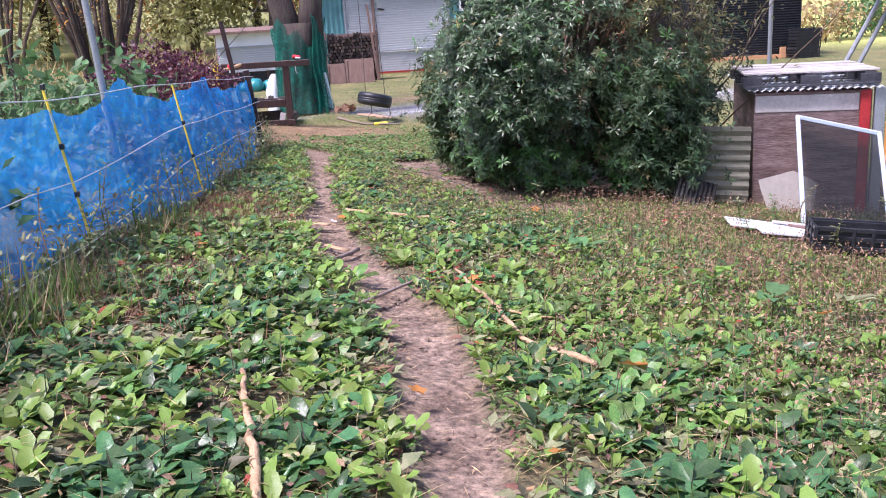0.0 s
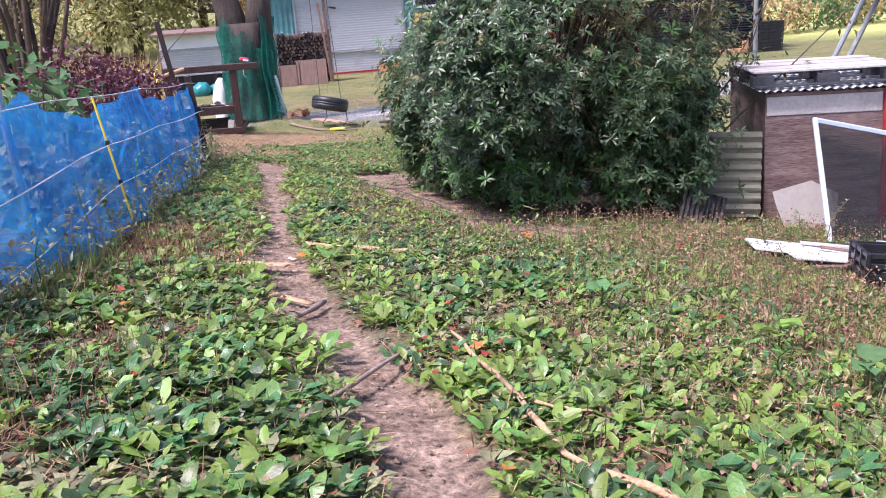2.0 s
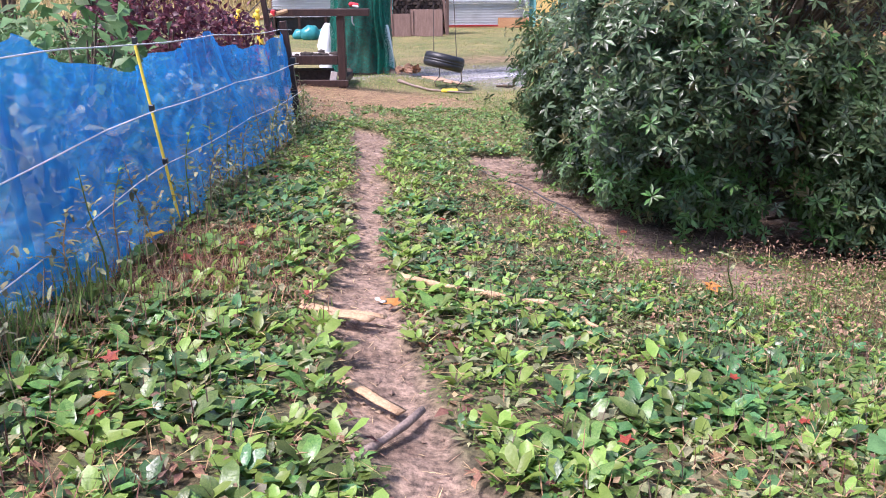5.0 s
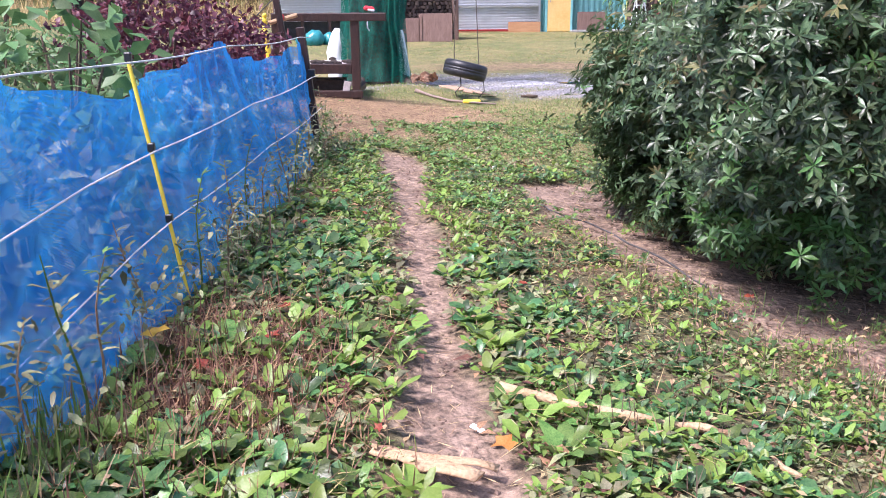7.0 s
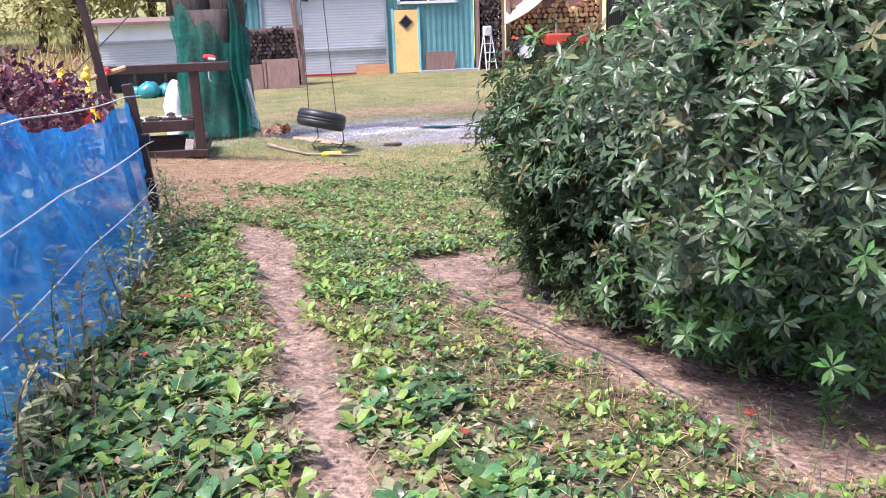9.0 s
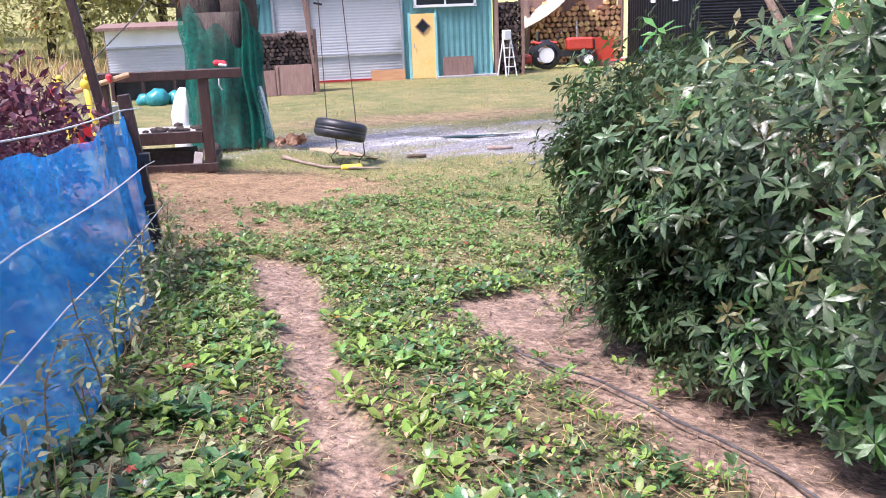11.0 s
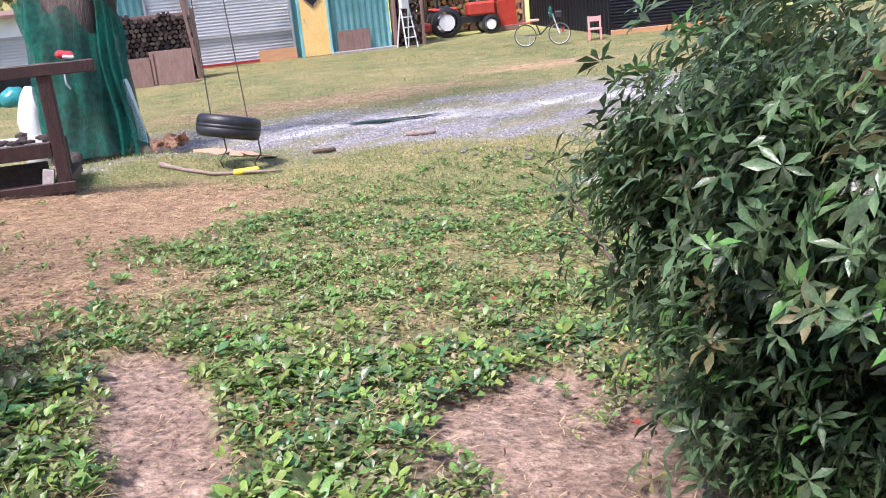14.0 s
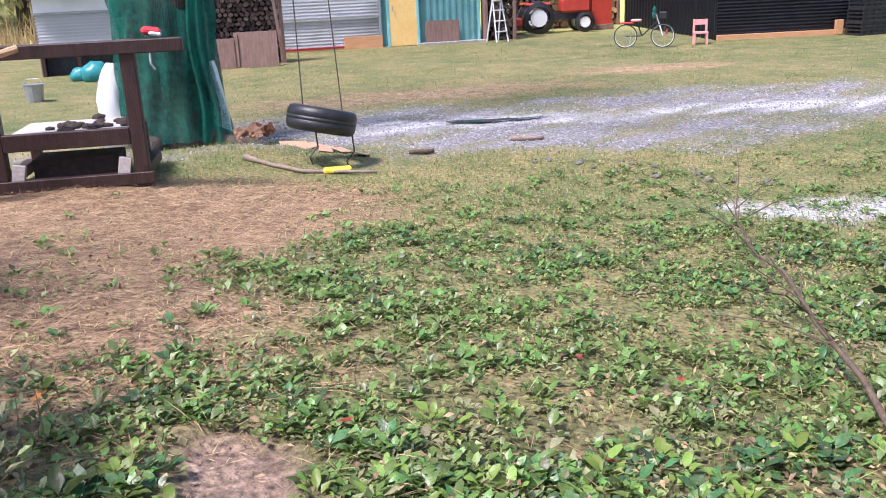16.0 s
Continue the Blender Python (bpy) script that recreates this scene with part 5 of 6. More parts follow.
# ---- the great evergreen bush ----
def build_bush():
    """Boughs that fan out from one foot, overhanging towards the path, with whorls of leaves in clumps at their ends."""
    cx, cy = 2.15, 9.2
    z0 = ground_z(cx, cy)
    t = thing("evergreen_bush", "large dense dark green evergreen bush beside the path", "bush", (cx, cy, z0))
    g = np.random.default_rng(31)
    r = random.Random(3)

    def crown(phi, h, depth):
        side = np.interp(h, (0, 0.3, 0.8, 1.3, 1.8, 2.3, 2.7), (0.72, 0.8, 0.96, 1.08, 1.0, 0.72, 0.3))
        front = np.interp(h, (0, 0.3, 0.6, 1.0, 1.4, 1.8, 2.3, 2.7), (0.36, 0.5, 0.68, 0.88, 1.0, 0.93, 0.7, 0.3))
        lump = depth * (1 + 0.10 * np.sin(3 * phi + 2.1 * h) + 0.07 * np.sin(7 * phi - 3 * h + 1))
        c, s = np.cos(phi), np.sin(phi)
        c, s = np.sign(c) * np.abs(c) ** 0.62, np.sign(s) * np.abs(s) ** 0.62
        return np.stack([c * np.where(c < 0, 1.26, np.where(s < 0, 1.3, 1.0)) * side * lump, s * np.where(s < 0, 1.72 * np.where(c > 0.35, np.maximum(front, 0.78), front), 1.42 * side) * lump, h], -1)
    n = 400
    depth = np.where(np.arange(n) < 300, g.uniform(0.78, 1.0, n), g.uniform(0.35, 0.72, n))
    mid = crown(g.uniform(0, 2 * math.pi, n), g.uniform(0.12, 2.6, n), depth)
    hollow = (mid[:, 0] > 0.1) & (mid[:, 0] < 0.38) & (mid[:, 1] < -0.2) & (mid[:, 2] < 0.55)
    hollow |= (mid[:, 1] > 0.1) & (mid[:, 2] > 1.4) & (mid[:, 2] < 1.85) & (g.random(n) < 0.85)
    hollow |= (mid[:, 1] > 0.0) & (mid[:, 0] < 0.3) & (mid[:, 2] > 1.35)
    hollow |= (mid[:, 1] > -0.8) & (mid[:, 0] < -0.4) & (mid[:, 2] > 1.45) & (g.random(n) < 0.7)
    mid = mid[~hollow]
    for count, lo, hi in ((62, (0.98, 9.6, 0.3), (1.75, 10.6, 1.15)), (58, (2.45, 7.75, 0.12), (3.15, 8.6, 1.0)), (20, (0.9, 9.0, 0.9), (1.2, 10.1, 1.3))):
        lobe = g.uniform(lo, hi, (count, 3))
        mid = np.concatenate([mid, lobe - np.array([cx, cy, 0])])
    n = len(mid)
    thin = ((mid[:, 0] > 0.0) | (mid[:, 1] > 0.3)) & (mid[:, 2] > 1.3)
    for k in range(9):
        a = 2 * math.pi * k / 9
        tip = crown(np.array(a), np.array(1.6 + 0.5 * math.sin(3 * k)), np.array(0.72))
        knee = tip * 0.45 + np.array([0.08 * math.sin(5 * k), 0.08 * math.cos(4 * k), 0.1])
        part("stem", btube([(0.14 * math.cos(a), 0.14 * math.sin(a), -0.06), tuple(knee), tuple(tip)], [0.05, 0.034, 0.014], 7), "twig", t, "", True)
    bm = bmesh.new()
    for q in mid:
        root = q * np.array([0.5, 0.5, 0.62])
        bend = (root + q) / 2 + np.array([r.uniform(-0.05, 0.05), r.uniform(-0.05, 0.05), 0.06])
        tube(bm, [tuple(root), tuple(bend), tuple(q)], [0.012, 0.009, 0.004], 5)
    tagged(part("brushwood", bm, "twig", t), kind="stuff")
    per = np.where(thin, 15, 54)
    k = np.repeat(np.arange(n), per)
    p = mid[k] + g.normal(size=(len(k), 3)) * g.uniform(0.08, 0.14, n)[k][:, None]
    out = unit(np.stack([p[:, 0], p[:, 1], 0.25 * (p[:, 2] - 0.9)], 1))
    ok = (p[:, 2] > land(p[:, 0] + cx, p[:, 1] + cy) - z0 + 0.05)
    p, out, k = p[ok], out[ok], k[ok]
    grow = unit(out * 0.75 + np.array([0, 0, 0.6]) + g.normal(size=p.shape) * 0.32)
    tri = unit(np.cross(grow, g.normal(size=p.shape)))
    bi = np.cross(grow, tri)
    fresh = (g.random(len(p)) < 0.05) | ((p[:, 2] < 0.55) & (p[:, 1] < -0.25) & (p[:, 0] < 0.3) & (g.random(len(p)) < 0.55))
    olive = (thin[k] & (p[:, 0] > 0.1) & (g.random(len(p)) < 0.75)) | (g.random(len(p)) < 0.04)
    for name, sel, material, many in (("foliage", ~fresh & ~olive, "bush_leaf", 8), ("young_foliage", fresh & ~olive, "bush_leaf_new", 8), ("ageing_foliage", olive, "bush_leaf_olive", 7)):
        idx = np.nonzero(sel)[0]
        m = np.repeat(idx, many)
        a = np.tile(np.arange(many) * 2 * math.pi / many, len(idx)) + g.random(len(m)) * 0.6
        lift = g.uniform(-0.1, 0.85, len(m))
        w = (np.cos(a)[:, None] * tri[m] + np.sin(a)[:, None] * bi[m]) + grow[m] * lift[:, None]
        ln = g.uniform(0.04, 0.08, len(m))
        leaves(name, p[m] + grow[m] * 0.03 * g.random((len(m), 1)), w, grow[m], ln, ln * g.uniform(0.25, 0.36, len(m)), material, t, droop=0.3, fold=0.3, wide_at=0.6, detail=2)
    # a thin half-bare reddish shrub rising behind
    b = thing("thin_shrub", "sparse twiggy shrub with reddish brown leaves behind the bush", "bush", (3.0, 8.75, ground_z(3.0, 8.75)))
    tips = []
    for i in range(46):
        a, e = r.uniform(0, 6.28), r.uniform(0.7, 1.45)
        L = r.uniform(1.6, 2.9)
        q = [Vector((0, 0, 0))]
        for s in range(1, 6):
            u = s / 5
            q.append(Vector((math.cos(a) * math.cos(e) * L * u + 0.08 * r.uniform(-1, 1), math.sin(a) * math.cos(e) * L * u + 0.08 * r.uniform(-1, 1), math.sin(e) * L * u)))
        part("stem", btube(q, [0.016, 0.012, 0.009, 0.007, 0.005, 0.003], 5), "twig", b)
        tips += q[3:]
    tips = np.array([tuple(v) for v in tips])
    k = rng.integers(0, len(tips), 2600)
    dd = unit(rng.normal(size=(2600, 3)))
    leaves("dry_leaves", tips[k] + dd * 0.16 * rng.random((2600, 1)), dd, unit(dd + [0, 0, 1.2]), rng.uniform(0.04, 0.085, 2600), rng.uniform(0.02, 0.035, 2600), "bush_leaf_olive", b, detail=2)


build_bush()


# ---- garden behind the fence ----
def shrub(name, label, at, radius, material, n, size, stems=8, category="shrub", aspect=0.5, lump=0.2, seed=1, bottom=0.1):
    t = thing(name, label, category, (at[0], at[1], ground_z(at[0], at[1])))
    g = np.random.default_rng(seed)
    r = random.Random(seed)
    for k in range(stems):
        a, e = r.uniform(0, 6.28), r.uniform(0.5, 1.4)
        tip = np.array(radius) * np.array([math.cos(a) * math.cos(e), math.sin(a) * math.cos(e), 2 * math.sin(e)]) * 0.85
        part("stem", btube([(0.05 * math.cos(a), 0.05 * math.sin(a), 0), tuple(tip * 0.5 + np.array([0, 0, 0.05])), tuple(tip)], [0.02, 0.013, 0.005], 5), "twig", t)
    d = unit(g.normal(size=(n, 3)))
    lp = 1 + lump * np.sin(5 * d[:, 0] + seed) * np.cos(4 * d[:, 1]) + lump * 0.6 * np.sin(9 * d[:, 2] + 6 * d[:, 0])
    p = np.array([0, 0, radius[2]]) + d * np.array(radius) * (lp * (1 - 0.5 * g.random(n) ** 2))[:, None]
    p = p[p[:, 2] > bottom]
    n = len(p)
    w = unit(g.normal(size=(n, 3)) + [0, 0, 0.3])
    leaves("foliage", p, w, unit(g.normal(size=(n, 3)) * 0.6 + [0, -0.3, 1.0]), g.uniform(0.6, 1.2, n) * size, g.uniform(0.6, 1.2, n) * size * aspect, material, t, detail=2)
    return t


shrub("purple_shrub", "low shrub with dense dark purple leaves", (-2.35, 11.4), (0.85, 0.9, 0.62), "purple_leaf", 5200, 0.075, seed=2)
shrub("purple_shrub", "low shrub with dense dark purple leaves", (-2.6, 13.4), (0.7, 0.9, 0.5), "purple_leaf", 3000, 0.075, seed=5)
shrub("leafy_garden_plant", "tall garden plant with broad green leaves", (-2.25, 9.0), (0.5, 0.5, 0.6), "garden_leaf", 240, 0.16, seed=3, aspect=0.55)
shrub("leafy_garden_plant", "tall garden plant with broad green leaves", (-2.9, 8.1), (0.55, 0.55, 0.6), "garden_leaf", 240, 0.16, seed=4, aspect=0.55)
shrub("leafy_garden_plant", "bushy garden plant with small green leaves", (-3.0, 9.9), (0.8, 0.8, 0.42), "garden_leaf", 3200, 0.07, seed=8, aspect=0.35)
shrub("leafy_garden_plant", "bushy garden plant with small green leaves", (-3.7, 10.8), (1.0, 0.9, 0.42), "garden_leaf", 3600, 0.07, seed=9, aspect=0.35)
shrub("leafy_garden_plant", "low garden plant pressed against the blue net", (-2.0, 6.1), (0.35, 0.6, 0.35), "garden_leaf", 260, 0.14, seed=10)
shrub("leafy_garden_plant", "low garden plant pressed against the blue net", (-2.1, 4.4), (0.4, 0.7, 0.36), "garden_leaf", 300, 0.14, seed=11)
shrub("leafy_garden_plant", "garden plant with yellowing leaves behind the fence", (-4.8, 9.3), (1.1, 0.9, 0.5), "far_leaf", 3400, 0.075, seed=12, aspect=0.35)


for k, (x, y, s) in enumerate(((-1.85, 7.3, 0.3), (-1.9, 8.3, 0.34), (-1.8, 10.1, 0.3), (-1.95, 3.2, 0.36), (-1.75, 11.2, 0.25))):
    shrub("leafy_garden_plant", "low garden plant pressed against the blue net", (x, y), (0.3, 0.5, s), "garden_leaf" if k % 2 else "plantain_pale", 240, 0.13, seed=40 + k)


def tall_weed(x, y, h, seed):
    """A thin stalk with small leaves all the way up."""
    g = np.random.default_rng(seed)
    t = thing("tall_weed", "thin straggling weed stalk with small leaves by the fence", "weed", (x, y, ground_z(x, y)), group="fence weeds")
    lean = g.normal(size=2) * 0.08
    pts = [(lean[0] * u * u + 0.01 * math.sin(7 * u), lean[1] * u * u, h * u) for u in np.linspace(0, 1, 7)]
    part("stalk", btube(pts, [0.005, 0.0045, 0.004, 0.0035, 0.003, 0.0025, 0.0015], 5), "dry_weed" if seed % 2 else "grass", t)
    n = 26
    u = g.uniform(0.25, 1, n)
    a = g.random(n) * 6.28
    base = np.stack([lean[0] * u * u, lean[1] * u * u, h * u], 1)
    leaves("leaf_spray", base, np.stack([np.cos(a), np.sin(a), g.uniform(0.1, 0.9, n)], 1), np.stack([-np.cos(a) * 0.4, -np.sin(a) * 0.4, np.ones(n)], 1), g.uniform(0.025, 0.07, n), g.uniform(0.008, 0.02, n), "plantain_pale" if seed % 3 else "plantain", t)["kind"] = "stuff"


for k in range(34):
    y = 2.2 + 9.4 * k / 33 + 0.12 * math.sin(5 * k)
    x = float(np.interp(y, [q[1] for q in FENCE], [q[0] for q in FENCE])) + 0.12 + 0.12 * abs(math.sin(3.7 * k))
    tall_weed(x, y, 0.22 + 0.3 * abs(math.sin(2.3 * k + 1)), 300 + k)
for k in range(26):
    tall_weed(1.3 + 3.2 * abs(math.sin(1.9 * k + 0.4)), 2.4 + 4.4 * abs(math.sin(2.7 * k)), 0.16 + 0.22 * abs(math.sin(3.1 * k)), 400 + k)


def multi_stem(name, label, at, height, spread, stems, leaf_n, leaf_material, leaf_size, seed, thick=0.07, low=0.45):
    """A tree of many stems that fork upward, thinly leaved."""
    t = thing(name, label, "tree", (at[0], at[1], ground_z(at[0], at[1])))
    r = random.Random(seed)
    tips = []
    for k in range(stems):
        a = 2 * math.pi * k / stems + r.uniform(-0.3, 0.3)
        out = r.uniform(0.25, 1.0) * spread
        pts = [Vector((0.12 * math.cos(a), 0.12 * math.sin(a), -0.05))]
        for s in range(1, 7):
            u = s / 6
            pts.append(Vector((math.cos(a) * (0.1 + out * u ** 1.3) + 0.05 * r.uniform(-1, 1), math.sin(a) * (0.1 + out * u ** 1.3) + 0.05 * r.uniform(-1, 1), height * u)))
        part("stem", btube(pts, [thick * (1 - 0.85 * i / 6) for i in range(7)], 7), "twig" if k % 3 else "bark", t, "", True)
        bm = bmesh.new()
        for s in range(9):
            i = r.randrange(2, 6)
            p = pts[i].lerp(pts[i + 1], r.random())
            q = p + Vector((r.uniform(-1, 1), r.uniform(-1, 1), r.uniform(0.2, 1.2))) * 0.12 * height * r.uniform(0.6, 1.3)
            tube(bm, [p, (p + q) / 2 + Vector((0, 0, 0.03)), q], [0.012 * thick / 0.07, 0.008 * thick / 0.07, 0.003], 4)
            tips += [tuple((p + q) / 2), tuple(q)]
        tagged(part("brushwood", bm, "twig", t), kind="stuff")
    g = np.random.default_rng(seed)
    tips = np.array(tips)
    k = g.integers(0, len(tips), leaf_n)
    p = tips[k] + g.normal(size=(leaf_n, 3)) * 0.06 * height * 0.5
    d = unit(g.normal(size=(leaf_n, 3)))
    leaves("crown", p, d, unit(d + [0, 0, 1.0]), g.uniform(0.7, 1.3, leaf_n) * leaf_size, g.uniform(0.35, 0.6, leaf_n) * leaf_size, leaf_material, t)
    return t


multi_stem("garden_tree", "many-stemmed garden tree with thin orange leaves", (-3.4, 13.2), 3.8, 1.5, 26, 420, "autumn_leaf", 0.08, 21, 0.045)
multi_stem("garden_tree", "many-stemmed bare garden tree with orange leaves", (-5.6, 15.5), 4.4, 1.6, 14, 500, "autumn_leaf", 0.08, 22, 0.04)


# ---- far hillside: trees, reeds and meadow edge ----
def far_tree(at, height, wide, material, seed, n=3800):
    z = ground_z(at[0], at[1])
    t = thing("woodland_tree", "leafy tree turning yellow at the wood's edge", "tree", (at[0], at[1], z), group="woodland trees")
    g = np.random.default_rng(seed)
    part("trunk", btube([(0, 0, -0.2), (0.1, 0, height * 0.4), (0, 0.1, height * 0.9)], [0.03 * height, 0.02 * height, 0.005 * height], 7), "bark", t, "", True)
    c = g.normal(size=(9, 3)) * np.array([wide * 0.45, wide * 0.45, height * 0.2]) + [0, 0, height * 0.55]
    for q in c[:5]:
        part("limb", btube([(0.05, 0, height * 0.3), tuple(q * [0.5, 0.5, 0.85]), tuple(q)], [0.013 * height, 0.008 * height, 0.003 * height], 5), "bark", t)
    k = g.integers(0, 9, n)
    d = unit(g.normal(size=(n, 3)))
    p = c[k] + d * (g.random((n, 1)) ** 0.5) * np.array([wide * 0.42, wide * 0.42, height * 0.2])
    leaves("crown", p, unit(d + g.normal(size=(n, 3)) * 0.5), unit(d + [0, 0, 0.8]), g.uniform(0.18, 0.42, n), g.uniform(0.09, 0.2, n), material, t, detail=1)


r = random.Random(11)
for k in range(30):
    x = -38 + 44 * (k % 15) / 14 + r.uniform(-1.2, 1.2)
    y = 50 + 12 * (k // 15) + r.uniform(-3, 3)
    far_tree((x, y), r.uniform(6, 10) * (1 + 0.4 * (k // 15)), r.uniform(3.2, 4.8), "far_leaf" if r.random() > 0.12 else "autumn_leaf", 100 + k)
for k in range(9):
    far_tree((30 + 7 * k + r.uniform(-2, 2), 95 + r.uniform(-10, 25)), r.uniform(8, 13), r.uniform(5, 8), "far_leaf", 150 + k, 1600)
for k in range(6):
    shrub("field_bush", "wild olive green bush at the meadow's edge", (19 + 2.6 * k + r.uniform(-1, 1), 37 + 1.2 * k), (1.6, 1.3, 0.9), "garden_leaf" if k % 2 else "reed", 700, 0.3, seed=170 + k)


def scatter_blades(name, x, y, height, material, label, lean=0.5, width=0.006, category="grass"):
    n = len(x)
    base = np.stack([x, y, land(x, y) - 0.005], 1)
    a = rng.random(n) * 2 * math.pi
    ln = rng.random(n) * lean
    w = np.stack([np.cos(a) * ln, np.sin(a) * ln, np.ones(n)], 1)
    nrm = np.stack([-np.cos(a), -np.sin(a), 0.3 * np.ones(n)], 1)
    ob = leaves(name, base, w, nrm, height, width, material, droop=-0.0, fold=0.1, detail=1)
    return tagged(ob, label, category, kind="stuff")


n = 9000
x = rng.uniform(-30, -3, n)
y = rng.uniform(37, 47, n)
ok = rng.random(n) < smooth(-0.35, 0.35, ripple(x, y, 0.9, 1.2))
x, y = x[ok], y[ok]
scatter_blades("reeds", x, y, rng.uniform(0.3, 1.5, len(x)) * (0.5 + 0.7 * smooth(-0.5, 0.6, ripple(x, y, 0.6, 3.1))), "reed", "tall dry straw-coloured reeds before the wood", 1.1, rng.uniform(0.02, 0.05, len(x)), category="reeds")


# ---- weeds, grass and litter on the ground ----
def spread(n, x0, x1, y0, y1, keep):
    x, y = rng.uniform(x0, x1, n), rng.uniform(y0, y1, n)
    ok = rng.random(n) < keep(x, y)
    return x[ok], y[ok]


def fence_x(y):
    return np.interp(y, [p[1] for p in FENCE], [p[0] for p in FENCE])


def shade(x, y):
    """Bare of tall weeds under the great bush."""
    return smooth(0.75, 1.05, np.hypot((x - 2.42) / 1.3, (y - 9.15) / 1.4))


def weed_cover(x, y):
    soil, mulch, gravel, glare_grit, lawn = masks(x, y)
    tufts = 0.4 * smooth(0.25, 0.5, ripple(x, y, 8.0, 5.0)) * smooth(0.3, 0.45, to_line(x, y, PATH))
    return (1 - soil * (1 - tufts)) * (1 - 0.94 * mulch) * (1 - gravel) * (1 - glare_grit) * (0.15 + 0.85 * shade(x, y)) * (1 - litter_cover(x, y)) * (1 - 0.8 * lawn) * (x > fence_x(y) - 0.1) * smooth(0.8, 1.05, np.hypot((x - 3.75) / 1.0, (y - 6.3) / 0.5))


def rosettes(name, x, y, per, lo, hi, wide, material, label, up=(0.2, 1.3), droop=0.45, wavy=0.16, detail=3):
    n = len(x)
    k = np.repeat(np.arange(n), per)
    a = np.tile(np.arange(per) * 2 * math.pi / per, n) + np.repeat(rng.random(n) * 6.28, per) + rng.random(len(k)) * 0.6
    size = np.repeat(rng.uniform(0.6, 1.15, n) * (1 - 0.25 * smooth(7.5, 10.5, y)) * (1 - 0.38 * smooth(0.0, 0.3, x) * smooth(5.6, 6.6, y) * (1 - smooth(10, 11.5, y))) * (1 - 0.42 * smooth(1.2, 2.6, x) * (1 - smooth(9, 11, y))), per)
    ln = rng.uniform(lo, hi, len(k)) * size
    lift = rng.uniform(*up, len(k))
    out = np.stack([np.cos(a), np.sin(a), lift], 1)
    base = np.stack([x[k] + np.cos(a) * 0.012, y[k] + np.sin(a) * 0.012, land(x[k], y[k]) + 0.004 + rng.random(len(k)) * 0.02], 1)
    nrm = np.stack([-np.cos(a) * lift, -np.sin(a) * lift, np.ones(len(k))], 1)
    ob = leaves(name, base, out, nrm, ln, ln * rng.uniform(wide * 0.8, wide * 1.2, len(k)), material, droop=droop, fold=0.22, wide_at=0.55, wavy=wavy, detail=detail)
    return tagged(ob, label, "weeds", kind="stuff")


def patchy(x, y, s, seed):
    return smooth(-0.25, 0.35, ripple(x, y, s, seed))


def rich(x, y):
    """Where the broad-leaved weeds stand thickest: beside the path, in uneven clumps."""
    return weed_cover(x, y) * (1 - 0.7 * smooth(1.1, 2.6, x)) * (0.25 + 0.75 * patchy(x, y, 3.1, 0.6)) * (0.3 + 0.7 * patchy(x, y, 7.0, 3.3)) * (0.2 + 0.8 * smooth(0.2, 0.46, to_line(x, y, PATH)))


x, y = spread(26000, -1.7, 5.6, 0.4, 11.6, lambda x, y: rich(x, y) * patchy(x, y, 1.9, 4.2))
rosettes("broadleaf_weeds", x, y, 7, 0.045, 0.105, 0.5, "plantain", "carpet of broad-leaved green plantain weeds", up=(0.4, 2.0))
x, y = spread(26000, -1.7, 5.6, 0.4, 11.6, lambda x, y: rich(x, y) * (0.25 + 0.75 * patchy(x, y, 2.2, 7.9)))
rosettes("deep_green_weeds", x, y, 7, 0.04, 0.1, 0.52, "plantain_deep", "dark glossy broad-leaved weeds in clumps", up=(0.3, 1.8))
x, y = spread(20000, -1.7, 5.6, 0.4, 11.6, lambda x, y: rich(x, y))
rosettes("small_broadleaf_weeds", x, y, 6, 0.025, 0.065, 0.62, "plantain", "small broad-leaved weeds between the larger ones", detail=2)
x, y = spread(12000, -1.7, 5.6, 0.4, 14.5, lambda x, y: weed_cover(x, y) * (0.2 + 0.8 * patchy(x, y, 2.3, 2.2)))
rosettes("pale_weeds", x, y, 6, 0.03, 0.075, 0.55, "plantain_pale", "pale dusty-leaved low weeds among the plantain", detail=2)
x, y = spread(4200, -1.5, 5.0, 0.6, 12, lambda x, y: weed_cover(x, y))
rosettes("bright_weeds", x, y, 5, 0.045, 0.10, 0.5, "lime_leaf", "scattered bright yellow-green weed seedlings", up=(0.5, 1.4), droop=0.2)
x, y = spread(34000, -1.6, 5.2, 0.4, 12.5, lambda x, y: weed_cover(x, y) * np.clip(np.exp(-((to_line(x, y, PATH) - 0.3) / 0.16) ** 2) + 0.7 * patchy(x, y, 1.6, 6.3) * smooth(0.5, 1.6, x), 0, 1))
rosettes("tiny_weeds", x, y, 5, 0.012, 0.032, 0.6, "moss", "low carpet of tiny bright green weeds", up=(0.4, 1.6), detail=1)


x, y = spread(30000, 0.6, 5.2, 1.0, 9.5, lambda x, y: weed_cover(x, y) * smooth(0.8, 2.0, x) * (0.25 + 0.75 * patchy(x, y, 4.0, 2.9)))
rosettes("fine_leaf_weeds", x, y, 6, 0.018, 0.05, 0.45, "plantain", "fine green small-leaved weeds", up=(0.5, 2.2), droop=0.3, detail=1)
x, y = spread(22000, 0.5, 5.4, 1.0, 9.5, lambda x, y: weed_cover(x, y) * smooth(0.4, 1.4, x))
scatter_blades("thin_grass", x, y, rng.uniform(0.04, 0.13, len(x)), "grass", "thin green grass blades among the weeds", 1.3, 0.005)


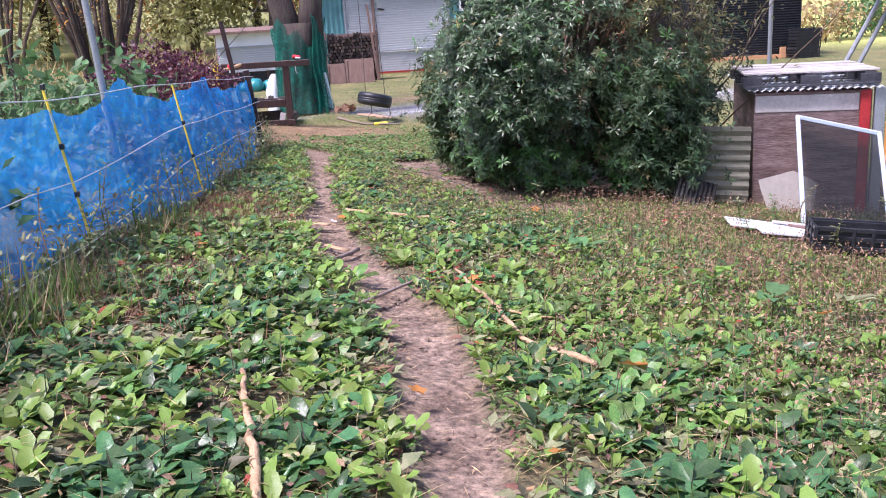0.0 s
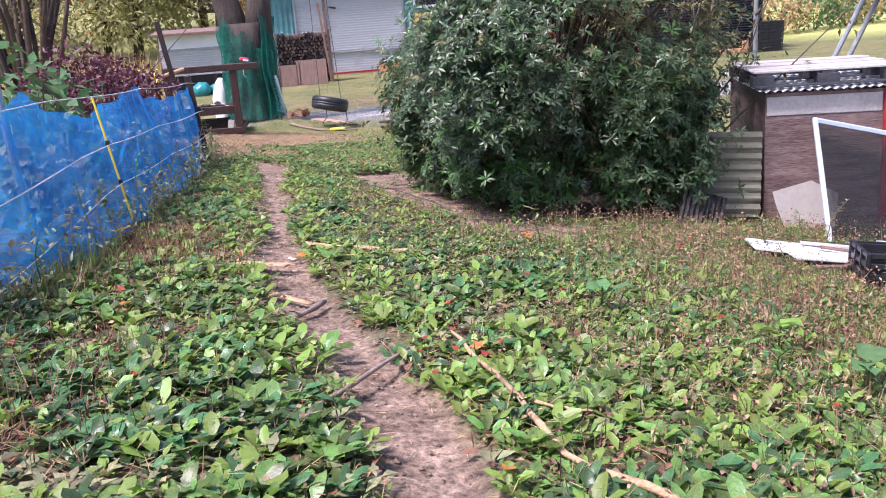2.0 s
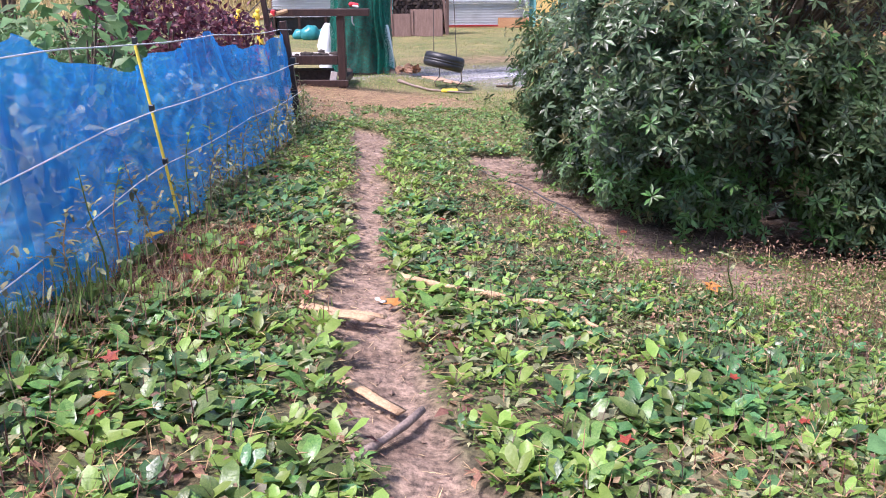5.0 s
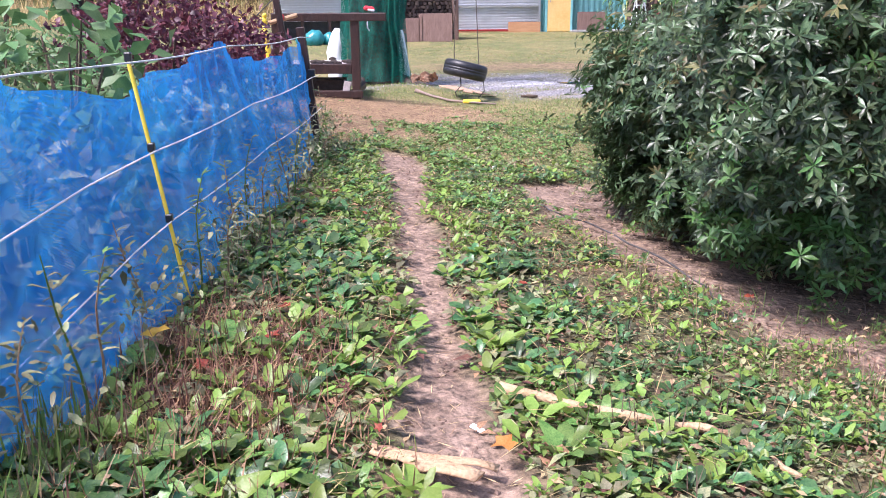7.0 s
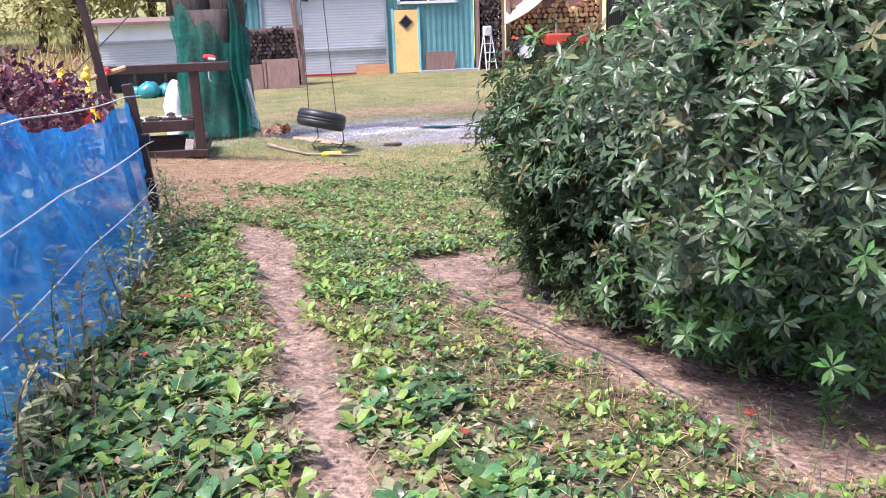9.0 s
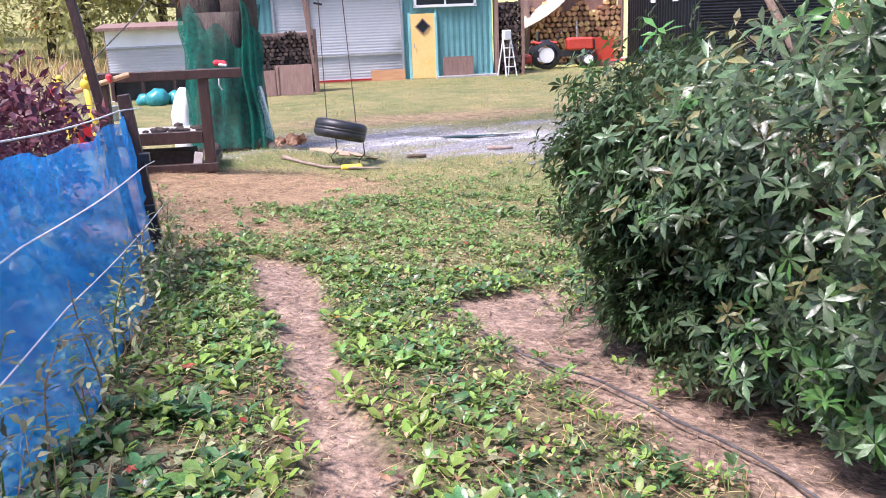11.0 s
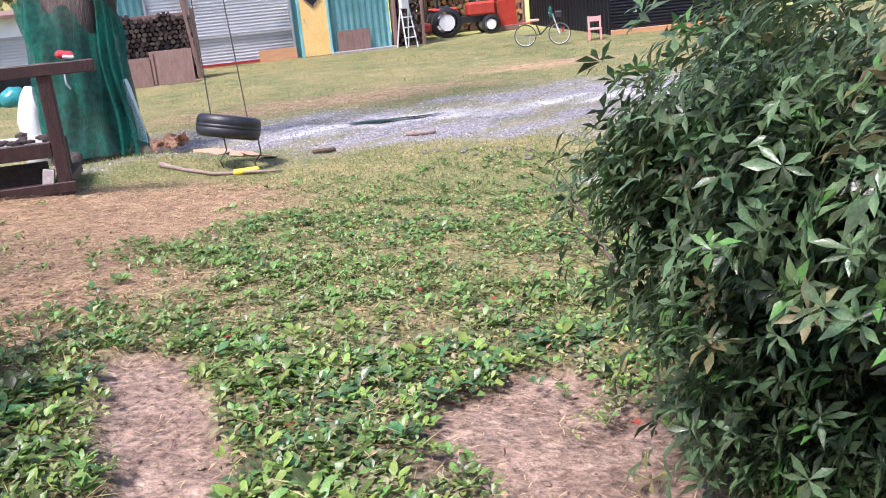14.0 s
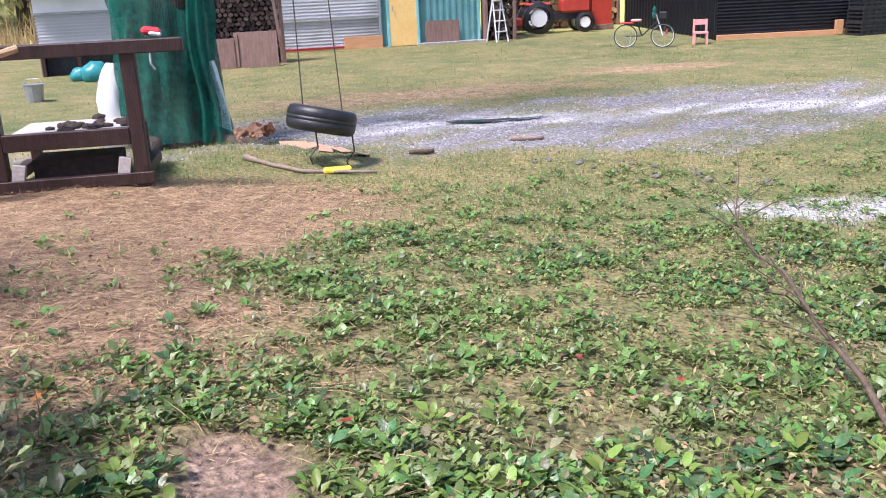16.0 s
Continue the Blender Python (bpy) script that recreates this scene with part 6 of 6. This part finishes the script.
def lawn_cover(x, y):
    soil, mulch, gravel, glare_grit, lawn = masks(x, y)
    return lawn * (1 - 0.94 * mulch) * (1 - soil) * (1 - 0.92 * gravel) * (1 - glare_grit) * (0.3 + 0.7 * patchy(x, y, 1.3, 3.0))


lawn_weed = lambda x, y: np.clip((lawn_cover(x, y) + 0.35 * weed_cover(x, y)) * 2.0, 0, 1) * (1 - 0.85 * smooth(13.5, 16.8, y)) * (0.2 + 0.8 * patchy(x, y, 5.5, 1.4))
x, y = spread(17000, -2, 6.5, 9.8, 17.0, lawn_weed)
rosettes("lawn_weeds", x, y, 6, 0.03, 0.09, 0.58, "plantain", "short green broad-leaved weeds in the lawn", up=(0.4, 1.8), droop=0.35, detail=2)
x, y = spread(4500, -2, 6.5, 9.8, 15.5, lambda x, y: lawn_weed(x, y) * patchy(x, y, 2.1, 6.6))
rosettes("dark_lawn_weeds", x, y, 6, 0.035, 0.09, 0.55, "plantain_deep", "dark green broad-leaved weeds in the lawn", up=(0.4, 1.8), droop=0.35, detail=2)
x, y = spread(30000, -2, 6.5, 9.8, 17.5, lawn_weed)
rosettes("yellowing_lawn_weeds", x, y, 5, 0.02, 0.055, 0.6, "lawn_leaf", "short yellowing weeds mixed through the lawn", up=(0.3, 1.6), detail=1)
x, y = spread(60000, -3, 9, 11, 20, lambda x, y: lawn_cover(x, y))
scatter_blades("lawn_grass", x, y, rng.uniform(0.025, 0.06, len(x)), "grass", "short yellowing lawn grass", 1.2, 0.006)
x, y = spread(36000, -6, 16, 20, 34, lambda x, y: lawn_cover(x, y))
scatter_blades("yard_grass", x, y, rng.uniform(0.015, 0.05, len(x)), "grass", "thin worn grass of the yard", 2.2, 0.012)
x, y = spread(40000, -3, 9, 10, 33, lambda x, y: lawn_cover(x, y) * 0.9)
scatter_blades("dry_lawn_grass", x, y, rng.uniform(0.02, 0.05, len(x)), "reed", "dry straw-coloured grass in the lawn", 1.4, 0.008)
x, y = spread(26000, -1.7, 5, 0.4, 13, lambda x, y: weed_cover(x, y) * (0.2 + 0.8 * np.exp(-((to_line(x, y, PATH) - 0.28) / 0.16) ** 2)) * (0.2 + 0.8 * patchy(x, y, 2.0, 5.1)))
scatter_blades("path_grass", x, y, rng.uniform(0.03, 0.09, len(x)), "grass", "short grass tufts along the path", 0.9, 0.005)
x, y = spread(14000, 0.5, 6, 1.5, 8.6, lambda x, y: weed_cover(x, y) * smooth(0.4, 2.0, x) * (0.15 + 0.85 * patchy(x, y, 2.6, 4.0)))
scatter_blades("dry_weed_stalks", x, y, rng.uniform(0.04, 0.17, len(x)), "dry_weed", "dry brown seeding weed stalks by the hutch", 1.6, 0.004, category="weeds")
x, y = spread(6000, -1.5, 2.0, 0.5, 9, lambda x, y: rich(x, y))
scatter_blades("seed_spikes", x, y, rng.uniform(0.06, 0.17, len(x)), "twig", "thin dark seed spikes standing over the plantain", 0.6, 0.0045, category="weeds")
x, y = spread(7000, -1.5, 2.4, 0.5, 10, lambda x, y: weed_cover(x, y) * (0.2 + 0.8 * patchy(x, y, 4.4, 7.7)))
rosettes("dead_broad_leaves", x, y, 2, 0.03, 0.075, 0.5, "rust_weed", "withered brown leaves curled among the plantain", up=(-0.05, 0.5), detail=2)
x, y = spread(4500, -1.6, -0.7, 1.0, 12, lambda x, y: weed_cover(x, y) * np.exp(-((x - fence_x(y) - 0.12) / 0.18) ** 2) * patchy(x, y, 2.9, 1.0))
scatter_blades("fence_stalks", x, y, rng.uniform(0.06, 0.32, len(x)), "dry_weed", "dry stalks and dead weeds along the net fence", 0.9, 0.005, category="weeds")
x, y = spread(5500, 0.9, 5.5, 2.0, 8.4, lambda x, y: weed_cover(x, y) * smooth(0.6, 2.2, x) * (0.2 + 0.8 * patchy(x, y, 1.7, 8.1)))
k = np.repeat(np.arange(len(x)), 6)
d = unit(rng.normal(size=(len(k), 3)))
base = np.stack([x[k], y[k], land(x[k], y[k]) + rng.uniform(0.03, 0.14, len(k))], 1) + d * 0.025
tagged(leaves("seed_heads", base, d, unit(d + [0, 0, 1.0]), rng.uniform(0.012, 0.03, len(k)), rng.uniform(0.008, 0.016, len(k)), "seed_pink", detail=1), "withered pinkish seed heads on the tall weeds", "weeds", kind="stuff")
x, y = spread(46000, -3.2, 1.6, 11, 17.8, lambda x, y: masks(x, y)[1])
n = len(x)
a = rng.random(n) * 6.28
tagged(leaves("straw_mulch", np.stack([x, y, land(x, y) + rng.uniform(0.003, 0.02, n)], 1), np.stack([np.cos(a), np.sin(a), rng.normal(size=n) * 0.12], 1), np.tile([0, 0, 1.0], (n, 1)), rng.uniform(0.06, 0.2, n), rng.uniform(0.003, 0.006, n), "dry_grass", droop=0.0, detail=1), "loose brown straw mulch strewn on the ground", "straw", kind="stuff")
x, y = spread(11000, -0.9, 2.6, 1, 12.5, lambda x, y: masks(x, y)[0])
n = len(x)
a = rng.random(n) * 6.28
tagged(leaves("path_straw", np.stack([x, y, land(x, y) - 0.025 + rng.uniform(0.0, 0.008, n)], 1), np.stack([np.cos(a), np.sin(a), rng.normal(size=n) * 0.05], 1), np.tile([0, 0, 1.0], (n, 1)), rng.uniform(0.02, 0.1, n), rng.uniform(0.002, 0.005, n), "dry_grass", droop=0.0, detail=1), "bits of straw and chaff on the soil path", "straw", kind="stuff")


def pebbles(name, x, y, lo, hi, material, label, lift=0.0):
    n = len(x)
    octa = np.array([[1, 0, 0], [0, 1, 0], [-1, 0, 0], [0, -1, 0], [0, 0, 0.7], [0, 0, -0.6]])
    s = rng.uniform(lo, hi, (n, 1, 1)) * rng.uniform(0.6, 1.3, (n, 6, 1))
    a = rng.random(n) * 6.28
    rot = np.stack([np.stack([np.cos(a), -np.sin(a), 0 * a], 1), np.stack([np.sin(a), np.cos(a), 0 * a], 1), np.stack([0 * a, 0 * a, 0 * a + 1], 1)], 1)
    v = np.einsum("nij,kj->nki", rot, octa) * s + np.stack([x, y, land(x, y) + 0.3 * lo + lift], 1)[:, None]
    f = np.array([[0, 1, 4], [1, 2, 4], [2, 3, 4], [3, 0, 4], [1, 0, 5], [2, 1, 5], [3, 2, 5], [0, 3, 5]])
    faces = (f[None] + 6 * np.arange(n)[:, None, None]).reshape(-1, 3)
    tagged(mesh_object(name, v.reshape(-1, 3).tolist(), faces.tolist(), M[material]), label, "gravel", kind="stuff")


x, y = spread(20000, -2, 11, 17, 23, lambda x, y: masks(x, y)[2])
pebbles("gravel", x, y, 0.006, 0.022, "stone", "loose grey gravel over the yard track")
x, y = spread(1500, 2.4, 6.2, 14.7, 16, lambda x, y: masks(x, y)[3])
pebbles("pale_gravel", x, y, 0.008, 0.025, "stone", "pale stones washed into a bare patch")


x, y = spread(17000, -1.5, 5.2, 0.5, 14, lambda x, y: weed_cover(x, y))
n = len(x)
a = rng.random(n) * 6.28
tagged(leaves("loose_straw", np.stack([x, y, land(x, y) + rng.uniform(0.015, 0.075, n)], 1), np.stack([np.cos(a), np.sin(a), rng.normal(size=n) * 0.3], 1), np.tile([0, 0, 1.0], (n, 1)), rng.uniform(0.03, 0.14, n), rng.uniform(0.002, 0.0045, n), "reed", droop=0.05, detail=1), "loose pale straw lying through the weeds", "straw", kind="stuff")
n = 9000
g = rng.normal(size=(n, 2)) * [0.26, 0.5]
spot = np.minimum(rng.integers(0, 9, n) % 5, 3) * (rng.random(n) < 0.75)
cx, cy = np.array([-1.02, -1.1, 1.6, 2.4])[spot] + g[:, 0] * np.where(spot > 1, 2.2, 1), np.array([6.6, 4.3, 4.2, 5.2])[spot] + g[:, 1] * np.where(spot > 1, 1.4, 1)
ok = weed_cover(cx, cy) > 0.2
scatter_blades("dead_weed_tangle", cx[ok], cy[ok], rng.uniform(0.05, 0.16, ok.sum()), "rust_weed", "tangle of dead reddish-brown weeds", 2.5, 0.005, category="weeds")
n = 420
cy = rng.uniform(1.5, 11.8, n)
cx = fence_x(cy) + 0.1 + rng.random(n) * 0.22
k = np.repeat(np.arange(n), 4)
d = unit(rng.normal(size=(len(k), 3)))
base = np.stack([cx[k], cy[k], land(cx[k], cy[k]) + rng.uniform(0.05, 0.34, len(k))], 1) + d * 0.03
tagged(leaves("fence_weed_leaves", base, d, unit(d + [0, 0, 1.0]), rng.uniform(0.02, 0.055, len(k)), rng.uniform(0.01, 0.025, len(k)), "plantain_pale"), "small leaves of straggling weeds along the fence", "weeds", kind="stuff")


x, y = spread(34000, -1.5, 5.4, 0.5, 15, lambda x, y: np.clip(weed_cover(x, y) * (0.35 + 0.65 * smooth(0.2, 1.6, x)) + 0.25 * masks(x, y)[4], 0, 1))
n = len(x)
d = unit(rng.normal(size=(n, 3)) * [1, 1, 0.35])
tagged(leaves("leaf_litter", np.stack([x, y, land(x, y) + rng.uniform(0.015, 0.075, n)], 1), d, unit(rng.normal(size=(n, 3)) * 0.5 + [0, 0, 1.0]), rng.uniform(0.014, 0.042, n), rng.uniform(0.008, 0.022, n), "dry_weed", detail=1), "withered brown leaves scattered through the weeds", "leaf litter", kind="stuff")


x, y = spread(9000, -0.9, 2.6, 0.8, 12.5, lambda x, y: masks(x, y)[0])
pebbles("soil_clods", x, y, 0.003, 0.015, "clod", "small clods and crumbs on the bare soil", -0.035)


bm = bmesh.new()
rim = []
for k in range(28):
    q = 2 * math.pi * k / 28
    f = 1 + 0.25 * math.sin(3 * q + 1) + 0.15 * math.sin(7 * q)
    rim.append(bm.verts.new((2.75 + 0.62 * f * math.cos(q), 20.1 + 0.11 * f * math.sin(q) - 0.1 * math.cos(q), ground_z(2.75, 20.1) + 0.022)))
bm.faces.new(rim)
tagged(part("puddle", bm, "dark_glass"), "shallow dark puddle on the wet gravel track", "puddle", kind="structure")
for k in range(22):
    u = k / 21
    x, y = 2.5 + 1.7 * u + 0.12 * math.sin(5 * k), 17.6 - 1.6 * u + 0.22 * math.sin(3.3 * k)
    bm = bmesh.new()
    bmesh.ops.create_icosphere(bm, subdivisions=2, radius=0.014 + 0.02 * abs(math.sin(7 * k)))
    for v in bm.verts:
        v.co = Vector((v.co.x * 1.2, v.co.y, v.co.z * 0.75)) * (1 + 0.5 * noise.noise(v.co * 22 + Vector((k, 0, 0))))
    ob = part("edge_stone", bm, "edge_rock", None, "")
    ob.location = (x, y, ground_z(x, y) + 0.008)
    tagged(ob, "rough grey stone half sunk in the yard grass", "stone", "edge stones")


for gx, gy, gh in ((-1.42, 3.55, 0.42), (-1.3, 4.0, 0.34), (-1.46, 3.1, 0.4), (-1.35, 5.6, 0.26), (-1.28, 6.1, 0.24)):
    n = 90
    x, y = gx + rng.normal(size=n) * 0.07, gy + rng.normal(size=n) * 0.1
    scatter_blades("grass_clump", x, y, rng.uniform(0.4, 1.0, n) * gh, "grass", "tall grass clump with green blades at the fence foot", 0.7, 0.007)
    x, y = gx + rng.normal(size=n) * 0.12, gy + rng.normal(size=n) * 0.16
    scatter_blades("dry_grass_clump", x, y, rng.uniform(0.3, 1.0, n) * gh, "dry_weed", "dry brown grass stalks at the fence foot", 1.6, 0.005)


# fallen sticks and branches
def stick(name, pts, r0, r1, material, label, lift=0.02, category="stick"):
    q = []
    for i, (a, b) in enumerate(zip(pts, pts[1:])):
        for s in range(4):
            u = s / 4
            px_, py_ = a[0] * (1 - u) + b[0] * u, a[1] * (1 - u) + b[1] * u
            q.append((px_, py_))
    q.append(pts[-1])
    rnd = random.Random(len(name) + int(100 * pts[0][1]))
    line = [Vector((x + rnd.uniform(-0.008, 0.008), y + rnd.uniform(-0.008, 0.008), ground_z(x, y) + lift + rnd.uniform(-0.004, 0.006))) for x, y in q]
    n = len(line)
    bm = btube(line, [(r0 + (r1 - r0) * i / (n - 1)) * rnd.uniform(0.8, 1.2) for i in range(n)], 7)
    if name == "wood_strip":
        bm.verts.index_update()
        for v in bm.verts:
            c = line[min(v.index // 7, n - 1)]
            v.co = Vector((c.x + 1.7 * (v.co.x - c.x), c.y + 1.7 * (v.co.y - c.y), c.z + 0.35 * (v.co.z - c.z)))
    ob = part(name, bm, material, None, "", True)
    return tagged(ob, label, category, "fallen sticks")


stick("fallen_branch", [(0.50, 4.72), (0.53, 4.45), (0.60, 3.9), (0.62, 3.45), (0.84, 3.12)], 0.008, 0.013, "straw_stick", "crooked peeled branch lying in the weeds", 0.045)
stick("fallen_branch", [(0.60, 3.9), (0.7, 3.8), (0.82, 3.76)], 0.008, 0.004, "straw_stick", "short side branch lying in the weeds", 0.045)
stick("fallen_stick", [(-0.2, 3.78), (-0.05, 4.0), (0.28, 4.52)], 0.006, 0.010, "grey_stick", "thin grey stick lying across the path", 0.03)
stick("fallen_stick", [(-0.24, 5.0), (-0.03, 5.38)], 0.015, 0.012, "grey_stick", "short grey stick on the soil path", 0.005)
stick("wood_strip", [(-0.34, 5.64), (-0.1, 5.37)], 0.015, 0.012, "straw_stick", "flat strip of torn pale bark on the path", 0.0)
stick("wood_strip", [(-0.43, 6.27), (-0.16, 6.22)], 0.013, 0.01, "straw_stick", "flat strip of torn pale bark on the path", 0.01)
stick("wood_strip", [(0.02, 6.75), (0.2, 6.6)], 0.012, 0.01, "straw_stick", "flat strip of torn pale bark on the path", 0.02)
stick("fallen_branch", [(-0.46, 3.0), (-0.42, 2.75), (-0.38, 2.5), (-0.34, 2.2), (-0.3, 1.9)], 0.011, 0.015, "straw_stick", "knotty peeled branch among the weeds", 0.05)
stick("fallen_branch", [(-0.12, 6.73), (0.26, 6.57), (0.5, 6.54), (0.6, 6.5), (0.69, 6.25)], 0.02, 0.009, "straw_stick", "long curved peeled branch beside the path", 0.03)
stick("wood_strip", [(-0.5, 6.26), (-0.36, 6.2), (-0.22, 6.14)], 0.018, 0.022, "straw_stick", "torn pale wood strip beside the path", 0.02)
stick("garden_hose", [(0.45, 10.25), (0.49, 10.1), (0.62, 9.8), (0.80, 9.5), (1.02, 8.8), (1.1, 8.3), (1.02, 7.75)], 0.006, 0.006, "hose", "dark grey garden hose half buried in the soil", 0.0, "hose")
def bare_branch():
    t = thing("bare_branch", "long bare grey branch with thin twigs lying on the lawn", "branch", (0, 0, 0))
    rnd = random.Random(9)
    line = []
    for k, (x, y, z) in enumerate(((1.6, 11.5, 0.03), (1.78, 11.9, 0.1), (1.95, 12.4, 0.16), (2.12, 12.95, 0.24), (2.33, 13.45, 0.22), (2.5, 13.95, 0.28), (2.78, 14.5, 0.3), (3.0, 15.1, 0.38))):
        line.append(Vector((x + rnd.uniform(-0.03, 0.03), y, ground_z(x, y) + z)))
    part("bough", btube(line, [0.014, 0.013, 0.011, 0.009, 0.007, 0.005, 0.004, 0.003], 7), "twig", t, "", True)
    for k in range(16):
        p = line[rnd.randrange(1, 7)].lerp(line[rnd.randrange(1, 7)], 0.15)
        q = p + Vector((rnd.uniform(-0.35, 0.4), rnd.uniform(-0.1, 0.5), rnd.uniform(-0.02, 0.35)))
        part("twig", btube([p, (p + q) / 2 + Vector((0.02, 0, 0.03)), q], [0.005, 0.004, 0.002], 5), "twig", t)


bare_branch()
stick("fallen_stick", [(-0.3, 18.2), (0.2, 17.8), (0.9, 17.6)], 0.03, 0.015, "grey_stick", "grey branch on the ground under the swing", 0.02)
stick("dark_log", [(1.38, 18.35), (1.64, 18.37)], 0.026, 0.022, "twig", "short dark piece of wood on the grass", 0.03)
stick("fallen_stick", [(2.6, 18.7), (2.95, 18.62)], 0.03, 0.025, "grey_stick", "short grey stick on the grass", 0.02)
feather = part("white_scrap", bbox((0, 0, 0.008), (0.05, 0.02, 0.01), (5, 8, 0), 0.003), "white_plastic")
feather.matrix_world = pose(-0.2, 6.5, ground_z(-0.2, 6.5) - 0.02, 0, 0, -40)
tagged(feather, "crumpled white scrap on the soil path", "scrap")


# fallen autumn leaves, each a thing of its own
def fallen_leaf(x, y, material, size, label, lift):
    bm = bmesh.new()
    pts = []
    for k in range(10):
        a = 2 * math.pi * k / 10
        rr = size * (1.0 if k % 2 == 0 else 0.55) * random.uniform(0.8, 1.15)
        pts.append(bm.verts.new((rr * math.cos(a), rr * math.sin(a), size * 0.35 * random.uniform(0, 1))))
    c = bm.verts.new((0, 0, 0))
    for k in range(10):
        bm.faces.new((c, pts[k], pts[(k + 1) % 10]))
    ob = part("fallen_leaf", bm, material, None, "", True)
    ob.matrix_world = pose(x, y, ground_z(x, y) + lift, random.uniform(-25, 25), random.uniform(-25, 25), random.uniform(0, 360))
    tagged(ob, label, "leaf", "fallen leaves")


random.seed(5)
for k in range(64):
    x, y = random.uniform(-1.3, 2.6), random.uniform(1.2, 12.5)
    if math.hypot((x - 2.42) / 1.3, (y - 9.15) / 1.4) < 1:
        continue
    if k % 5 == 0:
        fallen_leaf(x, y, "orange_leaf", random.uniform(0.03, 0.05), "orange fallen autumn leaf among the weeds", 0.05)
    else:
        fallen_leaf(x, y, "red_leaf", random.uniform(0.018, 0.035), "small red fallen autumn leaf among the weeds", 0.05)
for k in range(14):
    fallen_leaf(0.5 + random.gauss(0, 0.12), 4.5 + random.gauss(0, 0.22), "red_leaf", random.uniform(0.015, 0.03), "small red fallen autumn leaf among the weeds", 0.05)
fallen_leaf(-1.2, 6.72, "yellow_leaf", 0.05, "bright yellow fallen leaf by the fence", 0.13)
fallen_leaf(0.98, 3.05, "orange_leaf", 0.06, "bright orange fallen leaf among the weeds", 0.07)
for x, y, m in ((1.95, 3.95, "garden_leaf"), (1.84, 4.4, "lime_leaf"), (2.3, 3.9, "plantain_pale"), (2.1, 3.3, "lime_leaf"), (3.1, 4.6, "garden_leaf"), (1.3, 5.1, "garden_leaf"), (2.9, 3.6, "lime_leaf")):
    t = thing("large_weed", "weed with a few large broad leaves", "weed", (x, y, ground_z(x, y)))
    part("stalk", btube([(0, 0, 0), (0.01, 0, 0.14)], 0.005, 5), "grass", t)
    n = 4
    a = rng.random(n) * 6.28
    leaves("leaf", np.tile([0.01, 0, 0.12], (n, 1)) + rng.normal(size=(n, 3)) * 0.012, np.stack([np.cos(a), np.sin(a), 0.5 * np.ones(n)], 1), np.stack([-np.cos(a) * 0.5, -np.sin(a) * 0.5, np.ones(n)], 1), rng.uniform(0.09, 0.16, n), rng.uniform(0.06, 0.1, n), m, t, droop=0.3)
